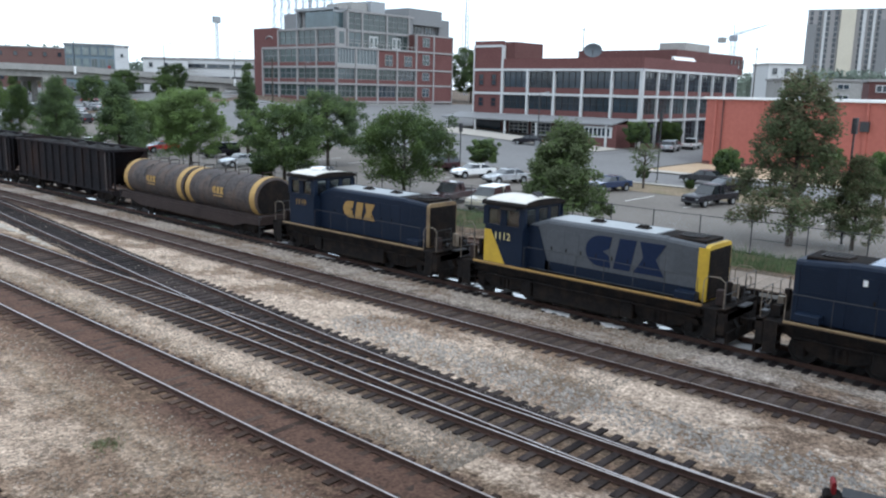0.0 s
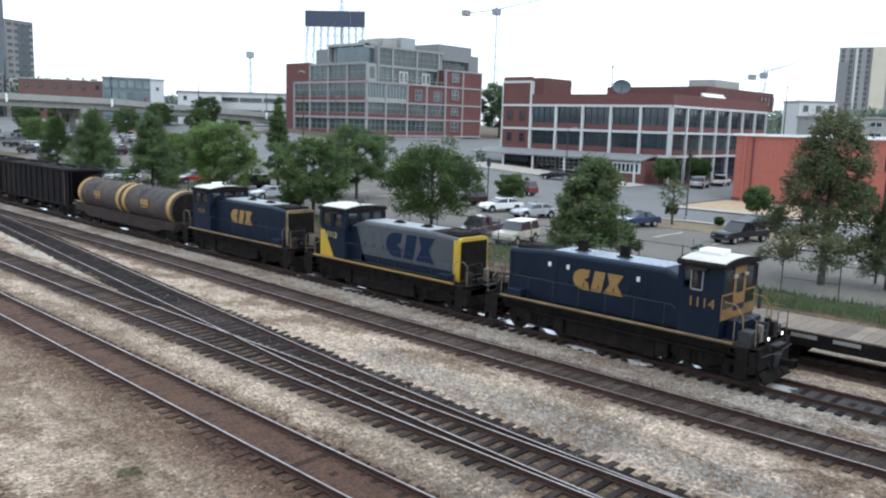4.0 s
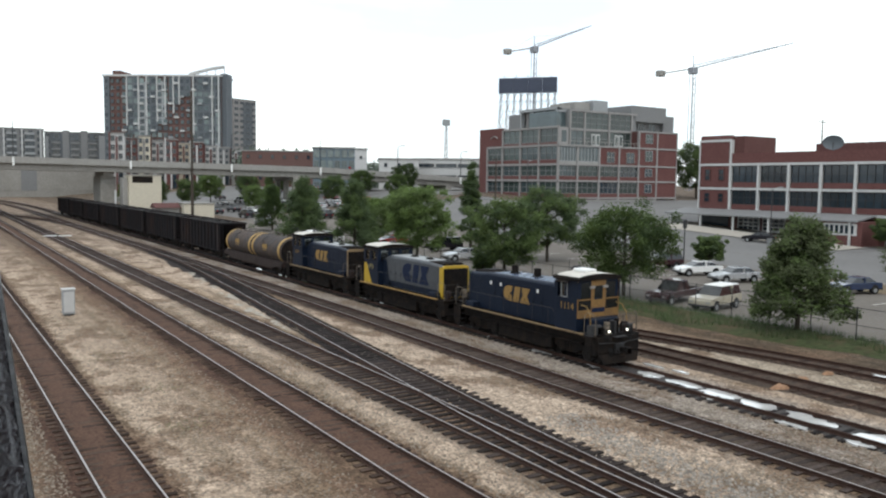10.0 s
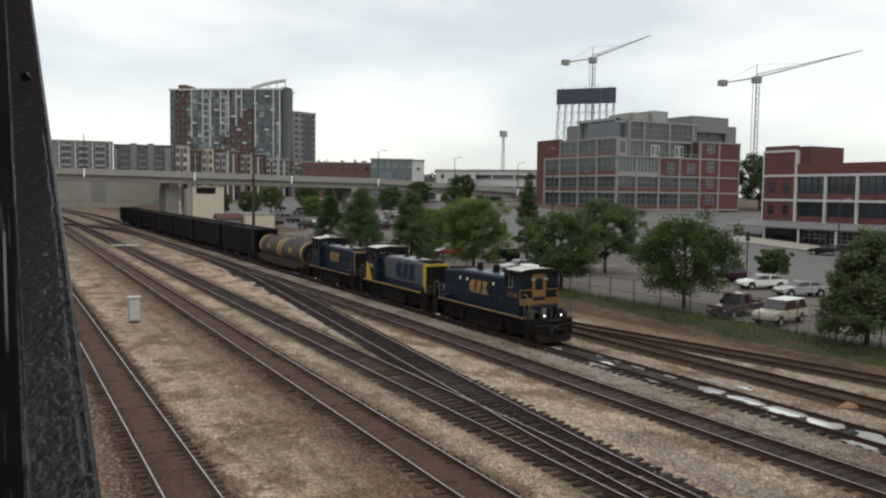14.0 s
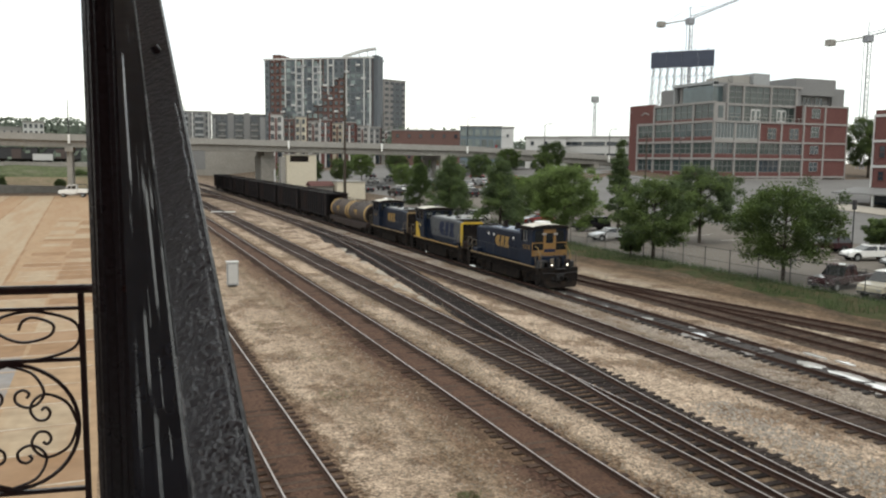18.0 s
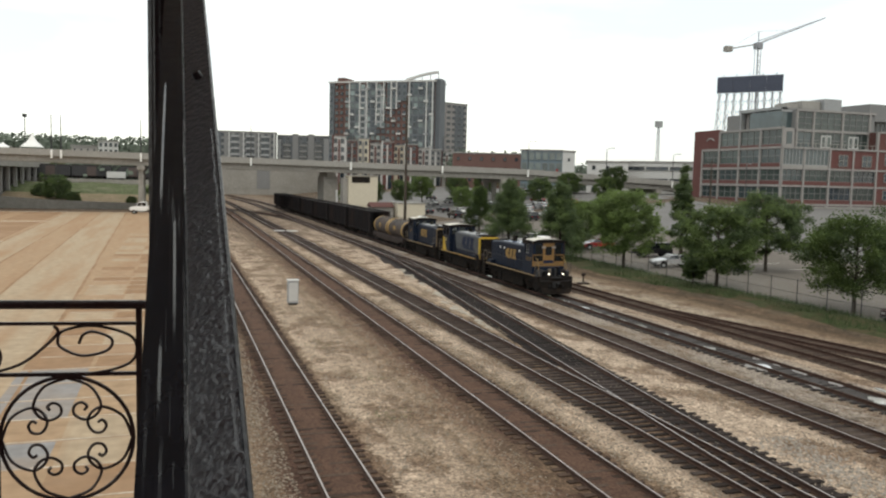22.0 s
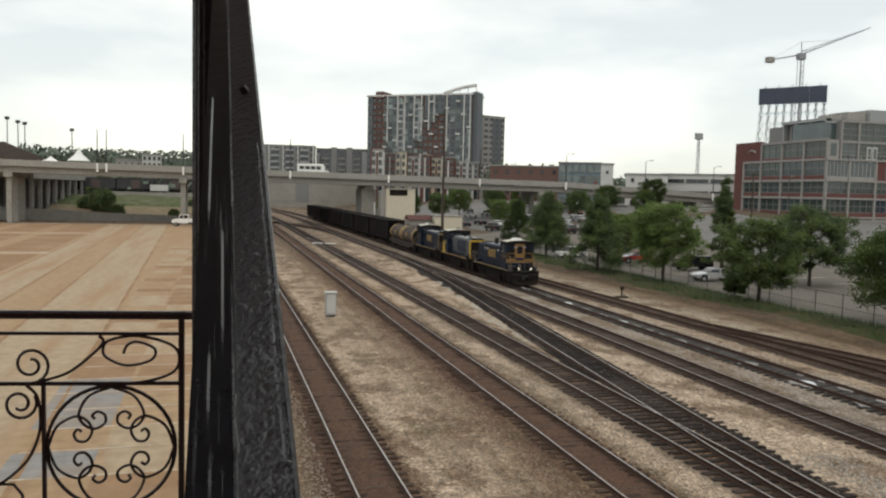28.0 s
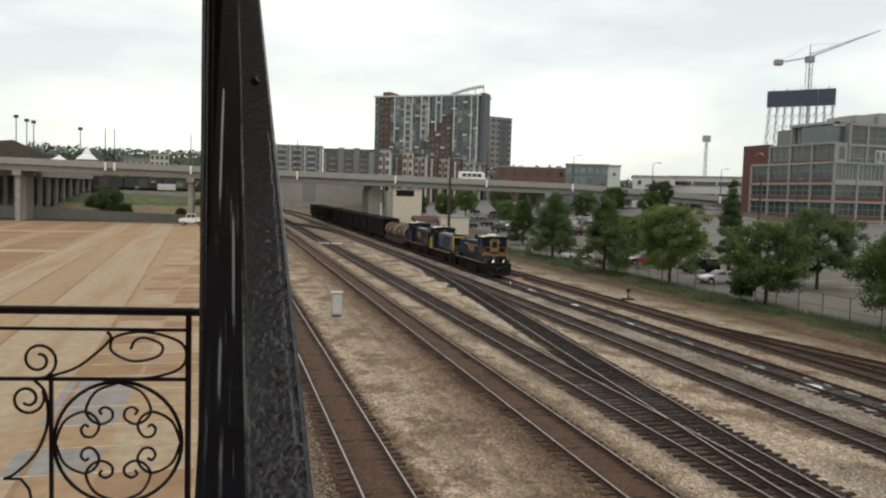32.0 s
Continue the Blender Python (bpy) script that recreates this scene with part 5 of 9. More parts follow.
def street_lamp(x, y, z, h, arm, label, mat=M_DSTEEL):
    top = thing("street_lamp", label, "street lamp", at=pose(x, y, z), group="lamps of the viaduct")
    part("pole", Form().tube([(0, 0, 0), (0, 0, h)], 0.16, 8, 0.08), mat, top)
    part("base", Form().cbox(-0.22, 0.22, -0.22, 0.22, -1.1, 0.9, 0.05), M_WHITE, top, "white-painted lamp base")
    if arm:
        part("arm", Form().tube([(0, 0, h), (0.5, -0.3, h + 0.35), (1.4, -0.6, h + 0.4)], 0.06, 6), mat, top)
        part("lamp_head", Form().cbox(1.2, 2.0, -0.85, -0.5, h + 0.3, h + 0.5, 0.06), M_STEEL, top)


for x, a in ((-27.3, 0), (-25.3, 0), (-8.1, 0), (17.3, 0), (42.3, 1), (67, 1), (91.8, 1), (116, 1), (138, 1)):
    street_lamp(x, 204.9, deck_top(x), 8.3 + (0.5 if not a else 0), a, "slim dark street lamp on a white base along the viaduct parapet")


def bus():
    top = thing("shuttle_bus", "white shuttle bus driving over the viaduct", "bus")
    ring = [(-1.2, 0.45), (1.2, 0.45), (1.2, 2.75), (1.05, 2.95), (-1.05, 2.95), (-1.2, 2.75)]
    f = Form().loft([[(p, -3.9, q) for p, q in ring], [(p, 2.4, q) for p, q in ring], [(p, 2.9, min(q, 2.5)) for p, q in ring]])
    part("body", f, M_WHITE, top, bevel=0.05)
    part("nose", Form().loft([[(-1.1, 2.8, 0.5), (1.1, 2.8, 0.5), (1.1, 2.8, 1.5), (-1.1, 2.8, 1.5)], [(-1.0, 4.0, 0.5), (1.0, 4.0, 0.5), (1.0, 4.0, 1.2), (-1.0, 4.0, 1.2)]]), M_WHITE, top, bevel=0.05)
    for s in (-1, 1):
        for y0, y1 in ((-3.5, -2.3), (-2.1, -0.9), (-0.7, 0.5), (0.7, 1.9)):
            part("window", Form().box(*sorted((s * 1.19, s * 1.215)), y0, y1, 1.55, 2.45), M_GLASS, top)
        for y in (-2.7, 2.9):
            w = part("wheel", Form().tube([(s * 0.9, y, 0.45), (s * 1.18, y, 0.45)], 0.45, 16), M_TYRE, top)
            part("rim", Form().tube([(s * 1.17, y, 0.45), (s * 1.2, y, 0.45)], 0.24, 12), M_STEEL, w)
    part("windscreen", Form().add([(-1.0, 2.93, 1.55), (1.0, 2.93, 1.55), (1.0, 2.72, 2.4), (-1.0, 2.72, 2.4)], [(0, 1, 2, 3)]).box(-1.0, 1.0, 2.86, 2.92, 1.5, 1.6), M_GLASS, top)
    return top


BUS = bus()


# ---------------------------------------------------------------- buildings
class Face:
    """A facade's own frame: a along it, b up, c out of it."""

    def __init__(self, x, y, turn, z=0.0):
        self.m = pose(x, y, z, 0, 0, turn)

    def box(self, f, a0, a1, b0, b1, c0, c1):
        return f.box(a0, a1, -c1, -c0, b0, b1, self.m)

    def lattice(self, a0, a1, b0, b1, c0, c1, nx, ny, bar):
        """A window frame with its bars, in one piece."""
        us = [p for i in range(nx + 1) for p in (a0 + (a1 - a0 - bar) * i / nx, a0 + (a1 - a0 - bar) * i / nx + bar)]
        ws = [p for j in range(ny + 1) for p in (b0 + (b1 - b0 - bar) * j / ny, b0 + (b1 - b0 - bar) * j / ny + bar)]
        nu, nw = len(us), len(ws)
        v = [(u, -c, w) for c in (c0, c1) for w in ws for u in us]
        at = lambda k, j, i: k * nu * nw + j * nu + i
        solid = lambda j, i: 0 <= i < nu - 1 and 0 <= j < nw - 1 and not (i % 2 and j % 2)
        q = []
        for j in range(nw - 1):
            for i in range(nu - 1):
                if not solid(j, i):
                    continue
                q += [(at(k, j, i), at(k, j, i + 1), at(k, j + 1, i + 1), at(k, j + 1, i)) for k in (0, 1)]
                for dj, di, p0, p1 in ((-1, 0, (j, i), (j, i + 1)), (1, 0, (j + 1, i), (j + 1, i + 1)), (0, -1, (j, i), (j + 1, i)), (0, 1, (j, i + 1), (j + 1, i + 1))):
                    if not solid(j + dj, i + di):
                        q.append((at(0, *p0), at(0, *p1), at(1, *p1), at(1, *p0)))
        return Form().add(v, q, self.m)


def window(face, parent, a0, a1, b0, b1, glass, frame, depth=0.25, nx=2, ny=2, bar=0.09):
    """A recessed window with its frame, bars and pane."""
    f = face.lattice(a0, a1, b0, b1, -depth + 0.03, -depth + 0.12, nx, ny, bar)
    w = part("window", f, frame, parent)
    part("pane", face.box(Form(), a0 + 0.02, a1 - 0.02, b0 + 0.02, b1 - 0.02, -depth, -depth + 0.03), glass, w)
    return w


def loft_building():
    """A brick loft building with a pale concrete grid: five storeys to the west, four to the south, and a set-back glass penthouse."""
    top = thing("loft_building", "brick loft building with pale concrete grid and glass penthouse", "building")
    X0, Y0, X1, Y1, Z0 = 125.0, 145.0, 165.4, 176.7, 1.5
    bands = [5.8, 9.9, 13.75, 18.25, 22.45]
    pick = random.Random(12)
    part("core", Form().box(X0 + 0.5, X1, Y0 + 0.5, Y1, 5.5, 18.1), M_BRICKD, top)
    part("upper_core", Form().box(X0 + 0.5, X0 + 3.0, Y0 + 0.4, Y1, 18.1, 22.3), M_BRICKD, top)
    part("upper_core", Form().box(151.7, X1, Y0 + 0.5, Y1 - 8, 18.1, 22.5), M_BRICKD, top)
    # set-back storey; its deep shade is put into a dark colour as well
    part("shaded_ground_floor", Form().box(X0 + 2.6, X1 - 0.4, Y0 + 2.6, Y1 - 0.4, Z0 - 1, 5.8), M_DSTEEL, top)
    fw, fs = Face(X0, Y1, -90), Face(X0, Y0, 0)
    # west front
    W = Y1 - Y0
    cw = (0.0, 3.5, 10.1, 17.4, 24.6, W)
    for i, a in enumerate(cw):
        part("concrete_column", fw.box(Form(), max(0, a - 0.24), min(W, a + 0.24), Z0 - 1, 22.45 if i > 1 else 18.25 if i else 5.8, -0.5, 0.12), M_CONC, top)
    for j, z in enumerate(bands):
        part("concrete_band", fw.box(Form(), 3.5 if j in (1, 2, 3) else 10.1 if j == 4 else 0, W, z - 0.24, z + 0.24, -0.5, 0.15), M_CONC, top)
    part("brick_tower", fw.box(Form(), 0, 3.26, 5.8, 23.1, -0.6, 0.02), M_BRICK, top)
    part("brick_tower", fw.box(Form(), 3.26, 9.86, 18.5, 23.1, -0.6, 0.02), M_BRICK, top)
    part("wall_sign", Form().tube([fw.m @ Vector((6.6 + 1.5 * math.cos(radians(a)), -0.1, 20.2 + 0.9 * math.sin(radians(a)))) for a in range(20, 161, 14)], 0.16, 5), M_CONC, top, "faded arched wall sign")
    for i in range(1, 5):
        for j in range(4):
            if i == 1 and j == 3:
                continue
            a0, a1, b0, b1 = cw[i] + 0.24, cw[i + 1] - 0.24, bands[j] + 0.24, bands[j + 1] - 0.24
            part("brick_spandrel", fw.box(Form(), a0, a1, b0, b0 + (0.85 if j < 3 else 0.45), -0.5, -0.1), M_BRICK, top)
            window(fw, top, a0, a1, b0 + (0.85 if j < 3 else 0.45), b1, pick.choice((M_WINL, M_WINL, M_WINL, M_WIN)), M_GRAYP, 0.3, 3, 2, 0.12)
    # the bare end of the top storey at the corner
    part("end_pier", Form().box(X0 + 0.05, X0 + 3.0, Y0 - 0.02, Y0 + 0.4, 18.4, 22.4), M_CONC, top)
    part("end_opening", Form().box(X0 + 0.9, X0 + 2.4, Y0 - 0.06, Y0, 19.0, 21.7), M_WIN, top)
    # south front
    cs = (0.0, 6.1, 13.1, 19.7, 26.5, 33.0, X1 - X0)
    Ws = X1 - X0
    for i, a in enumerate(cs):
        part("concrete_column", fs.box(Form(), max(0, a - 0.22), min(Ws, a + 0.22), Z0 - 1, 22.6 if i > 3 else 18.25, -0.5, 0.12), M_CONC, top)
    for j, z in enumerate(bands):
        part("concrete_band", fs.box(Form(), 26.5 if j == 4 else 0, Ws, z - 0.2, z + 0.2, -0.5, 0.15), M_CONC, top)
    for i in range(6):
        for j in range(4):
            a0, a1, b0, b1 = cs[i] + 0.22, cs[i + 1] - 0.22, bands[j] + 0.2, bands[j + 1] - 0.2
            if j == 3 and i < 4:
                continue
            if i == 5:
                part("brick_panel", fs.box(Form(), a0, a1, b0, b1, -0.5, -0.05), M_BRICK, top)
            elif i == 4:
                part("brick_panel", fs.box(Form(), a0, a1, b0, b1, -0.5, -0.05), M_BRICK, top)
                window(fs, top, a0 + 2.0, a0 + 4.6, b0 + 1.1, b1 - 0.4, M_WINL if j > 1 else M_WIND, M_TGREY, 0.0, 2, 2)
            elif j == 2 and i < 2:
                # the bright glazed corner under the terrace
                part("brick_spandrel", fs.box(Form(), a0, a1, b0, b0 + 0.5, -0.5, -0.1), M_CONCG, top)
                window(fs, top, a0, a1, b0 + 0.5, b1, M_WIN, M_TGREY, 0.3, 6, 1, 0.2)
            elif j == 2:
                part("brick_panel", fs.box(Form(), a0, a1, b0, b1, -0.5, -0.08), M_BRICK, top)
                window(fs, top, a0 + 2.2, a1 - 1.4, b0 + 0.5, b1 - 1.0, M_WIND, M_CONCG, 0.02, 2, 2)
            else:
                part("brick_spandrel", fs.box(Form(), a0, a1, b0, b0 + 0.9, -0.5, -0.1), M_BRICK, top)
                window(fs, top, a0, a1, b0 + 0.9, b1, pick.choice((M_WINL, M_WIN, M_WIND)), M_GRAYP, 0.35, 4, 2, 0.1)
    # penthouse: a glazed front over the terrace, a concrete frame to the west and a high beam to the east
    part("penthouse", Form().box(131.0, 153.5, 148.4, 172, 18.1, 26.9), M_GRAYP, top)
    fp = Face(131.0, 148.4, 0)
    cols = (0.0, 4.6, 12.8, 20.6, 22.5)
    for a in cols[:4]:
        part("concrete_column", fp.box(Form(), a, a + 0.45, 18.2, 26.9, 0, 0.5), M_CONC, top)
    for z in (22.1, 26.6):
        part("concrete_band", fp.box(Form(), 0, 22.5, z, z + 0.45, 0, 0.52), M_CONC, top)
    for i in range(3):
        window(fp, top, cols[i] + 0.45, cols[i + 1], 22.55, 26.6, M_WINL, M_GRAYP, -0.15, 4 if i else 2, 3, 0.12)
        window(fp, top, cols[i] + 0.45, cols[i + 1], 18.4, 22.1, M_WINL if i else M_WIN, M_GRAYP, -0.15, 4 if i else 2, 2, 0.12)
    for a in (7.2, 15.0):
        for k in (0, 1):
            part("terrace_door", fp.box(Form(), a + k * 1.5, a + 1.3 + k * 1.5, 18.5, 21.4, 0.2, 0.34), M_STUCCO, top, "white glazed terrace door")
            part("pane", fp.box(Form(), a + 0.25 + k * 1.5, a + 1.05 + k * 1.5, 18.9, 21.1, 0.34, 0.37), M_WINL, top)
    part("glass_link", Form().box(128.2, 131.0, 149.5, 160, 18.1, 26.6), M_WIN, top)
    for k in range(3):
        part("concrete_band", Form().box(128.0, 131.0, 149.3, 149.5, 18.2 + 4.1 * k, 18.6 + 4.1 * k), M_TGREY, top)
    part("west_penthouse", Form().box(131.0, 140, 151.5, 165.4, 22.2, 27.6), M_GRAYP, top)
    fq = Face(129.6, 165.4, -90)
    for a in (0.0, 4.6, 9.2, 13.9):
        part("concrete_column", fq.box(Form(), a, a + 0.4, 22.3, 27.6, -1.4, 0), M_TGREY, top)
    part("concrete_band", fq.box(Form(), 0, 14.3, 27.1, 27.75, -1.4, 0.1), M_TGREY, top)
    for a in (1.0, 5.6, 10.4):
        part("dark_doorway", fq.box(Form(), a + 1.0, a + 2.2, 22.4, 25.6, -1.42, -1.36), M_WIND, top)
        part("pale_panel", fq.box(Form(), a - 0.2, a + 0.8, 22.4, 26.8, -1.42, -1.3), M_CONC, top)
    part("roof_plant", Form().box(136.0, 141.0, 152, 158, 26.9, 29.4), M_CONCG, top)
    part("roof_plant", Form().box(141.3, 146.2, 151, 157, 26.9, 30.0), M_TGREY, top)
    part("roof_plant", Form().box(131.5, 134.6, 152, 156, 26.9, 28.6), M_CONCG, top)
    part("high_beam", Form().box(153.5, 166.4, 150.0, 162, 25.4, 29.4), M_GRAYP, top)
    part("high_beam", Form().box(166.4, 170.5, 151, 160, 22.4, 27.4), M_GRAYP, top)
    part("set_back", Form().box(153.5, 166.4, 152.0, 164, 22.5, 25.4), M_GRAYP, top)
    fh = Face(153.5, 152.0, 0)
    for a in (0.8, 4.2, 8.2):
        window(fh, top, a, a + 2.6, 22.8, 25.2, M_WIND, M_CONCG, -0.1, 2, 1)
    for i in range(12):
        part("terrace_post", Form().box(128.4 + i * 2.0, 128.5 + i * 2.0, Y0 + 0.5, Y0 + 0.6, 18.3, 19.35), M_CONCG, top)
    part("terrace_rail", Form().box(128.4, 151.4, Y0 + 0.48, Y0 + 0.62, 19.3, 19.42), M_CONCG, top)
    part("roof", Form().box(X0 + 3.1, X1 - 0.2, Y0 + 0.4, Y1 - 0.2, 18.05, 18.22), M_ROOFG, top)
    part("roof", Form().box(X0 + 0.2, X0 + 3.0, Y0 + 0.3, Y1 - 0.2, 22.3, 22.5), M_ROOFG, top)
    part("roof", Form().box(151.7, X1 - 0.2, Y0 + 0.4, Y1 - 8.2, 22.48, 22.62), M_ROOFG, top)
    part("canopy", Form().box(X0 + 4, X1 - 10, Y0 - 2.5, Y0 + 0.3, 5.1, 5.4), M_CONCG, top)


def warehouse():
    """The brick warehouse at the street corner, with two storeys of wide windows over garages and a long canopy."""
    top = thing("brick_warehouse", "red brick warehouse with white grid windows and garage doors", "building")
    X0, Y0, Y1 = 116.0, 62.3, 96.5
    X1 = 152.0
    part("core", Form().box(X0 + 0.6, X1, Y0 + 0.6, Y1, -0.5, 13.0), M_BRICKD, top)
    fw, fs = Face(X0, Y1, -90), Face(X0, Y0, 0)
    # street front: tower bay and five wide bays
    W, t = Y1 - Y0, 6.6
    bw = (W - t) / 5
    cols = [0] + [t + i * bw for i in range(6)]
    for a in cols:
        part("white_column", fw.box(Form(), max(0, a - 0.2), min(W, a + 0.2), 5.0, 13.0 if a > t + 0.1 else 17.0, -0.6, 0.12), M_STUCCO, top)
    for z in (5.0, 8.7, 12.8):
        part("white_band", fw.box(Form(), 0, W, z - 0.19, z + 0.19, -0.6, 0.14), M_STUCCO, top)
    part("white_band", fw.box(Form(), 0, t, 16.7, 17.1, -0.6, 0.14), M_STUCCO, top)
    part("parapet", fw.box(Form(), t, W, 13.0, 14.7, -0.6, 0.02), M_BRICK, top)
    part("tower_wall", fw.box(Form(), 0.2, t, 13.0, 17.8, -0.55, 0.0), M_BRICK, top)
    part("tower", Form().box(X0 + 0.55, X0 + 9, Y1 - t - 2.2, Y1 - 0.1, 13, 17.6), M_BRICKD, top)
    for z0, z1 in ((5.25, 8.45), (8.95, 12.55)):
        part("tower_panel", fw.box(Form(), 0.28, t - 0.28, z0, z1, -0.6, -0.02), M_BRICK, top)
        for a in (1.3, 4.2):
            window(fw, top, a, a + 1.2, z0 + 1.1, z1 - 0.5, M_WIND, M_BRICKD, -0.02, 1, 2)
        for i in range(5):
            a0, a1 = t + i * bw + 0.28, t + (i + 1) * bw - 0.28
            part("brick_spandrel", fw.box(Form(), a0, a1, z0, z0 + 0.85, -0.6, -0.2), M_BRICK, top)
            window(fw, top, a0, a1, z0 + 0.85, z1, M_WIND, M_DSTEEL, 0.4, 4, 2, 0.07)
    # ground floor: garages, shop window, canopy
    part("ground_wall", fw.box(Form(), 0, W, -0.5, 4.75, -0.6, -0.3), M_BRICKD, top)
    can = part("canopy", Form().add([(X0, Y0 + 2, 5.0), (X0, Y1 + 3, 5.0), (X0 - 5.2, Y1 + 3, 4.2), (X0 - 5.2, Y0 + 2, 4.2), (X0, Y0 + 2, 5.2), (X0, Y1 + 3, 5.2), (X0 - 5.2, Y1 + 3, 4.45), (X0 - 5.2, Y0 + 2, 4.45)], [(0, 1, 2, 3), (4, 5, 6, 7), (0, 1, 5, 4), (1, 2, 6, 5), (2, 3, 7, 6), (3, 0, 4, 7)]), M_GRAYP, top)
    for k in range(6):
        y = Y0 + 3 + k * 6.6
        part("canopy_post", Form().cbox(X0 - 5.0, X0 - 4.7, y, y + 0.3, rise(X0 - 5, y) - 0.2, 4.3, 0.03), M_STUCCO, can)
    for a in (8.4, 13.2):
        d = part("garage_door", fw.box(Form(), a, a + 4.2, 1.6, 4.6, -0.3, -0.1), M_STUCCO, top)
        for j in range(4):
            for i in range(4):
                part("pane", fw.box(Form(), a + 0.2 + i * 0.98, a + 1.05 + i * 0.98, 2.0 + j * 0.62, 2.5 + j * 0.62, -0.1, -0.08), M_WIND, d)
    part("shop_front", fw.box(Form(), 0.5, 6.4, 1.6, 4.4, -0.3, -0.15), M_WIND, top)
    part("dark_bay", fw.box(Form(), 18.5, 24, 1.2, 4.6, -0.3, -0.2), M_DSTEEL, top)
    # white-framed shop window in the corner block that stands forward
    part("corner_shop", Form().box(X0 - 4.6, X0 - 0.02, Y0 + 1.5, Y0 + 8.5, -0.3, 4.3), M_BRICK, top)
    fc = Face(X0 - 4.6, Y0 + 8.5, -90)
    sw = part("shop_window", fc.box(Form(), 0.5, 6.3, 2.3, 4.0, 0, 0.12), M_STUCCO, top)
    for i in range(7):
        part("pane", fc.box(Form(), 0.8 + i * 0.76, 1.3 + i * 0.76, 2.55, 3.75, 0.12, 0.15), M_WIND, sw)
    # side front
    Wd = X1 - X0
    cols = [Wd * i / 7 for i in range(8)]
    for a in cols:
        part("white_column", fs.box(Form(), max(0, a - 0.17), min(Wd, a + 0.17), 0, 13.0, -0.6, 0.1), M_STUCCO, top)
    for z in (5.0, 8.7, 12.8):
        part("white_band", fs.box(Form(), 0, Wd, z - 0.17, z + 0.17, -0.6, 0.12), M_STUCCO, top)
    part("parapet", fs.box(Form(), 0, Wd, 13.0, 14.7, -0.6, 0.02), M_BRICK, top)
    for z0, z1, g_ in ((0.6, 4.7, M_WIND), (5.25, 8.45, M_WIN), (8.95, 12.55, M_WIND)):
        for i in range(7):
            a0, a1 = cols[i] + 0.25, cols[i + 1] - 0.25
            part("brick_spandrel", fs.box(Form(), a0, a1, z0, z0 + 0.7, -0.6, -0.2), M_BRICK, top)
            window(fs, top, a0, a1, z0 + 0.7, z1, g_, M_DSTEEL, 0.4, 4, 3, 0.06)
    part("roof", Form().box(X0 + 0.6, X1, Y0 + 0.6, Y1 - 7, 13.0, 13.3), M_ROOFG, top)
    part("upper_block", Form().box(X0 + 14, X1 + 6, Y0 + 1.5, Y0 + 21, 13.0, 16.6), M_BRICKD, top)
    part("roof_shed", Form().box(X0 + 22, X0 + 32, Y0 + 4, Y0 + 9, 16.6, 18.2), M_CONCG, top)
    part("skylight", Form().add([(X0 + 12, Y0 + 0.8, 14.75), (X0 + 20, Y0 + 0.8, 14.75), (X0 + 20, Y0 + 1.45, 15.4), (X0 + 12, Y0 + 1.45, 15.4)], [(0, 1, 2, 3)]).box(X0 + 12, X0 + 20, Y0 + 1.3, Y0 + 1.45, 14.6, 15.4), M_ROOFW, top)
    for k in range(4):
        window(Face(X0 + 14, Y0 + 1.5, 0), top, 22 + k * 1.7, 23 + k * 1.7, 14.1, 15.9, M_WIND, M_BRICKD, -0.04, 1, 2)


def dish_antenna():
    top = thing("satellite_dish", "grey satellite dish on the warehouse roof", "satellite dish", at=pose(121.5, 75.0, 13.3, 0, 0, -58))
    rings = []
    for k in range(6):
        r = 1.55 * k / 5 + 0.01
        rings.append([(r * math.cos(6.28318 * i / 20), -0.35 * (r / 1.55) ** 2, 2.9 + 1.1 * r / 1.5 * math.sin(6.28318 * i / 20)) for i in range(20)])
    part("reflector", Form().loft(rings, cap=False), M_SLATE, top)
    part("mount", Form().tube([(0, 0.2, 0), (0, 0.1, 2.9)], 0.15, 8), M_DSTEEL, top)
    part("feed_arm", Form().tube([(0, 0, 1.9), (0, -1.3, 2.8)], 0.05, 6), M_DSTEEL, top)


def orange_building():
    top = thing("orange_warehouse", "low orange-red painted warehouse with a white roof", "building")
    part("wall", Form().box(105.5, 160, -70, 47, -0.5, 8.7), M_ORANGE, top)
    part("roof", Form().box(105.2, 160.3, -70.3, 47.3, 8.7, 9.0), M_ROOFW, top)
    for k in range(14):
        y = 45.5 - k * 6.2
        part("wall_pier", Form().box(105.3, 105.52, y, y + 0.35, -0.3, 8.7), M_ORANGE, top)
    part("roof_drain", Form().tube([(105.3, 44.6, 0.2), (105.3, 44.6, 8.6)], 0.1, 6), M_BRICKD, top)
    part("wall_lamp", Form().cbox(105.0, 105.5, 26.7, 27.7, 5.3, 6.5, 0.05), M_DSTEEL, top)
    part("base_course", Form().box(105.42, 105.6, -70, 47, -0.5, 0.5), M_BRICKD, top)


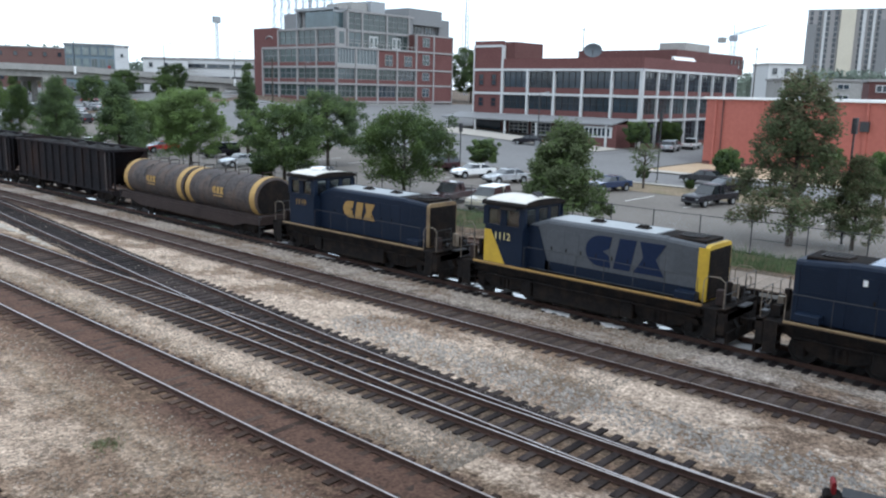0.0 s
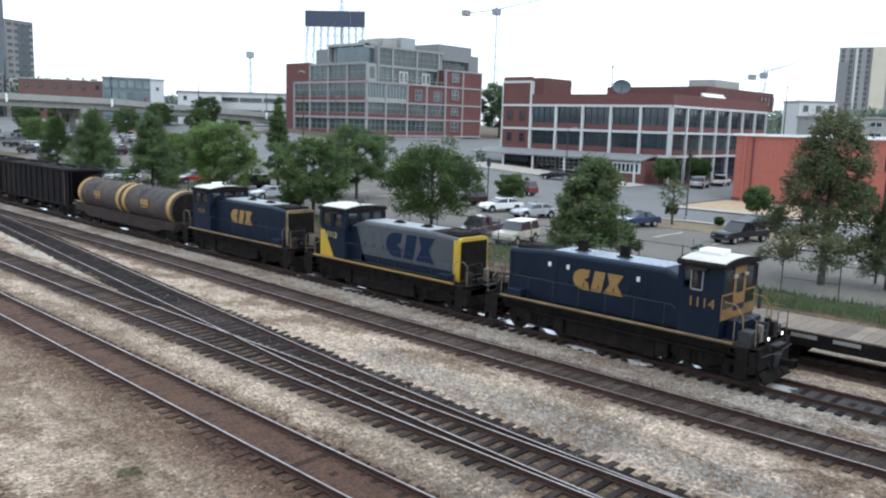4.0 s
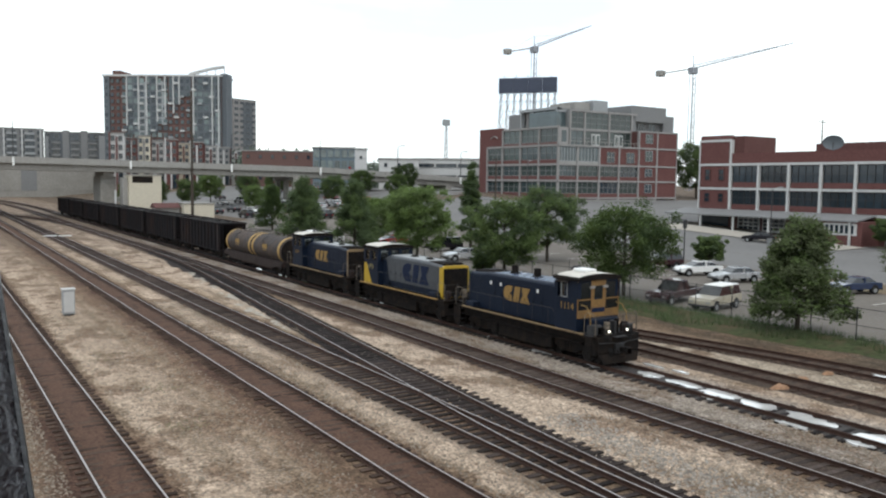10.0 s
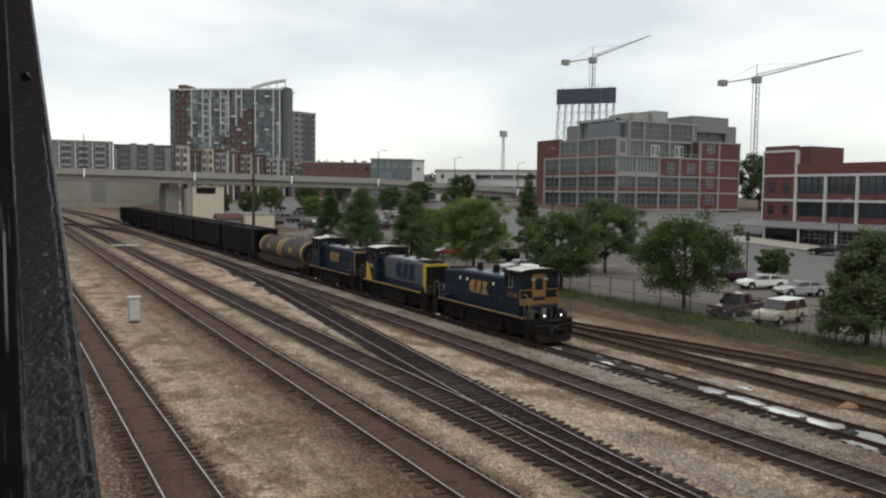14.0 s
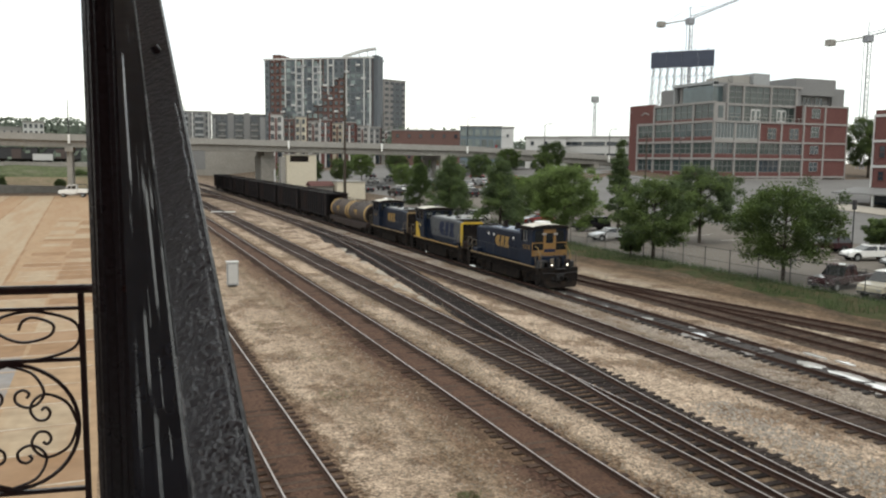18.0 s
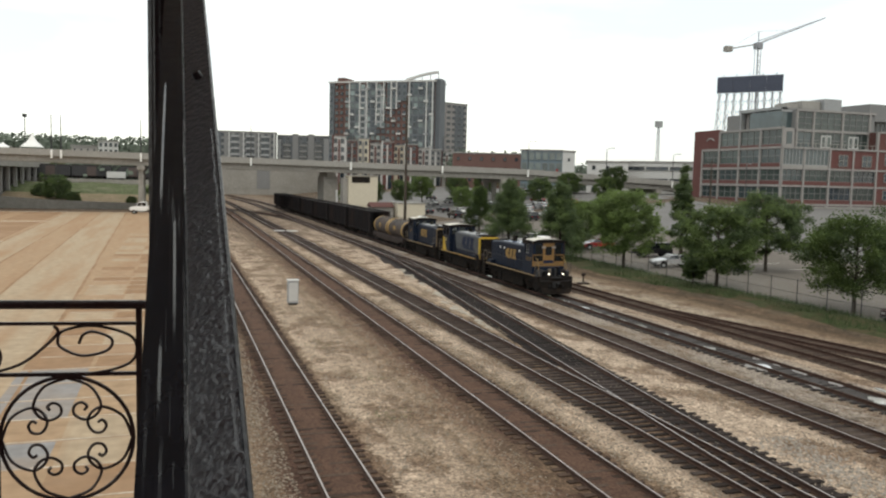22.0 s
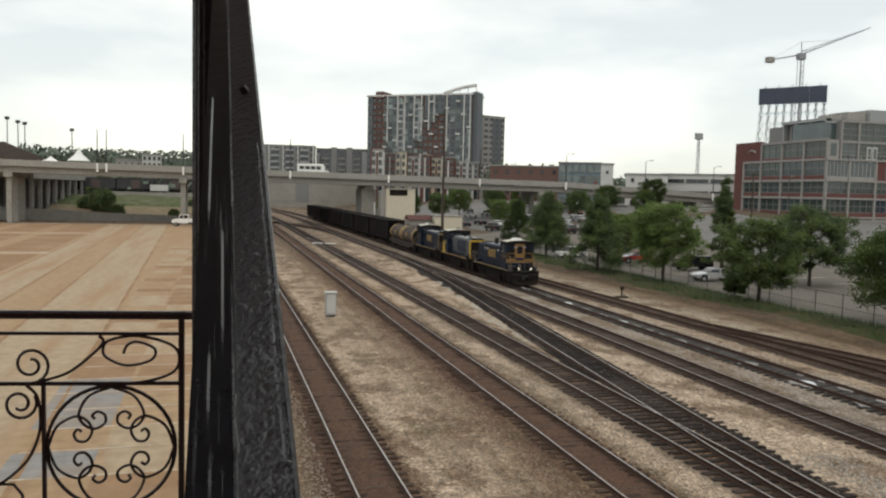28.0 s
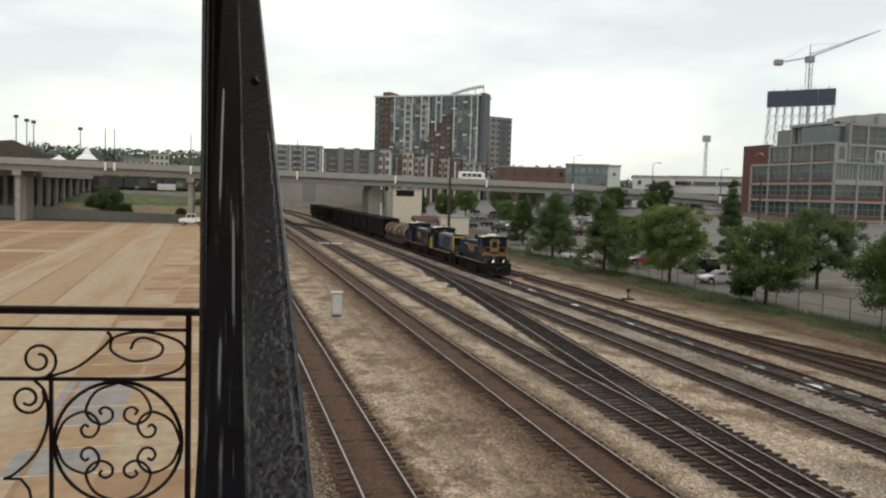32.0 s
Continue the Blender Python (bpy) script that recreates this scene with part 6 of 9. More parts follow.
def block(name, label, bearing0, far0, bearing1, far1, deep, height, wall, glass, cols, rows, z0=0.0, frame=M_STUCCO, ww=0.6, wh=0.55, accents=(), roofm=M_ROOFG):
    """A building known by the bearings and distances of the two ends of its front; windows in regular rows."""
    (xa, ya), (xb, yb) = polar(bearing0, far0), polar(bearing1, far1)
    wide, turn = math.hypot(xb - xa, yb - ya), math.degrees(math.atan2(yb - ya, xb - xa))
    top = thing(name, label, "building")
    face = Face(xa, ya, turn)
    part("wall", face.box(Form(), 0, wide, -1, height, -deep, 0), wall, top)
    part("roof", face.box(Form(), -0.3, wide + 0.3, height, height + 0.5, -deep - 0.3, 0.3), roofm, top)
    cw, rh = wide / cols, (height - z0) / rows
    for i in range(cols):
        for j in range(rows):
            a, b = i * cw + cw * (1 - ww) / 2, z0 + j * rh + rh * (1 - wh) / 2
            window(face, top, a, a + cw * ww, b, b + rh * wh, glass, frame, -0.12, 2 if cw * ww > 1.5 else 1, 1, 0.12)
    for a0, a1, b0, b1, c, mat in accents:
        part("wall_panel", face.box(Form(), a0 * wide, a1 * wide, b0, b1, 0, c), mat, top)
    return top, face, wide


# far haze is painted into this brick: greyer and less saturated
M_TBRICK = material("hazed_tower_brick", (0.135, 0.078, 0.068), 0.9, 0, 3, 0.12, 0.25, 0.2, 0.1)
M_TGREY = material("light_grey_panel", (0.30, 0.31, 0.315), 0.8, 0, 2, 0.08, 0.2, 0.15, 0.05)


def apartment_tower():
    """The high apartment block: red brick, glass bays, white frames and a curved roof fin."""
    (xa, ya), (xb, yb) = polar(-10.15, 420), polar(-17.45, 398)
    wide, turn = math.hypot(xb - xa, yb - ya), math.degrees(math.atan2(yb - ya, xb - xa))
    top = thing("apartment_tower", "tall red and white apartment tower with glass bays", "building")
    fc = Face(xa, ya, turn)
    H = 57.2
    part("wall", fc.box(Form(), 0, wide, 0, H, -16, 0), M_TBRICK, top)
    part("end_wall", fc.box(Form(), wide - 0.5, wide + 2.4, 0, H + 1.5, -9, -1), M_SLATE, top)
    part("cornice", fc.box(Form(), -0.6, wide + 0.6, H, H + 0.8, -16.5, 0.8), M_STUCCO, top)
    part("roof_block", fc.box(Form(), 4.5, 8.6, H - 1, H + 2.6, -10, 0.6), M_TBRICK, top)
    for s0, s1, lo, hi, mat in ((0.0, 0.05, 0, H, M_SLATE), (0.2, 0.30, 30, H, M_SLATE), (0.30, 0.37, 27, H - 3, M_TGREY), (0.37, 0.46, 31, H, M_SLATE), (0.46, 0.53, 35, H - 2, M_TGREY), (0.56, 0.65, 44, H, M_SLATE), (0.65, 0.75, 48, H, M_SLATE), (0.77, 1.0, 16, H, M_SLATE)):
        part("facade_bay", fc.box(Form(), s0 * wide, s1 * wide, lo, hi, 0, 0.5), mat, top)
    for s, lo in ((0.2, 34), (0.30, 32), (0.37, 30), (0.46, 36), (0.53, 38), (0.60, 40), (0.65, 44), (0.77, 30), (0.93, 9), (0.985, 0)):
        part("white_pier", fc.box(Form(), s * wide - 0.28, s * wide + 0.28, lo, H + 0.5, 0, 1.0), M_STUCCO, top)
    n_c, n_r = 20, 17
    pick = random.Random(31)
    for i in range(n_c):
        for j in range(n_r):
            a, b = (i + 0.2) * wide / n_c, 3.4 + j * 3.17
            u = (i + 0.5) / n_c
            glassy = u > 0.74 or 0.17 < u < 0.56
            g_ = pick.choice((M_WINT, M_WIN, M_WIND) if glassy else (M_WIN, M_WIND, M_WIND))
            part("window", fc.box(Form(), a, a + wide / n_c * (0.74 if glassy else 0.5), b, b + (2.2 if glassy else 1.7), 0.0, 0.54), g_, top)
            if (i * 2 + j) % 5 == 0 and u > 0.16:
                part("balcony", fc.box(Form(), a - 0.2, a + 1.9, b - 0.5, b + 0.4, 0.0, 1.3), pick.choice((M_TGREY, M_STUCCO)), top)
    pts = []
    for k in range(13):
        a = k / 12
        p = fc.m @ Vector((wide * (0.72 + 0.3 * a), 2, H + 1.2 + 3.6 * math.sin(1.35 * a)))
        pts.append(p)
    part("roof_fin", Form().tube(pts, 0.8, 6), M_STUCCO, top, "curved white roof fin")
    for k in (3, 6, 9, 12):
        part("fin_strut", Form().tube([pts[k], (pts[k][0], pts[k][1], H)], 0.25, 5), M_STUCCO, top)


def tower_crane(name_label, bearing, far, z, jib_b, jib_el, back_b, seed):
    x, y = polar(bearing, far)
    top = thing("tower_crane", name_label, "tower crane", group="tower cranes over the town")
    f = Form()
    for dx, dy in ((-1, -1), (1, -1), (1, 1), (-1, 1)):
        f.tube([(x + dx, y + dy, 0), (x + dx, y + dy, z)], 0.16, 4)
    for k in range(int(z / 2.5)):
        s = 1 if k % 2 else -1
        f.tube([(x - s, y - 1, k * 2.5), (x + s, y - 1, k * 2.5 + 2.5)], 0.1, 4)
        f.tube([(x + 1, y - s, k * 2.5), (x + 1, y + s, k * 2.5 + 2.5)], 0.1, 4)
    part("mast", f, M_CRANE, top)
    part("cab", Form().cbox(x - 1.6, x + 1.6, y - 1.6, y + 1.6, z, z + 3.0, 0.2), M_CRANE, top)
    base = Vector((x, y, z + 2.5))
    jx, jy = polar(jib_b, far)
    tip = Vector((jx, jy, 9.2 + far * math.tan(radians(jib_el))))
    f = Form()
    d = (tip - base)
    up = Vector((0, 0, 1.6))
    side = d.cross(up).normalized() * 0.8
    f.tube([base + side, tip + side * 0.3], 0.16, 4)
    f.tube([base - side, tip - side * 0.3], 0.16, 4)
    f.tube([base + up, tip], 0.16, 4)
    for k in range(26):
        a, b = base + d * (k / 26), base + d * ((k + 0.5) / 26)
        f.tube([a + side, b + up * (1 - k / 26)], 0.1, 3)
        f.tube([b + up * (1 - k / 26), base + d * ((k + 1) / 26) - side], 0.1, 3)
    part("jib", f, M_CRANE, top)
    bx, by = polar(back_b, far)
    back = Vector((bx, by, z + 0.5))
    f = Form().tube([base + side, back + side], 0.2, 4).tube([base - side, back - side], 0.2, 4)
    f.cbox(back.x - 1.6, back.x + 1.6, back.y - 1.6, back.y + 1.6, back.z - 1.3, back.z + 1.4, 0.2)
    part("counter_jib", f, M_CONCG, top)
    f = Form().tube([base, base + Vector((0, 0, 6))], 0.2, 4)
    f.tube([base + Vector((0, 0, 6)), base + d * 0.4 + up], 0.07, 3).tube([base + Vector((0, 0, 6)), back], 0.07, 3)
    part("apex", f, M_CRANE, top)


def billboard():
    (xa, ya), (xb, yb) = polar(-36.55, 262), polar(-40.6, 258)
    top = thing("rooftop_billboard", "blank dark blue-grey billboard on a steel lattice", "billboard")
    wide, turn = math.hypot(xb - xa, yb - ya), math.degrees(math.atan2(yb - ya, xb - xa))
    fc = Face(xa, ya, turn)
    for i in range(4):
        part("board", fc.box(Form(), i * wide / 4 + 0.04, (i + 1) * wide / 4 - 0.04, 37.6, 42.4, 0, 0.35), M_SIGN, top)
    f = Form()
    for i in range(9):
        a = wide * (0.03 + 0.115 * i)
        for c in (-1.2, -4.2):
            p0, p1 = fc.m @ Vector((a - (1.8 - 0.3 * i if i < 6 else 0), -c, 16)), fc.m @ Vector((a, -c * 0.4, 38))
            f.tube([p0, p1], 0.1, 4)
        for k in range(7):
            z = 17 + k * 3
            f.tube([fc.m @ Vector((a - 0.8, 1.2, z)), fc.m @ Vector((a, 3.6, z + 2.6))], 0.08, 3)
            f.tube([fc.m @ Vector((a - 0.7, 1.2, z + 2.8)), fc.m @ Vector((a + 0.7, 1.3, z))], 0.08, 3)
            f.tube([fc.m @ Vector((a - 0.7, 1.2, z)), fc.m @ Vector((a + 0.7, 1.3, z + 2.8))], 0.08, 3)
            if i < 8:
                f.tube([fc.m @ Vector((a, 1.3, z)), fc.m @ Vector((a + wide * 0.115, 1.3, z))], 0.07, 3)
    part("lattice", f, M_CRANE, top)
    f = Form()
    for i in range(5):
        a = wide * (0.1 + 0.2 * i)
        f.tube([fc.m @ Vector((a, -1.2, 42.3)), fc.m @ Vector((a, 0, 43.2)), fc.m @ Vector((a, 0.4, 37.6))], 0.06, 3)
    part("lamp_brackets", f, M_DSTEEL, top)
    bld = Form()
    fc.box(bld, -6, wide + 8, 0, 17, -24, 0)
    thing("low_brick_block", "plain brick block behind the loft building", "building", form=bld, mat=M_BRICKD)


loft_building()
warehouse()
dish_antenna()
orange_building()
apartment_tower()
billboard()
tower_crane("white luffing tower crane beyond the billboard", -38.95, 430, 77, -42.84, 10.7, -37.1, 1)
tower_crane("white tower crane above the warehouse roofs", -49.6, 400, 61, -55.7, 9.1, -47.5, 2)
tower_crane("pale tower crane far beyond the warehouse", -67.3, 460, 37, -69.4, 4.5, -66.6, 3)
block("slab_tower", "tan and glass apartment slab behind the tall tower", -18.25, 440, -19.75, 450, 20, 51, M_CONC, M_WIND, 4, 15, 4, M_GRAYP, 0.7, 0.5, [(0.42, 0.86, 0, 50, 0.06, M_SLATE)])
block("grey_apartments", "light grey apartment block with dark balconies", -2.2, 430, -6.55, 430, 16, 31.6, M_GRAYP, M_WIND, 9, 6, 13.0, M_SLATE, 0.5, 0.6, [(0.0, 0.15, 3, 31.4, 0.3, M_SLATE)] + [(a, a + 0.12, 12, 29.2, 0.2, M_WIND) for a in (0.3, 0.53, 0.76)] + [(a - 0.01, a + 0.13, 13.6 + 3.1 * j, 14.6 + 3.1 * j, 0.9, M_TGREY) for a in (0.3, 0.53, 0.76) for j in range(6)] + [(a, a + 0.02, 3, 32.4, 0.6, M_STUCCO) for a in (0.26, 0.48, 0.71, 0.95)])
block("grey_apartments", "mid grey apartment block with dark balconies", -6.6, 434, -10.3, 430, 16, 30.7, M_SLATE, M_WIND, 8, 6, 13.0, M_GRAYP, 0.5, 0.6, [(0.0, 0.06, 3, 28.8, 0.5, M_TGREY)] + [(a, a + 0.12, 12, 27.5, 0.2, M_WIND) for a in (0.12, 0.42, 0.7)] + [(a - 0.01, a + 0.13, 13.6 + 2.95 * j, 14.5 + 2.95 * j, 0.8, M_GRAYP) for a in (0.12, 0.42, 0.7) for j in range(5)] + [(a, a + 0.11, 3, 31.8, 0.4, M_GRAYP) for a in (0.28, 0.57)] + [(0.86, 1.0, 3, 29.6, 0.5, M_TGREY)])
for k_, (b0, b1, h, wm, trim) in enumerate(((-10.35, -11.3, 28.6, M_STUCCO, M_BRICK), (-11.3, -12.1, 27.0, M_BRICK, M_STUCCO), (-12.1, -12.9, 27.8, M_CREAM, M_GRAYP), (-12.9, -13.8, 26.0, M_STUCCO, M_BRICK), (-13.8, -14.6, 26.6, M_BRICK, M_STUCCO), (-14.6, -15.4, 25.4, M_CREAM, M_BRICK), (-15.4, -16.3, 25.6, M_BRICKD, M_STUCCO), (-16.3, -17.2, 24.2, M_STUCCO, M_BRICK), (-17.2, -18.0, 23.6, M_GRAYP, M_STUCCO), (-18.0, -18.8, 22.6, M_STUCCO, M_BRICKD))):
    block("town_house", "narrow town house in white, cream and red brick", b0, 385 + k_ % 2 * 4, b1, 385 + k_ % 2 * 4, 14, h, wm, M_WIND, 2, 4, 13.0, M_GRAYP, 0.5, 0.6,
          [(0.0, 0.1, 3, h + 0.8, 0.8, trim), (0.44, 0.56, 3, h - 1.2, 1.0, trim), (0.6, 0.9, 3, 15.5, 0.6, M_WIND)])
block("brick_hall", "long low red brick hall", -18.8, 330, -23.7, 330, 20, 20.5, M_TBRICK, M_WIND, 6, 3, 8, M_BRICKD, 0.3, 0.4)
block("teal_block", "teal glass apartment block with a white end wall", -23.6, 290, -26.5, 290, 16, 20.6, M_TEAL, M_WINT, 6, 5, 2, M_GRAYP, 0.75, 0.7)
block("white_end_block", "plain white end wall of the teal block", -26.5, 290, -27.35, 292, 14, 20.4, M_STUCCO, M_WIND, 1, 3, 4, M_GRAYP, 0.2, 0.2)
block("white_offices", "white flat-roofed offices with a dark window band", -28.2, 262, -31.0, 262, 14, 16.2, M_STUCCO, M_WIND, 3, 3, 6, M_GRAYP, 0.25, 0.4)
block("white_offices", "long white flat-roofed offices with a dark window band", -30.6, 272, -35.3, 268, 14, 16.6, M_STUCCO, M_WIND, 3, 2, 9, M_GRAYP, 0.94, 0.34)
block("slab_tower", "tall tan and grey residential slab on the skyline", -71.6, 520, -76.3, 520, 30, 57.5, M_CONC, M_WIND, 10, 16, 10, M_CONC, 0.42, 0.9, [(0.0, 0.12, 0, 50, 1.0, M_GRAYP), (0.20, 0.23, 0, 57, 1.4, M_STUCCO), (0.40, 0.58, 0, 58, 1.6, M_CREAM), (0.66, 0.70, 0, 57, 1.2, M_STUCCO), (0.78, 0.81, 0, 57, 1.4, M_STUCCO), (0.86, 1.0, 0, 52, 1.2, M_GRAYP)])
block("low_offices", "low grey offices behind the orange warehouse", -70.5, 210, -80, 225, 12, 13.0, M_CONCG, M_WIND, 7, 2, 8, M_STUCCO, 0.5, 0.5)
block("low_offices", "low brick block behind the orange warehouse", -75.5, 180, -84, 185, 12, 12.4, M_BRICKD, M_WIND, 6, 2, 7, M_STUCCO, 0.5, 0.5)
block("white_house", "small white house on the skyline beside the warehouse", -69.6, 280, -71.8, 285, 12, 19, M_STUCCO, M_WIND, 3, 2, 11, M_GRAYP, 0.4, 0.5)
# huts under the viaduct
h1 = thing("yard_hut", "cream rendered yard hut under the viaduct", "hut")
part("wall", Form().box(40.6, 48.0, 199, 203.5, 0, 9.9), M_CREAM, h1)
part("roof", Form().box(40.3, 48.3, 198.8, 203.8, 9.9, 10.15), M_CONCG, h1)
# dark sheet drawn for the deck's shadow across the top of the hut
part("dark_opening", Form().box(41.4, 46.0, 198.95, 199.1, 8.2, 9.7), M_UNDER, h1)
part("side_wall", Form().box(39.4, 40.55, 200, 203.5, 0, 9.4), M_CONCG, h1)
part("pipe", Form().tube([(37.6, 199, 0), (37.6, 199, 6.4)], 0.22, 8), M_STUCCO, h1)
h2 = thing("yard_hut", "low cream block hut beside the tracks", "hut")
part("wall", Form().box(46.1, 52.4, 172, 178, 0, 4.0), M_CREAM, h2)
part("roof", Form().box(45.9, 52.6, 171.8, 178.3, 4.0, 4.2), M_CONCG, h2)
h3 = thing("yard_shed", "low brown-roofed shed beside the cream hut", "shed")
part("wall", Form().box(40.8, 45.7, 174, 178, 0, 3.2), M_CONCG, h3)
part("roof", Form().prism([(173.5, 3.1), (178.5, 3.1), (176, 4.1)], 0, 40.5, 45.85), M_BRICKD, h3)
wall_ = thing("retaining_wall", "long dull concrete wall far beyond the viaduct", "wall", kind="structure")
part("wall", Form().box(-20, 112, 416, 417, 0, 15.5), M_CONCD, wall_)
for k in range(9):
    part("wall_panel", Form().box(2 + k * 12, 8.5 + k * 12, 415.8, 416.0, 3, 13), M_GRAYP if k % 3 == 0 else M_CONCD, wall_)
rad = thing("radio_mast", "slim steel radio mast on the skyline", "mast")
mx, my = polar(-32.9, 330)
f = Form()
for a in range(3):
    f.tube([(mx + math.cos(a * 2.09), my + math.sin(a * 2.09), 0), (mx + 0.4 * math.cos(a * 2.09), my + 0.4 * math.sin(a * 2.09), 34)], 0.13, 4)
for k in range(14):
    f.tube([(mx - 0.8, my, k * 2.4), (mx + 0.8, my, k * 2.4 + 2.4)], 0.08, 3)
part("lattice", f, M_CRANE, rad)
part("antenna_ring", Form().cbox(mx - 1.6, mx + 1.6, my - 0.4, my + 0.4, 32, 34.5, 0.2), M_STEEL, rad)


# ---------------------------------------------------------------- the balcony
thing("balcony_floor", "concrete balcony slab under the iron railing", "balcony", kind="structure", form=Form().box(-1.6, 0.9, -1.5, 3.32, 7.2, 7.36), mat=M_CONCG)
thing("wall_south", "plain brick wall behind the balcony", "wall", kind="structure", form=Form().box(-40, 20, -12, -1.6, 0, 22), mat=M_BRICK)
thing("balcony_ceiling", "underside of the balcony above", "ceiling", kind="structure", form=Form().box(-1.6, 0.2, -1.6, 3.32, 10.3, 10.45), mat=M_CONCG)


def spiral(f, cx, cz, r0, r1, a0, turns, y=0.0, r=0.006, n=26):
    pts = []
    for k in range(n + 1):
        t = k / n
        a, q = radians(a0) + turns * 6.28318 * t, r0 + (r1 - r0) * t
        pts.append((cx + q * math.cos(a), y, cz + q * math.sin(a)))
    f.tube(pts, r, 5)
    return pts


def smooth(pts, n=5):
    """A soft line through the points."""
    out = []
    for i in range(len(pts) - 1):
        p0, p1, p2, p3 = pts[max(0, i - 1)], pts[i], pts[i + 1], pts[min(len(pts) - 1, i + 2)]
        for k in range(n):
            t = k / n
            out.append(tuple(0.5 * (2 * b + (c - a) * t + (2 * a - 5 * b + 4 * c - d) * t * t + (3 * b - a - 3 * c + d) * t ** 3) for a, b, c, d in zip(p0, p1, p2, p3)))
    return out + [pts[-1]]


def railing():
    """A wrought-iron railing panel: flat bars, a large ring of scrolls and S-shaped scrolls above."""
    top = thing("iron_railing", "black wrought-iron balcony railing with scrolls", "railing", at=Matrix.Translation((-0.113, 2.81, 0.92)) @ pose(0, 0, 0, 0, 0, 180 - 9) @ Matrix.Diagonal((0.9, 0.9, 0.9, 1)))
    z0, z1 = 7.14, 8.745
    part("top_rail", Form().cbox(-0.06, 1.5, -0.018, 0.018, z1 - 0.03, z1, 0.008), M_RAILIRON, top)
    part("under_rail", Form().box(-0.01, 1.5, -0.006, 0.006, 8.655, 8.667), M_RAILIRON, top)
    part("middle_rail", Form().box(0.0, 1.5, -0.006, 0.006, 8.468, 8.482), M_RAILIRON, top)
    part("bottom_rail", Form().box(0.0, 1.5, -0.008, 0.008, 7.985, 8.0), M_RAILIRON, top)
    for x in (0.0, 0.72, 1.45):
        part("post", Form().box(x - 0.009, x + 0.009, -0.012, 0.012, z0 - 0.02, z1 - 0.03), M_RAILIRON, top)
    for base in (0.0, 0.74):
        part("upright", Form().box(base + 0.485, base + 0.497, -0.008, 0.008, 8.0, 8.47), M_RAILIRON, top)
        cx, cz, R = base + 0.252, 8.235, 0.23
        part("ring", Form().tube([(cx + R * math.cos(6.28318 * k / 40), 0, cz + R * math.sin(6.28318 * k / 40)) for k in range(40)], 0.0072, 6, closed=True), M_RAILIRON, top)
        for q in range(4):
            # a C-scroll that touches the ring and curls in at both ends
            d, r = radians(90 * q - 90), R * 0.49
            lx, lz = cx + R * 0.5 * math.cos(d + radians(90)), cz + R * 0.5 * math.sin(d + radians(90))
            half = smooth([(-0.52, -0.08), (-0.60, 0.05), (-0.43, 0.17), (-0.21, 0.05), (-0.21, -0.22), (-0.52, -0.40), (-0.86, -0.27), (-1.03, 0.11), (-0.70, 0.70), (0.0, 0.98)])
            line = half + [(-p, w) for p, w in half[-2::-1]]
            pts = [(lx + r * (p * math.cos(d) - w * math.sin(d)), 0, lz + r * (p * math.sin(d) + w * math.cos(d))) for p, w in line]
            part("scroll", Form().tube(pts, 0.0056, 5), M_RAILIRON, top)
        ctl = [(0.209, 8.587), (0.193, 8.62), (0.155, 8.63), (0.096, 8.603), (0.112, 8.561), (0.198, 8.542), (0.268, 8.571), (0.281, 8.603), (0.257, 8.636), (0.155, 8.652), (0.037, 8.619), (0.008, 8.566), (0.037, 8.512), (0.144, 8.480), (0.273, 8.476)]
        part("scroll", Form().tube([(base + p, 0, q) for p, q in smooth(ctl)], 0.0057, 5), M_RAILIRON, top)
        f = Form()
        f.tube([(base + p, 0, q) for p, q in smooth([(0.294, 8.652), (0.280, 8.628), (0.326, 8.577), (0.412, 8.512), (0.535, 8.475)])], 0.0057, 5)
        spiral(f, base + 0.535, 8.545, 0.07, 0.02, -90, -1.5)
        part("scroll", f, M_RAILIRON, top)
        f = Form()
        spiral(f, base + 0.575, 8.40, 0.062, 0.02, 150, 1.45)
        f.tube([(base + p, 0, q) for p, q in smooth([(0.55, 8.468), (0.515, 8.43), (0.503, 8.36), (0.51, 8.28), (0.55, 8.19), (0.62, 8.12), (0.66, 8.10)])], 0.0057, 5)
        part("scroll", f, M_RAILIRON, top)
        f = Form().tube([(base + 0.66, 0, 8.10), (base + 0.60, 0, 8.10), (base + 0.57, 0, 8.06), (base + 0.56, 0, 8.0)], 0.0057, 5)
        part("scroll", f, M_RAILIRON, top)
    part("tie_bar", Form().tube([(0.0, 0, 8.735), (-0.3, 0.1, 8.735)], 0.012, 6), M_RAILIRON, top)


railing()


def corner_post():
    """The balcony's upright iron post, with flat flutes on its faces."""
    top = thing("iron_post", "black-painted fluted iron post at the balcony corner", "post", kind="")
    part("shaft", Form().cbox(-0.078, 0.088, 2.74, 2.9, 7.34, 10.32, 0.012), M_IRON, top)
    for k in range(3):
        x = -0.05 + k * 0.05
        part("flute", Form().cbox(x - 0.012, x + 0.012, 2.73, 2.745, 7.36, 10.3, 0.006), M_IRON, top)
    part("foot", Form().cbox(-0.11, 0.12, 2.71, 2.93, 7.35, 7.42, 0.01), M_IRON, top)


corner_post()


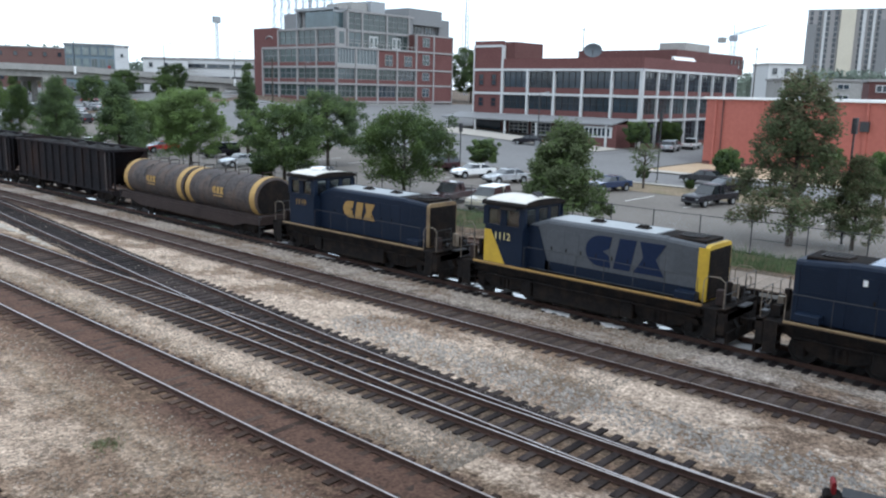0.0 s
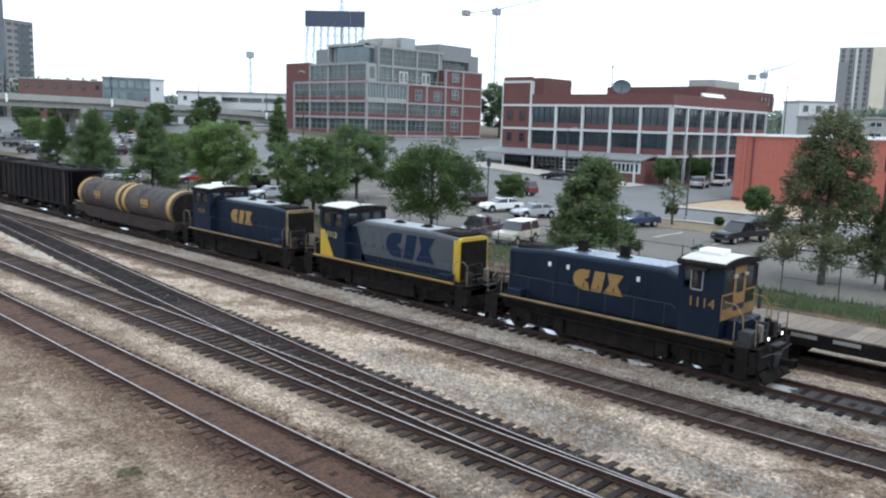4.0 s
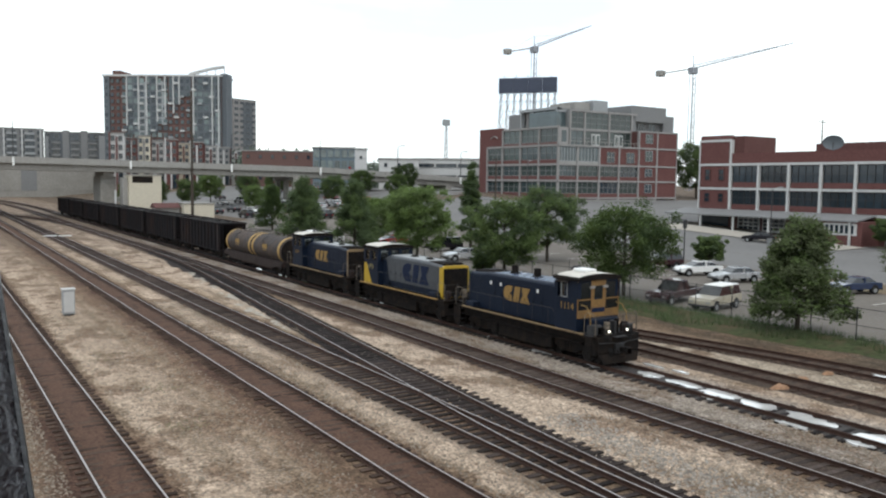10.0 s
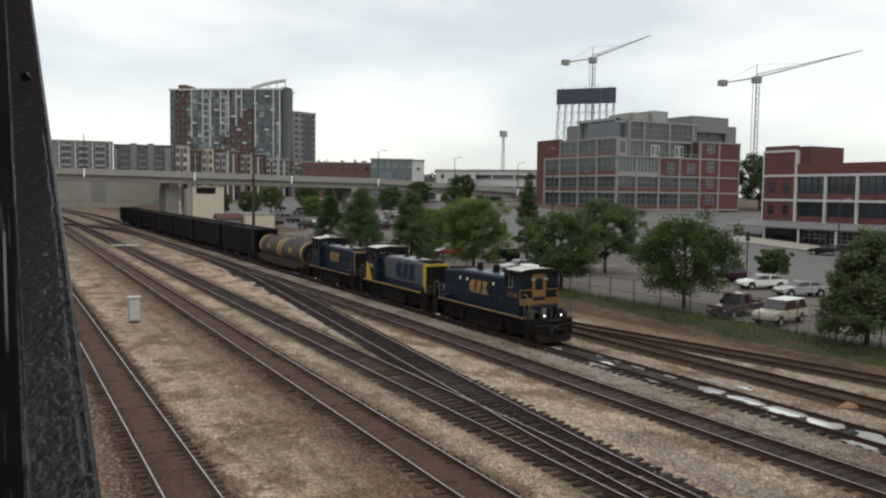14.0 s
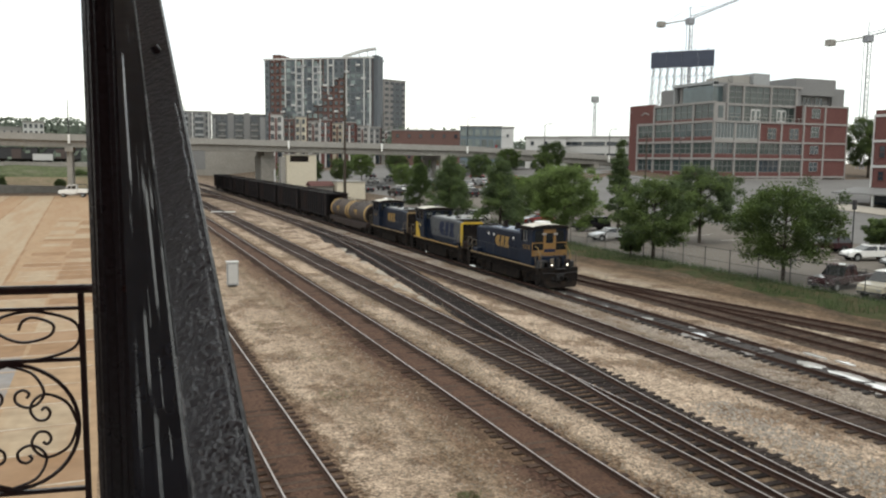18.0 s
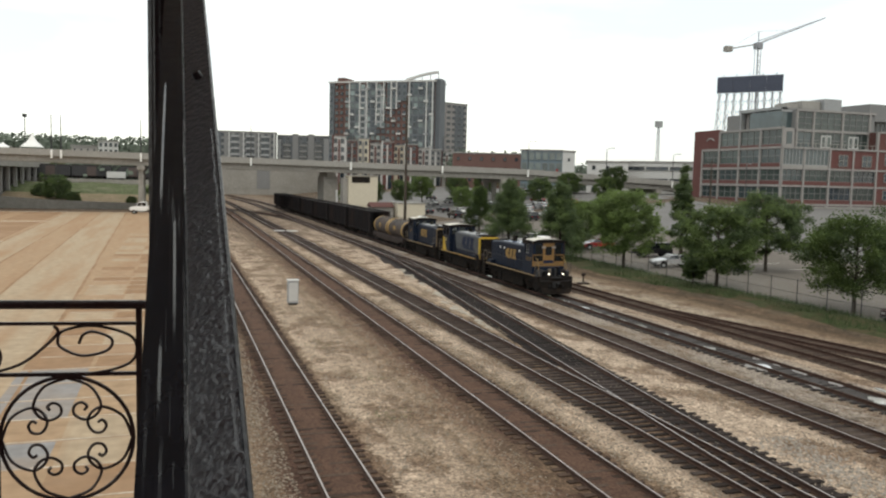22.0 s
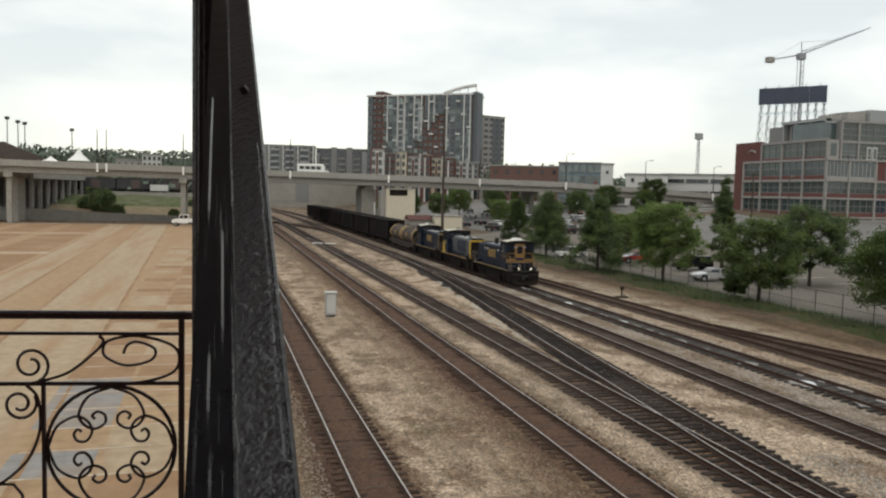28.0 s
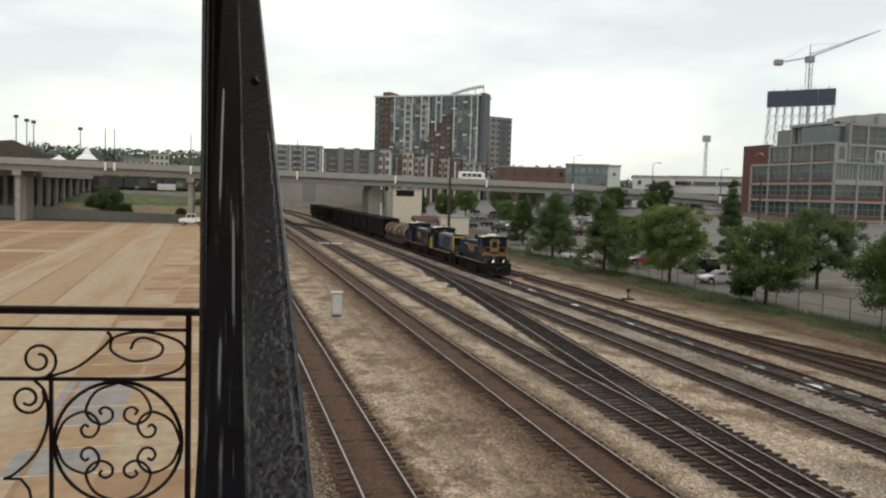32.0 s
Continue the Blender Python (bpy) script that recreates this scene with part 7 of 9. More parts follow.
def brace():
    """A black-painted iron angle that slants up past the balcony's corner to the slab above."""
    top = thing("iron_brace", "black blistered-paint iron angle brace slanting up past the balcony", "brace")

    def at(bearing, el, far):
        x, y = polar(bearing, far)
        return Vector((x, y, 9.2 + far * math.tan(radians(el))))
    lo = [at(1.1, -21.0, 0.40), at(-2.1, -21.1, 0.39), at(-6.1, -21.3, 0.375)]
    hi = [at(0.05, 12.1, 1.11), at(-0.78, 12.24, 1.10), at(-2.08, 12.36, 1.065)]

    def at_t(i, t):
        return lo[i] + (hi[i] - lo[i]) * t
    T0, T1 = -2.92, 3.27
    fwd = (hi[1] - lo[1]).normalized()
    thick = fwd.cross((hi[2] - hi[1]).normalized()).normalized() * 0.0022
    rnd = random.Random(4)
    steps = [T0 + (-0.6 - T0) * j / 30 for j in range(30)] + [-0.6 + 1.6 * j / 760 for j in range(760)] + [1.0 + (T1 - 1.0) * j / 30 for j in range(31)]
    flange, web = [], []
    up_n = thick.normalized()
    up_n = up_n if up_n.dot(Vector((0, 0, 9.2)) - at_t(2, 0.2)) > 0 else -up_n
    lift = up_n * 0.0022

    def blister(p, big):
        """Lumps and runs in many coats of old paint."""
        return max(0.0, noise.noise(p * 210.0)) * big + noise.noise(p * 430.0) * big * 0.4
    for t in steps:
        a, b, c = at_t(0, t), at_t(1, t), at_t(2, t)
        w = 0.0008 if -0.4 < t < 0.7 else 0.0002
        c = c + (c - b).normalized() * rnd.uniform(-w, w)
        face = []
        for u in range(27):
            p = b + (c - b) * (u / 26) + lift
            face.append(p + up_n * blister(p, (0.0014 + 0.0014 * (u / 26)) * max(0.02, min(1, 1.05 - 1.9 * t))))
        flange.append(face + [c - lift, b - lift])
        skin = []
        for u in range(17):
            q = u / 16
            run = max(0.0, noise.noise(Vector((q * 6.0, t * 2.2, 3.0))) - 0.14) * 0.0024 + max(0.0, noise.noise(Vector((q * 16.0, t * 5.0, 8.0))) - 0.2) * 0.001
            skin.append(b + (a - b) * q + up_n * (0.0029 + 0.006 * q + run * min(1, 6 * q * (1 - q) + 0.1)))
        web.append(skin + [a - up_n * 0.002, b - up_n * 0.002])
    part("flange", Form().loft(flange), M_IRONR, top, "blistered black paint with sky sheen in its colour")
    part("web", Form().loft(web), M_IRONB, top)
    part("edge_bead", Form().tube([at_t(1, T0 + (T1 - T0) * j / 40) for j in range(41)], 0.0028, 7), M_IRON, top)
    for u, t0, t1 in ((0.88, -0.2, 0.35), (0.9, 0.3, 0.5)):
        drip = [at_t(1, t0 + (t1 - t0) * j / 16) * (1 - u) + at_t(2, t0 + (t1 - t0) * j / 16) * u + lift * 0.75 + (at_t(2, 0) - at_t(1, 0)) * rnd.uniform(-0.025, 0.025) for j in range(17)]
        part("paint_drip", Form().tube(drip, 0.0012, 6), M_IRONR, top)
    # two short pale streaks along the flange's inner edge
    for t0, t1 in ((-0.12, 0.10), (0.36, 0.52)):
        worn = [at_t(1, t0 + (t1 - t0) * j / 14) + lift * 0.8 + (at_t(2, 0) - at_t(1, 0)) * rnd.uniform(-0.02, 0.03) for j in range(15)]
        part("edge_streak", Form().tube(worn, 0.0013, 6), M_EDGE_STREAK, top, "pale streak along the edge")
    part("edge_bead", Form().tube([at_t(2, T0 + (T1 - T0) * j / 40) for j in range(41)], 0.0022, 7), M_IRON, top)
    for u, t0, t1 in ((0.80, 0.30, 0.95), (0.62, 0.05, 0.55), (0.50, -0.15, 0.42), (0.70, -0.10, 0.18), (0.40, 0.25, 0.8)):
        ridge = [at_t(0, t0 + (t1 - t0) * j / 12) * (1 - u) + at_t(1, t0 + (t1 - t0) * j / 12) * u + up_n * (0.0075 - 0.005 * u) + Vector((0, 0, rnd.uniform(-0.0006, 0.0006))) for j in range(13)]
        part("paint_ridge", Form().tube(ridge, 0.0006, 5), M_IRONB, top)
    p = at_t(1, 0.642) * 0.4 + at_t(2, 0.642) * 0.6
    n = thick.normalized()
    n = n if n.dot(Vector((0, 0, 9.2)) - p) > 0 else -n
    part("bolt", Form().tube([p - n * 0.001, p + n * 0.006, p + n * 0.009], 0.0052, 8, 0.0035), M_IRON, top)


brace()


# ---------------------------------------------------------------- trees and verge
def tree_meshes(name, h, r, bottom, seed, leafm, cone=False, sparse=1.0, full=1.0):
    """A trunk with limbs, and a crown of many small leaf clumps with gaps and an uneven outline."""
    rnd = random.Random(seed)
    w = Form()
    lean = rnd.uniform(-0.2, 0.2)
    stem = [(lean * (k / 6) ** 2 + rnd.uniform(-0.04, 0.04), rnd.uniform(-0.04, 0.04), -0.1 + (h * 0.86 + 0.1) * k / 6) for k in range(7)]
    w.tube(stem, 0.035 * h / 2 + 0.05, 7, 0.03)
    tips = []
    n_l = 13 if not cone else 18
    for i in range(n_l):
        a, z = i * 2.4 + rnd.uniform(-0.4, 0.4), bottom + (h * 0.8 - bottom) * (i + 0.3) / n_l
        u = (z - bottom) / max(0.1, h - bottom)
        ln = r * ((1.02 - u * 0.95) if cone is True else (1 - u * 0.8) if cone else (0.55 + 0.5 * math.sin(3.0 * (u + 0.07)))) * rnd.uniform(0.7, 1.0)
        p0 = Vector((lean * (z / h) ** 2, 0, z))
        p1 = p0 + Vector((math.cos(a) * ln * 0.55, math.sin(a) * ln * 0.55, ln * (0.3 if not cone else 0.05)))
        p2 = p0 + Vector((math.cos(a) * ln, math.sin(a) * ln, ln * (0.42 if not cone else 0.02)))
        w.tube([p0, p1, p2], 0.055, 5, 0.012)
        tips += [(p0 * 0.45 + p1 * 0.55, 0.75), (p1, 1.0), (p1 * 0.5 + p2 * 0.5, 1.0), (p2, 0.85)]
    tips.append((Vector((lean, 0, h * 0.9)), 0.8))
    tips.append((Vector((lean, 0, h * 0.78)), 1.0))
    clumps = []
    for p, s in tips:
        clumps.append((p + Vector((rnd.gauss(0, 0.1 * r), rnd.gauss(0, 0.1 * r), rnd.gauss(0.1, 0.1 * r))), s * rnd.uniform(0.5, 0.8) * (r / 3.4) ** 0.8))
    # clumps over the crown's whole body, thinner towards the middle
    n_c = int((95 if not cone else 80) * min(1.15, max(0.45, r / 3.4)) * (0.45 + 0.55 * sparse) * full)
    for _ in range(n_c):
        u, a = rnd.random() ** 0.85, rnd.uniform(0, 6.28)
        wide = r * (max(0.06, 1.0 - u) ** (0.75 if cone is True else cone) if cone else (math.sin(min(3.14, 0.42 + 2.55 * u)) ** 0.6))
        q = wide * (rnd.uniform(0.35, 1.0) ** 0.5) * rnd.uniform(0.82, 1.08)
        clumps.append((Vector((lean * u * u + q * math.cos(a), q * math.sin(a), bottom + (h * 0.97 - bottom) * u)), rnd.uniform(0.42, 0.82) * (r / 3.4) ** 0.8))
    f = Form()
    per = int(135 * (0.35 + 0.65 * sparse) if sparse > 0.3 else 9)
    v, q = f.v, f.f
    for c, s in clumps:
        for _ in range(per):
            d = Vector((rnd.gauss(0, 1), rnd.gauss(0, 1), rnd.gauss(0, 0.7)))
            d = d.normalized() * s * rnd.uniform(0.3, 1.1)
            o = c + d
            if o.z < bottom * 0.8:
                continue
            t1 = Vector((rnd.gauss(0, 1), rnd.gauss(0, 1), rnd.gauss(0, 0.45))).normalized() * rnd.uniform(0.075, 0.155)
            t2 = t1.orthogonal().normalized() * rnd.uniform(0.045, 0.09)
            k = len(v)
            v += [tuple(o - t1), tuple(o + t2), tuple(o + t1), tuple(o - t2)]
            q.append((k, k + 1, k + 2, k + 3))
    me = bpy.data.meshes.new(name)
    me.from_pydata(f.v, [], f.f)
    for m in leafm:
        me.materials.append(m)
    if len(leafm) > 1:
        for i, p in enumerate(me.polygons):
            p.material_index = (len(leafm) - 1) if (i // per) % 3 == 0 else 0
    return w.mesh("trunk", M_BARK), me


def tree(label, x, y, meshes, scale=1.0, turn=0.0, group=""):
    top = thing("tree", label, "tree", at=pose(x, y, rise(x, y), 0, 0, turn), group=group)
    s = Matrix.Diagonal((scale, scale, scale, 1))
    part("trunk", meshes[0], None, top, at=s)
    part("crown", meshes[1], None, top, at=s)
    return top


MID, BRIGHT, DARK, DRY = ([M_LEAF[0], M_LEAF[2]], [M_LEAF[1], M_LEAF[0]], [M_LEAF[2], M_LEAF[0]], [M_LEAF[3], M_LEAF[0]])
K_ROUND = [tree_meshes("crown", 7.6, 3.6, 1.7, s, lm) for s, lm in ((1, MID), (2, BRIGHT), (3, DARK))]
K_BROAD = tree_meshes("crown", 7.2, 4.4, 1.6, 5, MID)
K_CONE = [tree_meshes("crown", 9.6, 4.3, 0.9, s, DARK, True) for s in (7, 8)]
K_OVAL = tree_meshes("crown", 7.5, 3.35, 1.0, 29, DRY, 0.5, 1.0, 1.3)
K_TALL = tree_meshes("crown", 11.6, 2.3, 0.8, 11, DARK, True)
K_DRY = [tree_meshes("crown", 10.8, 3.9, 1.5, s, [M_LEAF[3], M_LEAF[3], M_LEAF[4]], 0.5, 0.6, 1.5) for s in (13, 14)]
K_SMALL = tree_meshes("crown", 3.5, 1.6, 1.0, 17, MID)
K_BARE = tree_meshes("crown", 4.6, 1.6, 1.3, 19, [M_LEAF[3]], False, 0.12)
FENCE_ROW = "trees along the lot fence"
for lab, x, y, k, s, t in (("dense olive-green tree behind the fence", 46.4, 30.4, K_OVAL, 0.98, 20), ("broad mid-green tree behind the fence", 48.5, 47.6, K_BROAD, 1.0, 140), ("bright green round tree behind the fence", 46.2, 77.0, K_ROUND[1], 1.12, 0),
                           ("mid-green round tree behind the fence", 46.6, 61.5, K_ROUND[0], 1.0, 60), ("dark green round tree in the lot", 60.4, 71.6, K_ROUND[2], 1.1, 10), ("dark pointed tree behind the fence", 44.5, 89.2, K_CONE[0], 0.98, 0),
                           ("dark pointed tree behind the fence", 46.8, 110.9, K_CONE[1], 1.0, 40), ("dark pointed tree by the far fence", 52.4, 138.0, K_CONE[0], 0.85, 200), ("tall narrow dark tree in the lot", 58.6, 84.5, K_TALL, 1.0, 0), ("dark pointed tree by the far fence", 53.0, 124.0, K_CONE[1], 0.85, 260),
                           ("mid-green tree by the far lot", 58.0, 101.0, K_ROUND[0], 0.95, 30), ("bright green tree by the far lot", 51.5, 98.5, K_ROUND[1], 0.9, 80)):
    tree(lab, x, y, k, s, t, FENCE_ROW)
tree("tall sparse browning tree behind the fence", 51.6, 16.9, K_DRY[0], 1.0, 0)
tree("low sparse browning tree behind the fence", 53.0, 13.6, K_DRY[1], 0.55, 70)
tree("small young street tree in the lot", 70.9, 57.3, K_SMALL, 1.0, 0)
tree("nearly bare young tree at the lot's edge", 72.2, 38.0, K_BARE, 1.0, 0)
tree("low round tree before the orange wall", 84.0, 34.6, K_SMALL, 1.0, 50)
tree("low round tree before the orange wall", 74.6, 17.2, K_SMALL, 1.3, 90)
tree("low round tree before the orange wall", 92.0, 27.0, K_SMALL, 1.1, 200)
for x, y, sc in ((77.5, 40.9, 0.42), (74.0, 34.0, 0.3), (73.0, 25.5, 0.35), (73.6, 12.0, 0.4)):
    tree("low dark shrub on the dirt strip", x, y, K_SMALL, sc, x * 7, "shrubs on the dirt strip")
tree("tall dark tree between the brick buildings", 180.5, 151.0, K_ROUND[2], 1.95, 0)
tree("dark tree behind the brick warehouse", 187.0, 150.0, K_ROUND[2], 1.6, 90)
tree("leafy bush at the fence", 45.3, 63.2, K_SMALL, 0.68, 0)
tree("small street tree beside the warehouse", 112.5, 60.8, K_SMALL, 1.2, 0)
tree("small street tree beside the warehouse", 121.0, 59.6, K_SMALL, 1.2, 130)
for i_, (x, y, s) in enumerate(((72, 168, 0.8), (66, 186, 0.8), (84, 180, 0.9), (96, 170, 0.8), (74, 196, 0.7), (110, 190, 1.0), (100, 196, 0.9), (48, 234, 1.0), (56, 240, 1.1), (64, 234, 1.0), (72, 240, 1.1), (82, 236, 1.0), (93, 240, 1.1))):
    tree("leafy tree in the far lot", x, y, K_ROUND[i_ % 3], s, i_ * 40, "trees of the far lot")
for i_, (x, y, s) in enumerate(((-30.3, 236, 1.1), (-34.5, 240, 0.8), (-25.5, 229, 0.55), (-23.5, 246, 0.4), (-11.5, 230, 0.42), (-13, 250, 0.5), (-7, 248, 0.7))):
    tree("scrubby tree under the viaduct", x, y, K_ROUND[2], s, i_ * 70, "scrub beyond the viaduct")


def woods(name, label, bearing0, bearing1, far, z0, z1, seed, mat, lumps=70):
    """A far wooded ridge as one mass of leafy clumps."""
    rnd = random.Random(seed)
    f = Form()
    for i in range(lumps):
        b = bearing0 + (bearing1 - bearing0) * (i + rnd.random()) / lumps
        d = far + rnd.uniform(-12, 25)
        x, y = polar(b, d)
        top = z0 + (z1 - z0) * rnd.uniform(0.72, 1.0)
        for _ in range(90):
            o = Vector((x + rnd.gauss(0, 4), y + rnd.gauss(0, 4), rnd.uniform(0.15, 1) ** 0.6 * top))
            t1 = Vector((rnd.gauss(0, 1), rnd.gauss(0, 1), rnd.gauss(0, 1))).normalized() * rnd.uniform(0.7, 1.5)
            t2 = t1.orthogonal().normalized() * rnd.uniform(0.5, 1.0)
            k = len(f.v)
            f.v += [tuple(o - t1), tuple(o + t2), tuple(o + t1), tuple(o - t2)]
            f.f.append((k, k + 1, k + 2, k + 3))
        f.cbox(x - 4, x + 4, y - 3, y + 3, 0, top * 0.86, 2.0)
    return thing(name, label, "woods", kind="stuff", form=f, mat=mat)


# foliage lightened and greyed: part of the distance haze is in this colour
M_FARWOOD = material("hazed_foliage", (0.13, 0.155, 0.125), 0.9, 0, 0.5, 0.3, 0.05, 0.3, 0.0, spec=0.1)
woods("far_woods", "soft wooded ridge beyond the town", 16, 1, 430, 10, 27.5, 1, M_FARWOOD, 90)
woods("far_woods", "dark scrub wood on the slope beyond the viaduct", 6.2, 0.8, 287, 9, 12, 6, M_FARWOOD, 26)
woods("far_woods", "dark trees behind the offices", -27, -36, 330, 8, 18.5, 2, M_FARWOOD, 40)
woods("far_woods", "dark trees behind the brick hall", -19, -24, 380, 8, 24, 3, M_FARWOOD, 25)
woods("far_woods", "dark trees on the eastern skyline", -68, -85, 420, 8, 22, 4, M_FARWOOD, 60)

# grass along the fence, as blades over a soft strip
rnd = random.Random(8)
f, bank = Form(), Form()
ny = 80
pts = []
for j in range(ny + 1):
    y = -30 + 175 * j / ny
    a, b = 42.6 + 0.7 * math.sin(j * 0.37) + rnd.uniform(-0.5, 0.5), 47.2
    pts += [(a, y, 0.01), (a + 1.5, y, 0.12 + rnd.uniform(0, 0.08)), (b - 1.6, y, 0.2 + rnd.uniform(0, 0.1)), (b, y, 0.03)]
bank.add(pts, [(4 * j + i, 4 * j + i + 1, 4 * j + i + 5, 4 * j + i + 4) for j in range(ny) for i in range(3)])
thing("verge", "green weedy bank along the fence", "verge", kind="structure", form=bank, mat=M_GRASS)
for _ in range(26000):
    y = -28 + 165 * rnd.random() ** 1.3
    x = 47.0 - 4.6 * rnd.random() ** 1.25 * (0.8 + 0.25 * math.sin(y * 0.21) + 0.15 * math.sin(y * 0.9))
    h = rnd.uniform(0.12, 0.5) * (1.5 if rnd.random() < 0.06 else 1)
    a = rnd.uniform(0, 6.28)
    dx, dy = math.cos(a) * 0.03, math.sin(a) * 0.03
    k = len(f.v)
    f.v += [(x - dx, y - dy, 0.05), (x + dx, y + dy, 0.05), (x + rnd.uniform(-0.15, 0.15), y + rnd.uniform(-0.15, 0.15), 0.1 + h)]
    f.f.append((k, k + 1, k + 2))
thing("grass", "tall green weeds along the fence", "grass", kind="stuff", form=f, mat=M_LEAF[2])
f = Form()
for cx, cy, n_, sp in ((8.8, 19.35, 210, 0.2), (8.0, 30, 120, 0.5), (7.4, 44, 90, 0.6), (7.7, 16.2, 50, 0.25), (8.6, 36, 60, 0.4)):
    for _ in range(n_):
        x, y, h, a = cx + rnd.gauss(0, sp), cy + rnd.gauss(0, sp), rnd.uniform(0.04, 0.11), rnd.uniform(0, 6.28)
        k = len(f.v)
        f.v += [(x - 0.02 * math.cos(a), y - 0.02 * math.sin(a), 0), (x + 0.02 * math.cos(a), y + 0.02 * math.sin(a), 0), (x + rnd.uniform(-0.08, 0.08), y + rnd.uniform(-0.08, 0.08), h)]
        f.f.append((k, k + 1, k + 2))
thing("weed_tufts", "dusty green weed tufts in the gravel", "weeds", kind="stuff", form=f, mat=material("dusty_weed_leaves", (0.17, 0.18, 0.10), 0.9, 0, 5, 0.3, 2, 0.3, 0.0, spec=0.1))
# loose ballast stones on the gravel beside the near tracks
f = Form()
for _ in range(26000):
    y = 12 + 50 * rnd.random() ** 1.6
    x = rnd.choice((rnd.uniform(2.0, 3.4), rnd.uniform(6.2, 11.0), rnd.uniform(13.9, 15.7), rnd.uniform(18.4, 23.0), rnd.uniform(25.7, 28.0)))
    s = rnd.uniform(0.018, 0.05)
    k = len(f.v)
    f.v += [(x - s, y - s * 0.6, 0), (x + s, y - s, 0), (x + s * 0.3, y + s, 0), (x + rnd.uniform(-0.3, 0.3) * s, y, s * rnd.uniform(0.7, 1.3))]
    f.f += [(k, k + 1, k + 3), (k + 1, k + 2, k + 3), (k + 2, k, k + 3)]
M_STONE = material("loose_ballast_stone", (0.28, 0.24, 0.195), 0.95, 0, 5, 0.5, 3, 0.4, 0.2, spec=0.1)
thing("loose_stones", "loose ballast stones scattered over the yard", "stones", kind="stuff", form=f, mat=M_STONE)
f = Form()
for _ in range(2600):
    y = rnd.uniform(0, 24)
    x = 20.1 + rnd.gauss(0, 0.6) + 0.06 * max(0, y - 12)
    if x < lead(y) + 1.7:
        continue
    s = rnd.uniform(0.03, 0.075)
    k = len(f.v)
    f.v += [(x - s, y - s * 0.6, 0), (x + s, y - s, 0), (x + s * 0.3, y + s, 0), (x + rnd.uniform(-0.3, 0.3) * s, y, s * rnd.uniform(0.7, 1.3))]
    f.f += [(k, k + 1, k + 3), (k + 1, k + 2, k + 3), (k + 2, k, k + 3)]
M_STONEP = material("pale_ballast_stone", (0.36, 0.325, 0.285), 0.95, 0, 5, 0.5, 3, 0.4, 0.2, spec=0.1)
thing("pale_stones", "pale grey ballast stones spilt beside the crossover", "stones", kind="stuff", form=f, mat=M_STONEP)


# ---------------------------------------------------------------- fence, vehicles, yard furniture
def fence():
    top = thing("chain_link_fence", "tall chain-link fence on steel posts along the lot", "fence")
    n = 40
    wires = Form()
    for i in range(n):
        y = 2 + i * 3.05
        x = 46.3 + 0.3 * math.sin(i * 0.7)
        p = part("post", Form().tube([(x, y, -0.1), (x, y, 2.15)], 0.035, 7), M_DSTEEL, top)
        part("cap", Form().tube([(x, y, 2.15), (x, y, 2.2)], 0.045, 7, 0.02), M_DSTEEL, p)
        x2 = 46.3 + 0.3 * math.sin((i + 1) * 0.7)
        if i < n - 1:
            part("top_rail", Form().tube([(x, y, 2.12), (x2, y + 3.05, 2.12)], 0.022, 6), M_DSTEEL, top)
            if i % 3 == 1 or i > 6:
                part("middle_rail", Form().tube([(x, y, 1.1), (x2, y + 3.05, 1.1)], 0.018, 6), M_DSTEEL, top)
            for k in range(13):
                a = k / 13
                for z0, z1, d in ((0.1, 2.1, 0.5), (2.1, 0.1, 0.5)):
                    ya, yb = y + 3.05 * a, y + 3.05 * min(1, a + d)
                    zb = z0 + (z1 - z0) * (yb - ya) / (3.05 * d)
                    wires.tube([(x + (x2 - x) * a, ya, z0), (x + (x2 - x) * min(1, a + d), yb, zb)], 0.003, 3)
    part("wire_mesh", wires, M_STEEL, top, kind="stuff")


fence()


def car_body(style):
    """The outline of a car from its side: (y, z) from tail to nose, lower body and glasshouse."""
    if style == "sedan":
        low = [(-2.35, 0.45), (-2.35, 0.85), (-2.25, 1.0), (-1.5, 1.05), (1.1, 1.0), (2.1, 0.85), (2.35, 0.65), (2.35, 0.4)]
        roof = [(-1.75, 1.02), (-1.05, 1.43), (0.25, 1.45), (1.05, 1.0)]
    elif style == "suv":
        low = [(-2.3, 0.5), (-2.3, 1.05), (-2.2, 1.1), (1.15, 1.1), (2.15, 1.0), (2.3, 0.8), (2.3, 0.5)]
        roof = [(-2.2, 1.1), (-2.0, 1.78), (0.35, 1.78), (1.05, 1.1)]
    elif style == "van":
        low = [(-2.6, 0.45), (-2.6, 1.1), (1.5, 1.15), (2.4, 1.0), (2.6, 0.8), (2.6, 0.45)]
        roof = [(-2.55, 1.1), (-2.45, 2.0), (0.9, 2.0), (1.6, 1.12)]
    else:
        low = [(-2.8, 0.55), (-2.8, 1.05), (1.1, 1.05), (2.5, 0.98), (2.75, 0.85), (2.75, 0.5)]
        roof = [(-0.75, 1.05), (-0.6, 1.75), (0.45, 1.75), (1.15, 1.05)]
    return low, roof


CARS = {}


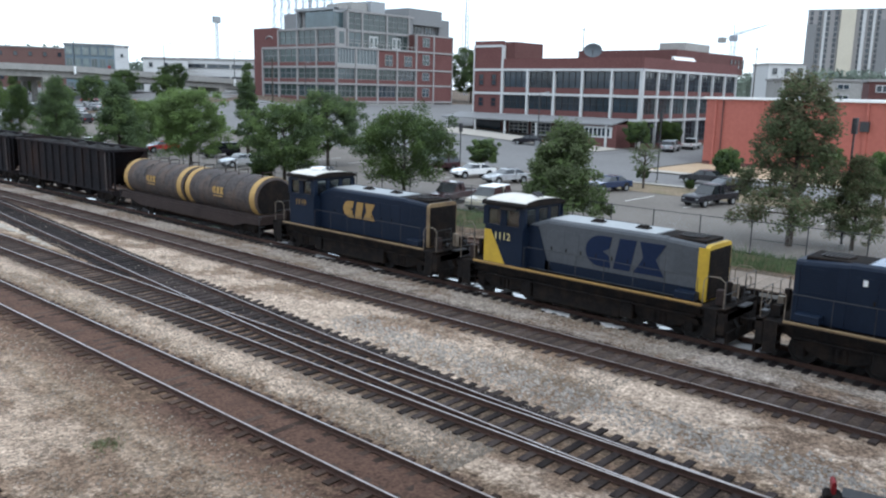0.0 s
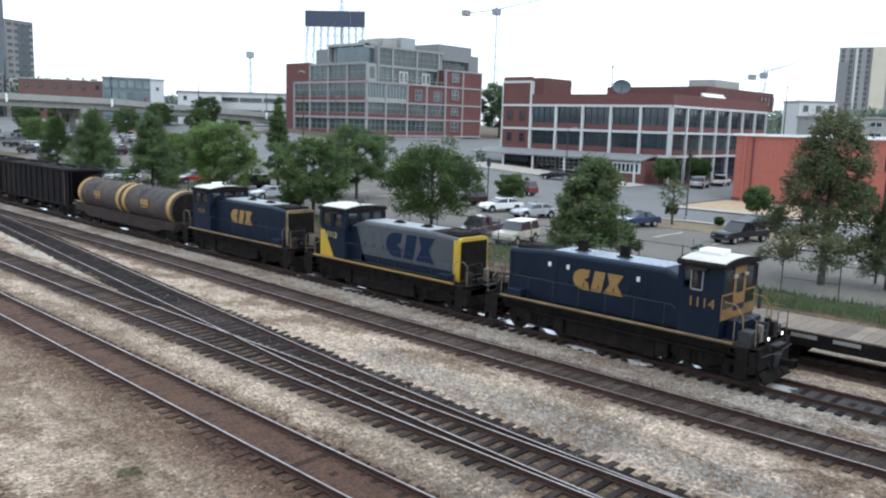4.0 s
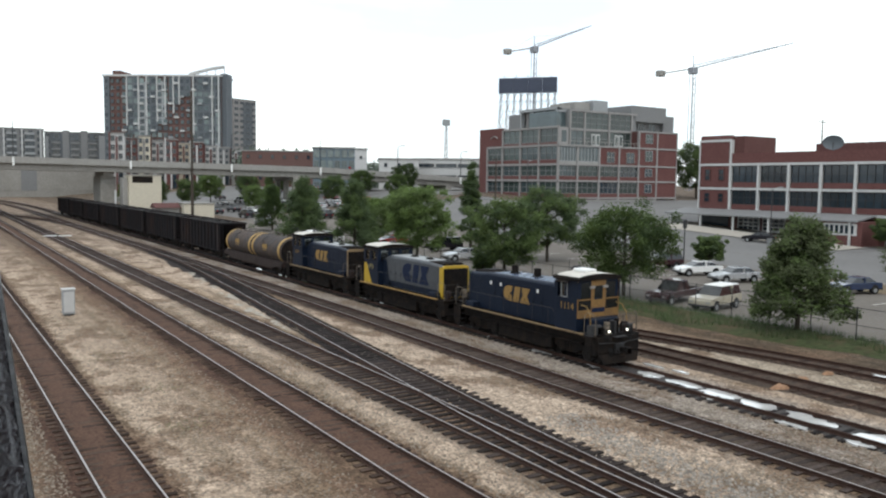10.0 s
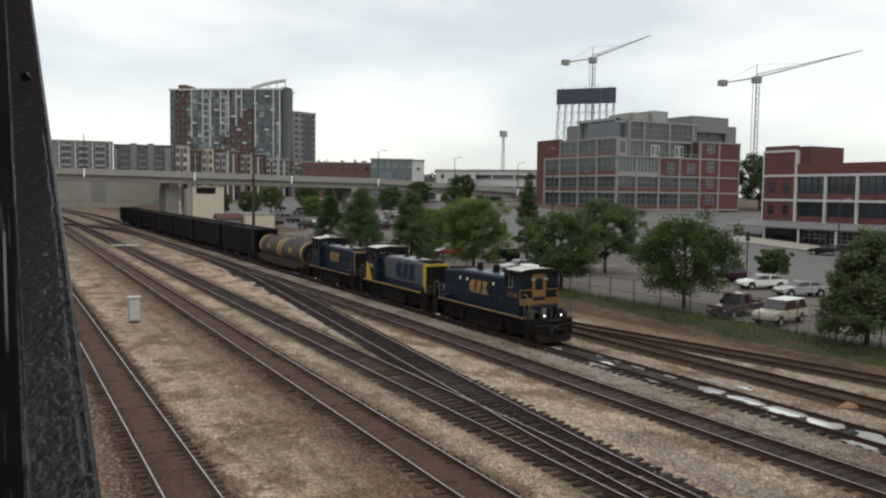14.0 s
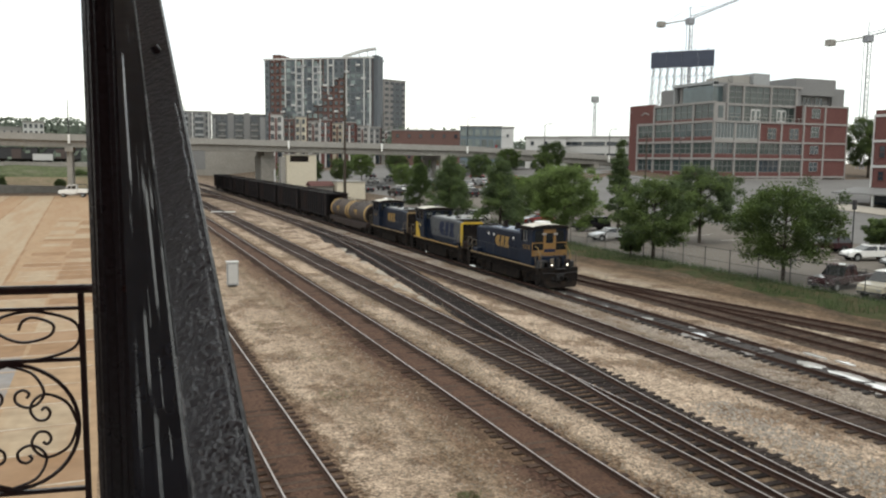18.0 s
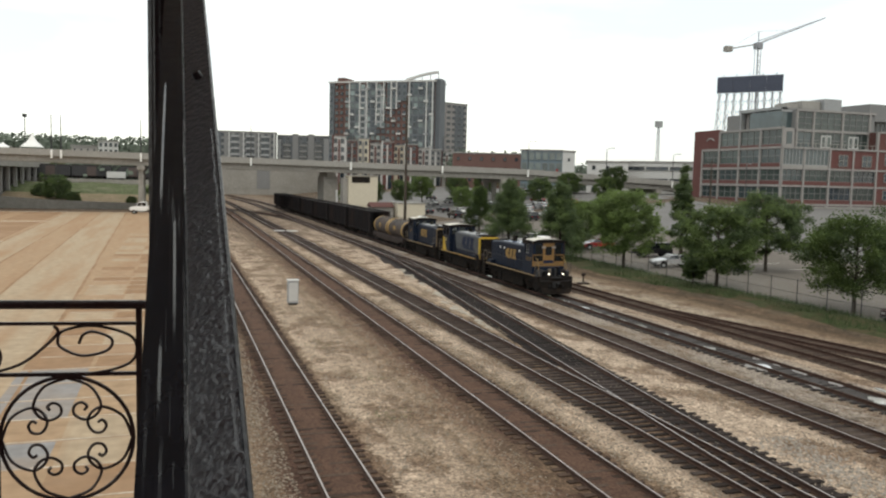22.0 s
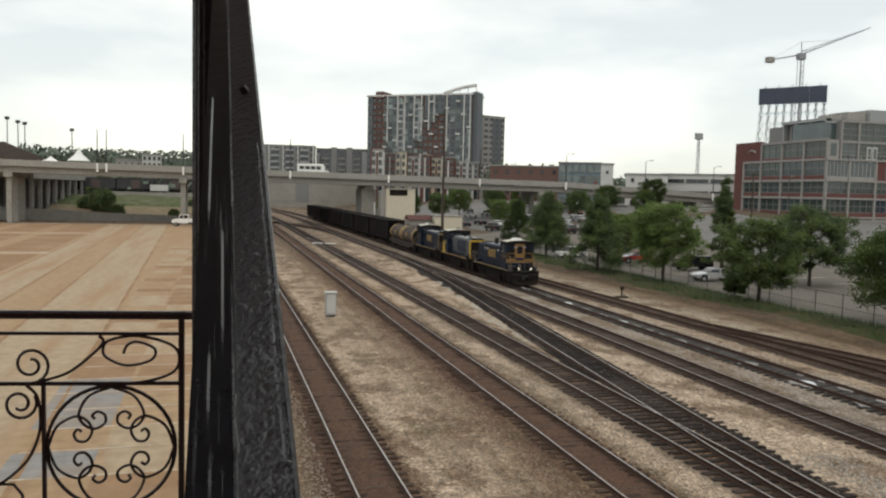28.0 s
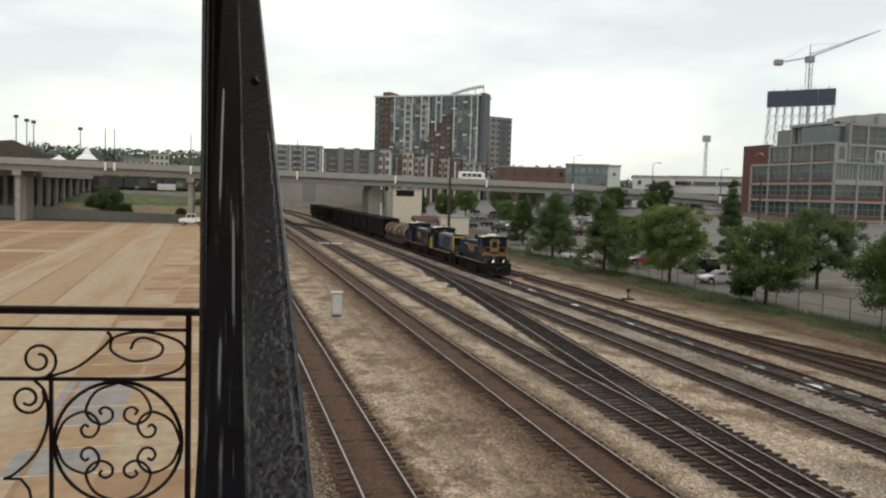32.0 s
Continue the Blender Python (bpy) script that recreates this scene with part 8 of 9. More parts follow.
def car(label, x, y, turn, style, paint, roofm=None):
    key = (style, paint.name, roofm.name if roofm else "")
    z = rise(x, y) + 0.025
    if key in CARS:
        ob = copy_thing(CARS[key], pose(x, y, z, 0, 0, turn))
        return tagged(ob, label)
    top = thing("parked_car" if style != "pickup" else "parked_pickup", label, "car" if style != "pickup" else "pickup truck", at=pose(x, y, z, 0, 0, turn), group="parked vehicles")
    low, roof = car_body(style)
    w = 0.9
    f = Form().prism(low, 0, -w, w)
    part("body", f, paint, top, bevel=0.05)
    g_ = Form()
    ring0 = [(a, b) for a, b in roof]
    g_.add([(-w * 0.97, *ring0[0]), (-w * 0.8, *ring0[1]), (-w * 0.8, *ring0[2]), (-w * 0.97, *ring0[3]), (w * 0.97, *ring0[0]), (w * 0.8, *ring0[1]), (w * 0.8, *ring0[2]), (w * 0.97, *ring0[3])], [(0, 1, 2, 3), (4, 5, 6, 7), (0, 1, 5, 4), (1, 2, 6, 5), (2, 3, 7, 6), (0, 3, 7, 4)])
    part("glasshouse", g_, M_GLASS, top)
    r = Form().add([(-w * 0.82, roof[1][0] - 0.06, roof[1][1] - 0.03), (w * 0.82, roof[1][0] - 0.06, roof[1][1] - 0.03), (w * 0.82, roof[2][0] + 0.08, roof[2][1] - 0.03), (-w * 0.82, roof[2][0] + 0.08, roof[2][1] - 0.03),
                    (-w * 0.76, roof[1][0], roof[1][1] + 0.04), (w * 0.76, roof[1][0], roof[1][1] + 0.04), (w * 0.76, roof[2][0], roof[2][1] + 0.04), (-w * 0.76, roof[2][0], roof[2][1] + 0.04)], [(0, 1, 2, 3), (4, 5, 6, 7), (0, 1, 5, 4), (1, 2, 6, 5), (2, 3, 7, 6), (3, 0, 4, 7)])
    part("roof", r, roofm or paint, top)
    for s in (-1, 1):
        ym = (roof[1][0] + roof[2][0]) / 2
        part("pillar", Form().prism([(ym - 0.06, roof[0][1]), (ym + 0.06, roof[0][1]), (ym + 0.06, roof[1][1]), (ym - 0.06, roof[1][1])], 0, *sorted((s * 0.74, s * 0.9))), paint, top)
        for yy in ((low[0][0] + 0.85), (low[-1][0] - 0.85)):
            part("wheel_arch", Form().tube([(s * 0.6, yy, 0.42), (s * 0.915, yy, 0.42)], 0.4, 16), M_TYRE, top)
            wh = part("wheel", Form().tube([(s * 0.7, yy, 0.33), (s * 0.925, yy, 0.33)], 0.33, 16), M_TYRE, top)
            part("rim", Form().tube([(s * 0.92, yy, 0.33), (s * 0.935, yy, 0.33)], 0.2, 12), M_STEEL, wh)
        part("headlamp", Form().cbox(*sorted((s * 0.5, s * 0.82)), low[-1][0] - 0.12, low[-1][0] + 0.01, 0.62, 0.76, 0.03), M_STEEL, top)
        part("tail_lamp", Form().cbox(*sorted((s * 0.55, s * 0.86)), low[0][0] - 0.01, low[0][0] + 0.1, 0.72, 0.9, 0.03), M_TAIL, top)
    if style == "pickup":
        part("bed_floor", Form().box(-0.78, 0.78, -2.7, -0.85, 1.06, 1.065), M_UNDER, top)
    part("bumper", Form().cbox(-0.86, 0.86, low[-1][0] - 0.05, low[-1][0] + 0.07, 0.36, 0.52, 0.03), M_DSTEEL, top)
    part("bumper", Form().cbox(-0.86, 0.86, low[0][0] - 0.07, low[0][0] + 0.05, 0.36, 0.52, 0.03), M_DSTEEL, top)
    CARS[key] = top
    return top


M_TAIL = material("red_lamp_plastic", (0.35, 0.02, 0.02), 0.3, 0, 5, 0.1, 1, 0.1, 0.0)
P_WHITE = material("white_car_paint", (0.75, 0.75, 0.73), 0.25, 0, 4, 0.03, 0.5, 0.08, 0.0, coat=0.8)
P_SILVER = material("silver_car_paint", (0.48, 0.49, 0.50), 0.28, 0.5, 4, 0.04, 0.5, 0.08, 0.0, coat=0.8)
P_BLACK = material("black_car_paint", (0.012, 0.011, 0.015), 0.3, 0, 4, 0.1, 0.5, 0.1, 0.0, coat=0.15)
P_MAROON = material("maroon_car_paint", (0.034, 0.011, 0.014), 0.25, 0, 4, 0.1, 0.5, 0.1, 0.0, coat=0.8)
P_BLUE = material("dark_blue_car_paint", (0.02, 0.035, 0.08), 0.25, 0, 4, 0.1, 0.5, 0.1, 0.0, coat=0.8)
P_RED = material("red_car_paint", (0.35, 0.03, 0.025), 0.25, 0, 4, 0.06, 0.5, 0.1, 0.0, coat=0.8)
P_DRED = material("dark_red_car_paint", (0.13, 0.018, 0.018), 0.3, 0, 4, 0.06, 0.5, 0.1, 0.0, coat=0.6)
P_DGREY = material("dark_grey_car_paint", (0.03, 0.03, 0.034), 0.3, 0, 4, 0.06, 0.5, 0.1, 0.0, coat=0.5)
P_CREAM = material("beige_car_paint", (0.42, 0.38, 0.29), 0.3, 0, 4, 0.05, 0.5, 0.1, 0.0, coat=0.8)
car("white saloon car parked in the lot", 66.0, 54.6, 70, "sedan", P_WHITE)
car("silver saloon car parked in the lot", 65.0, 49.4, 72, "sedan", P_SILVER)
car("beige off-road car with a white roof by the fence", 49.6, 39.3, 100, "suv", P_CREAM, M_WHITE)
car("dark maroon pickup parked by the fence", 49.6, 43.2, 100, "pickup", P_MAROON)
car("dark maroon car under the trees", 66.8, 60.3, 72, "suv", P_MAROON)
car("dark saloon car before the warehouse", 102.0, 73.5, 20, "sedan", P_BLACK)
car("dark blue saloon car in the lot", 67.6, 39.2, 75, "sedan", P_BLUE)
car("black pickup parked in the lot", 66.0, 28.4, 78, "pickup", P_BLACK)
car("black saloon car behind the pickup", 75.0, 31.0, 60, "sedan", P_BLACK)
car("silver off-road car in the side street", 117.5, 57.6, -80, "suv", P_SILVER)
car("white pickup in the side street", 126.0, 58.2, -80, "pickup", P_WHITE)
car("white off-road car by the far fence", 49.8, 108.6, 95, "suv", P_WHITE)
car("red car by the far fence", 55.2, 99.4, 90, "sedan", P_RED)
car("dark car under the far trees", 57.0, 88.2, 80, "suv", P_BLACK)
car("silver car beside the parked locomotive's track", 53.0, 78.0, 85, "sedan", P_SILVER)


def utility_truck():
    """A high white crew truck with service boxes behind its cab; its nose points along +y."""
    top = thing("utility_truck", "white utility truck parked at the edge of the sandy lot", "truck", at=pose(-7.3, 197.2, 0.03, 0, 0, 82), group="parked vehicles")
    part("bonnet", Form().prism([(2.9, 0.75), (2.95, 1.35), (2.7, 1.6), (1.5, 1.78), (1.5, 0.75)], 0, -0.98, 0.98), P_WHITE, top, bevel=0.05)
    cab = part("cab", Form().prism([(1.5, 0.75), (1.5, 1.78), (0.95, 2.75), (-0.8, 2.8), (-0.85, 0.75)], 0, -1.0, 1.0), P_WHITE, top, bevel=0.05)
    for s in (-1, 1):
        part("side_window", Form().prism([(1.3, 1.82), (0.9, 2.6), (0.3, 2.62), (0.3, 1.82)], 0, *sorted((s * 1.0, s * 1.012))), M_GLASS, cab)
        part("side_window", Form().prism([(0.2, 1.82), (0.2, 2.62), (-0.7, 2.64), (-0.7, 1.82)], 0, *sorted((s * 1.0, s * 1.012))), M_GLASS, cab)
        for y_ in (1.95, -2.0):
            wh = part("wheel", Form().tube([(s * 0.7, y_, 0.46), (s * 1.02, y_, 0.46)], 0.46, 16), M_TYRE, top)
            part("rim", Form().tube([(s * 1.02, y_, 0.46), (s * 1.035, y_, 0.46)], 0.26, 12), M_STEEL, wh)
        part("service_box", Form().cbox(*sorted((s * 0.45, s * 1.08)), -3.0, -0.95, 0.95, 1.85, 0.03), P_WHITE, top)
        part("rack_post", Form().tube([(s * 0.9, -2.9, 1.85), (s * 0.9, -2.9, 2.75), (s * 0.9, -0.9, 2.85)], 0.035, 6), M_DSTEEL, top)
    part("windscreen", Form().add([(-0.9, 1.49, 1.83), (0.9, 1.49, 1.83), (0.85, 1.02, 2.68), (-0.85, 1.02, 2.68)], [(0, 1, 2, 3)], Matrix.Translation((0, 0.03, 0.01))), M_GLASS, cab)
    part("bed", Form().box(-0.9, 0.9, -3.0, -0.9, 0.75, 0.95), M_UNDER, top)
    part("bumper", Form().cbox(-1.0, 1.0, 2.85, 3.0, 0.5, 0.8, 0.04), M_DSTEEL, top)


utility_truck()
DRIVE_RED = car("dark red off-road car driving along the street", 81.6, 10.8, 0, "suv", P_DRED)
DRIVE_DARK = car("dark grey saloon car driving along the street", 81.6, 36.0, 0, "sedan", P_DGREY)
rnd = random.Random(77)
for j in range(5):
    for i in range(9):
        x, y = 55 + i * 4.2 + rnd.uniform(-0.3, 0.3), 150 + j * 10.5
        if rnd.random() < 0.72 and not (x < 58 and 168 < y < 182):
            st, pt, nm = rnd.choice((("sedan", P_WHITE, "white saloon car"), ("sedan", P_SILVER, "silver saloon car"), ("suv", P_WHITE, "white off-road car"), ("sedan", P_BLACK, "black saloon car"), ("suv", P_BLACK, "dark off-road car"), ("sedan", P_RED, "red saloon car"), ("suv", P_SILVER, "silver off-road car")))
            car(nm + " in the far lot", x, y, 5, st, pt)
for i, (x, y) in enumerate(((70, 222), (75, 222), (84, 224), (92, 222), (100, 226), (78, 250), (88, 252), (98, 250), (110, 252), (106, 228), (118, 240))):
    st, pt, nm = (("sedan", P_WHITE, "white saloon car"), ("suv", P_SILVER, "silver off-road car"), ("sedan", P_BLACK, "black saloon car"))[i % 3]
    car(nm + " beyond the viaduct", x, y, 8, st, pt)


def flat_wagon():
    """A flat wagon with stake posts at its end, standing on the next siding."""
    top = thing("flat_wagon", "dark bulkhead-less flat wagon with stakes at its end", "freight wagon", at=pose(33.7, 6.0, 0.204))
    L = 9.0
    f = Form()
    for s in (-1, 1):
        f.prism([(-L, 1.0), (-L + 1.6, 0.72), (L - 1.6, 0.72), (L, 1.0), (L, 1.28), (-L, 1.28)], 0, *sorted((s * 1.28, s * 1.4)))
    part("frame", f.box(-1.28, 1.28, -L, L, 0.95, 1.2), M_UNDER, top)
    for k in range(36):
        y = -L + k * 0.5
        part("deck_plank", Form().box(-1.4, 1.4, y + 0.01, y + 0.49, 1.28, 1.335), M_DECK, top)
    for x, y in ((-1.2, L - 0.1), (-0.4, L - 0.1), (0.4, L - 0.1), (1.2, L - 0.1), (-1.2, L - 1.1), (1.2, L - 1.1), (0.0, L - 1.1)):
        part("stake", Form().cbox(x - 0.07, x + 0.07, y - 0.07, y + 0.07, 1.2, 2.25, 0.02), M_DSTEEL, top)
    part("brake_wheel", Form().tube([(0.9 + 0.25 * math.cos(6.28318 * k / 16), L + 0.1, 1.6 + 0.25 * math.sin(6.28318 * k / 16)) for k in range(16)], 0.02, 5, closed=True), M_STEEL, top)
    part("hand_grab", Form().tube([(-1.38, L, 1.0), (-1.38, L, 1.95), (-1.1, L + 0.25, 2.1), (-0.4, L + 0.3, 2.15)], 0.022, 6), M_YELLOW, top, "yellow grab iron")
    for s in (-1, 1):
        coupler(top, s * 9.6, s)
        bogie(top, s * 6.6, 0.9, 0.84)
    for y in (5.0, 3.4):
        part("lettering_bar", Form().box(-1.412, -1.4, y - 0.5, y + 0.5, 1.05, 1.2), M_CONCG, top)


M_DECK = material("weathered_plank_deck", (0.20, 0.16, 0.125), 0.9, 0, 6, 0.2, 1, 0.3, 0.3, spread=0.2)
flat_wagon()

box_ = thing("relay_cabinet", "small grey metal cabinet in the gravel", "cabinet", at=pose(7.95, 58.6, 0))
part("housing", Form().cbox(-0.38, 0.38, -0.3, 0.3, 0.12, 1.72, 0.03), M_TGREY, box_, bevel=0.02)
part("lid", Form().cbox(-0.42, 0.42, -0.34, 0.34, 1.72, 1.82, 0.03), M_STUCCO, box_)
part("door", Form().box(-0.32, 0.32, -0.315, -0.3, 0.25, 1.62), M_STUCCO, box_)
part("foot", Form().box(-0.3, 0.3, -0.24, 0.24, -0.02, 0.13), M_DSTEEL, box_)
for i_, (x, y) in enumerate(((16.2, 136.4), (18.2, 135.7))):
    mk = thing("white_marker_board", "white painted board lying across the track", "marker board", at=pose(x, y, 0.205, 0, 0, 4), group="marker boards on the third track")
    part("board", Form().cbox(-0.9, 0.9, -0.25, 0.25, 0, 0.12, 0.02), M_WHITE, mk)
st = thing("switch_stand", "low rusty switch stand beside the siding", "switch stand", at=pose(35.6, 66.3, 0))
part("base", Form().cbox(-0.5, 0.5, -0.3, 0.3, -0.02, 0.15, 0.03), M_RUSTFRAME, st)
part("mast", Form().tube([(0, 0, 0.1), (0, 0, 0.9)], 0.06, 8), M_UNDER, st)
part("lever", Form().tube([(0, 0, 0.3), (0.5, 0.2, 0.25)], 0.03, 6), M_UNDER, st)
part("target", Form().cbox(-0.22, 0.22, -0.02, 0.02, 0.75, 1.0, 0.02), M_RUSTFRAME, st)
M_REDT = material("red_target_paint", (0.22, 0.018, 0.02), 0.5, 0, 6, 0.2, 2, 0.3, 0.05)
rs = thing("switch_stand", "low switch stand with a red target beside the crossover", "switch stand", at=pose(18.42, 4.5, 0, 0, 0, 20))
part("base", Form().cbox(-0.5, 0.45, -0.22, 0.22, -0.02, 0.16, 0.03), M_UNDER, rs)
part("housing", Form().cbox(-0.2, 0.2, -0.2, 0.2, 0.16, 0.52, 0.06), M_UNDER, rs, bevel=0.03)
part("target", Form().cbox(-0.16, 0.16, -0.05, 0.05, 0.52, 0.82, 0.05), M_REDT, rs, "red painted target")
part("target", Form().cbox(0.08, 0.36, -0.05, 0.05, 0.56, 0.74, 0.04), M_REDT, rs, "red painted target")
part("lever", Form().tube([(-0.15, 0, 0.45), (-0.42, -0.02, 0.62), (-0.55, -0.03, 0.62)], 0.03, 6), M_UNDER, rs)
part("weight", Form().tube([(-0.5, -0.03, 0.62), (-0.66, -0.03, 0.62)], 0.09, 10), M_UNDER, rs)
mo = thing("switch_motor", "dark switch motor box beside the crossover", "switch motor", at=pose(19.05, 4.02, 0, 0, 0, 10))
part("case", Form().cbox(-0.25, 0.25, -0.4, 0.4, 0.0, 0.3, 0.06), M_DSTEEL, mo, bevel=0.02)
part("lid", Form().cbox(-0.28, 0.28, -0.43, 0.43, 0.3, 0.34, 0.02), M_DSTEEL, mo)
M_RUSTO = material("orange_rust_clay", (0.30, 0.175, 0.105), 0.95, 0, 8, 0.3, 2, 0.3, 0.5)
for x, y, s in ((32.8, 22.1, 1.0), (34.9, 22.5, 0.8), (37.2, 22.6, 0.6), (31.6, 84, 1.2)):
    r_ = random.Random(int(x * 10))
    pile = Form()
    k_ = 12
    ring = [(s * 0.7 * math.cos(6.283 * i / k_) * r_.uniform(0.7, 1.1), s * 0.4 * math.sin(6.283 * i / k_) * r_.uniform(0.7, 1.1), 0.0) for i in range(k_)]
    inner = [(p[0] * 0.55, p[1] * 0.55, 0.13 * r_.uniform(0.7, 1.2)) for p in ring]
    pile.add(ring + inner, [(i, (i + 1) % k_, k_ + (i + 1) % k_, k_ + i) for i in range(k_)] + [tuple(range(k_, 2 * k_))])
    thing("clay_heap", "small heap of orange clay between the rails", "heap", at=pose(x, y, 0.02), group="clay heaps at the sidings", form=pile, mat=M_RUSTO)


def yard_pole(x, y, h, label, arms=0, r=0.19):
    top = thing("utility_pole", label, "utility pole", at=pose(x, y, rise(x, y)))
    part("pole", Form().tube([(0, 0, -0.2), (0, 0, h)], r, 8, r * 0.55), M_BARK, top)
    for k in range(arms):
        part("cross_arm", Form().cbox(-1.2, 1.2, -0.06, 0.06, h - 0.6 - k * 0.8, h - 0.46 - k * 0.8, 0.02), M_BARK, top)
    return top


yard_pole(40.0, 144.0, 24.5, "very tall slim wooden pole beside the yard", 0, 0.3)
yard_pole(96, 130, 11, "wooden utility pole with a cross arm", 1)
yard_pole(150, 95, 20, "wooden utility pole with a cross arm behind the warehouse", 1)
yard_pole(200, 77.6, 20.8 - rise(200, 77.6), "wooden utility pole with a cross arm beyond the orange warehouse", 1)
yard_pole(200, 46.6, 20.5 - rise(200, 46.6), "wooden utility pole with a cross arm beyond the orange warehouse", 1)


def lot_lamp(x, y, h, label, turn=0):
    top = thing("lot_lamp", label, "street lamp", at=pose(x, y, rise(x, y), 0, 0, turn))
    part("pole", Form().tube([(0, 0, -0.1), (0, 0, h)], 0.09, 8, 0.06), M_DSTEEL, top)
    part("arm", Form().tube([(0, 0, h - 0.1), (0.5, 0, h + 0.15), (1.5, 0, h + 0.25)], 0.045, 6), M_STEEL, top)
    part("lamp_head", Form().cbox(1.3, 2.1, -0.16, 0.16, h + 0.16, h + 0.32, 0.05), M_STEEL, top)
    part("base", Form().cbox(-0.2, 0.2, -0.2, 0.2, -0.1, 0.6, 0.04), M_CONCG, top)


lot_lamp(93.5, 65.8, 8.2, "grey street lamp with a curved arm", 0)
lot_lamp(112, 140, 9.0, "grey street lamp with a curved arm", 30)
lot_lamp(62.5, 84, 6.5, "dark lot lamp on a concrete base", 120)
for x, y, h, lab in ((69.2, 59.2, 4.6, "slim dark sign pole in the lot"), (78.0, 39.5, 6.6, "dark traffic signal pole at the street"), (52.9, 14.2, 7.3, "dark signal pole behind the fence")):
    top_ = thing("signal_pole", lab, "pole", at=pose(x, y, rise(x, y)))
    part("pole", Form().tube([(0, 0, -0.1), (0, 0, h)], 0.075, 8, 0.06), M_DSTEEL, top_)
    part("head", Form().cbox(-0.2, 0.2, -0.15, 0.15, h - 0.2, h + 0.75, 0.05), M_DSTEEL, top_)
    part("base", Form().cbox(-0.16, 0.16, -0.16, 0.16, -0.1, 0.35, 0.03), M_CONCG, top_)
sg = thing("road_sign", "small grey road sign on a post", "sign", at=pose(88, 62, rise(88, 62)))
part("post", Form().tube([(0, 0, 0), (0, 0, 2.4)], 0.04, 6), M_STEEL, sg)
part("plate", Form().cbox(-0.02, 0.02, -0.4, 0.4, 1.5, 2.4, 0.02), M_GRAYP, sg)
# painted red plate added in place of an unidentified red spot
rsn = thing("road_sign", "small red plate on a post at the viaduct parapet", "sign", at=pose(102.1, 208.0, deck_top(102.1) + 0.9))
part("post", Form().tube([(0, 0, -0.9), (0, 0, 0.5)], 0.05, 6), M_STEEL, rsn)
part("plate", Form().tube([(0, -0.05, 0.55), (0, -0.02, 0.55)], 0.42, 8), M_REDT, rsn, "red painted plate")
# tall flood masts and a white tent on the far western side
for b_, el in ((12.72, 4.04), (12.13, 3.84), (11.75, 3.76), (9.07, 3.5)):
    x, y = polar(b_, 330)
    fm = thing("flood_mast", "tall floodlight mast beyond the viaduct", "flood mast", at=pose(x, y, 0), group="flood masts")
    h = 9.2 + 330 * math.tan(radians(el))
    part("mast", Form().tube([(0, 0, 0), (0, 0, h)], 0.28, 6, 0.16), M_DSTEEL, fm)
    part("lamp_rack", Form().cbox(-0.75, 0.75, -0.3, 0.3, h - 0.8, h + 0.3, 0.1), M_DSTEEL, fm)
x, y = polar(8.67, 300)
tent = thing("marquee_tent", "white pointed marquee tent beyond the viaduct", "tent", at=pose(x, y, 0.9) @ Matrix.Diagonal((0.6, 0.6, 0.98, 1)))
for a_, b_ in ((-4.9, -4.9), (4.9, -4.9), (4.9, 4.9), (-4.9, 4.9)):
    part("tent_pole", Form().tube([(a_, b_, 13.2), (a_, b_, 16.6)], 0.1, 6), M_WHITE, tent)
part("canvas_roof", Form().loft([[(5.3 * a, 5.3 * b, 16.5) for a, b in ((-1, -1), (1, -1), (1, 1), (-1, 1))], [(2.2 * a, 2.2 * b, 18.4) for a, b in ((-1, -1), (1, -1), (1, 1), (-1, 1))], [(0.1 * a, 0.1 * b, 21.0) for a, b in ((-1, -1), (1, -1), (1, 1), (-1, 1))]]), M_WHITE, tent)
M_GSTAND = material("brown_sheet_roof", (0.085, 0.065, 0.06), 0.8, 0, 3, 0.15, 0.3, 0.25, 0.05)
gs = thing("grandstand", "dark brown pitched grandstand roof beyond the viaduct", "building")
gx0, gy0 = polar(16.5, 320)
gx1, gy1 = polar(10.7, 320)
gw, gt = math.hypot(gx1 - gx0, gy1 - gy0), math.degrees(math.atan2(gy1 - gy0, gx1 - gx0))
gf = Face(gx0, gy0, gt)
part("roof", Form().add([(a, c, z) for c in (0, 14) for a, z in ((0, 17), (0, 21.0), (gw * 0.62, 23.4), (gw, 18.0), (gw, 17))], [(0, 1, 2, 3, 4), (9, 8, 7, 6, 5), (0, 1, 6, 5), (1, 2, 7, 6), (2, 3, 8, 7), (3, 4, 9, 8), (4, 0, 5, 9)], gf.m), M_GSTAND, gs)
part("seating_wall", gf.box(Form(), 0, gw, 0, 17, -13, -1), M_GSTAND, gs)
block("white_offices", "small white offices far beyond the viaduct", 4.85, 380, 3.65, 380, 10, 22.7, M_STUCCO, M_WIND, 4, 2, 17, M_GRAYP, 0.6, 0.6)
block("low_offices", "low pale shed roofs far beyond the viaduct", 6.45, 385, 4.9, 385, 10, 20.4, M_CONC, M_WIND, 4, 1, 17, M_GRAYP, 0.3, 0.4)
x, y = polar(10.3, 300)
tent = thing("marquee_tent", "low white marquee tent by the grandstand", "tent", at=pose(x, y, 0.0))
for a_, b_ in ((-3, -3), (3, -3), (3, 3), (-3, 3)):
    part("tent_pole", Form().tube([(a_, b_, 13.6), (a_, b_, 16.4)], 0.1, 6), M_WHITE, tent)
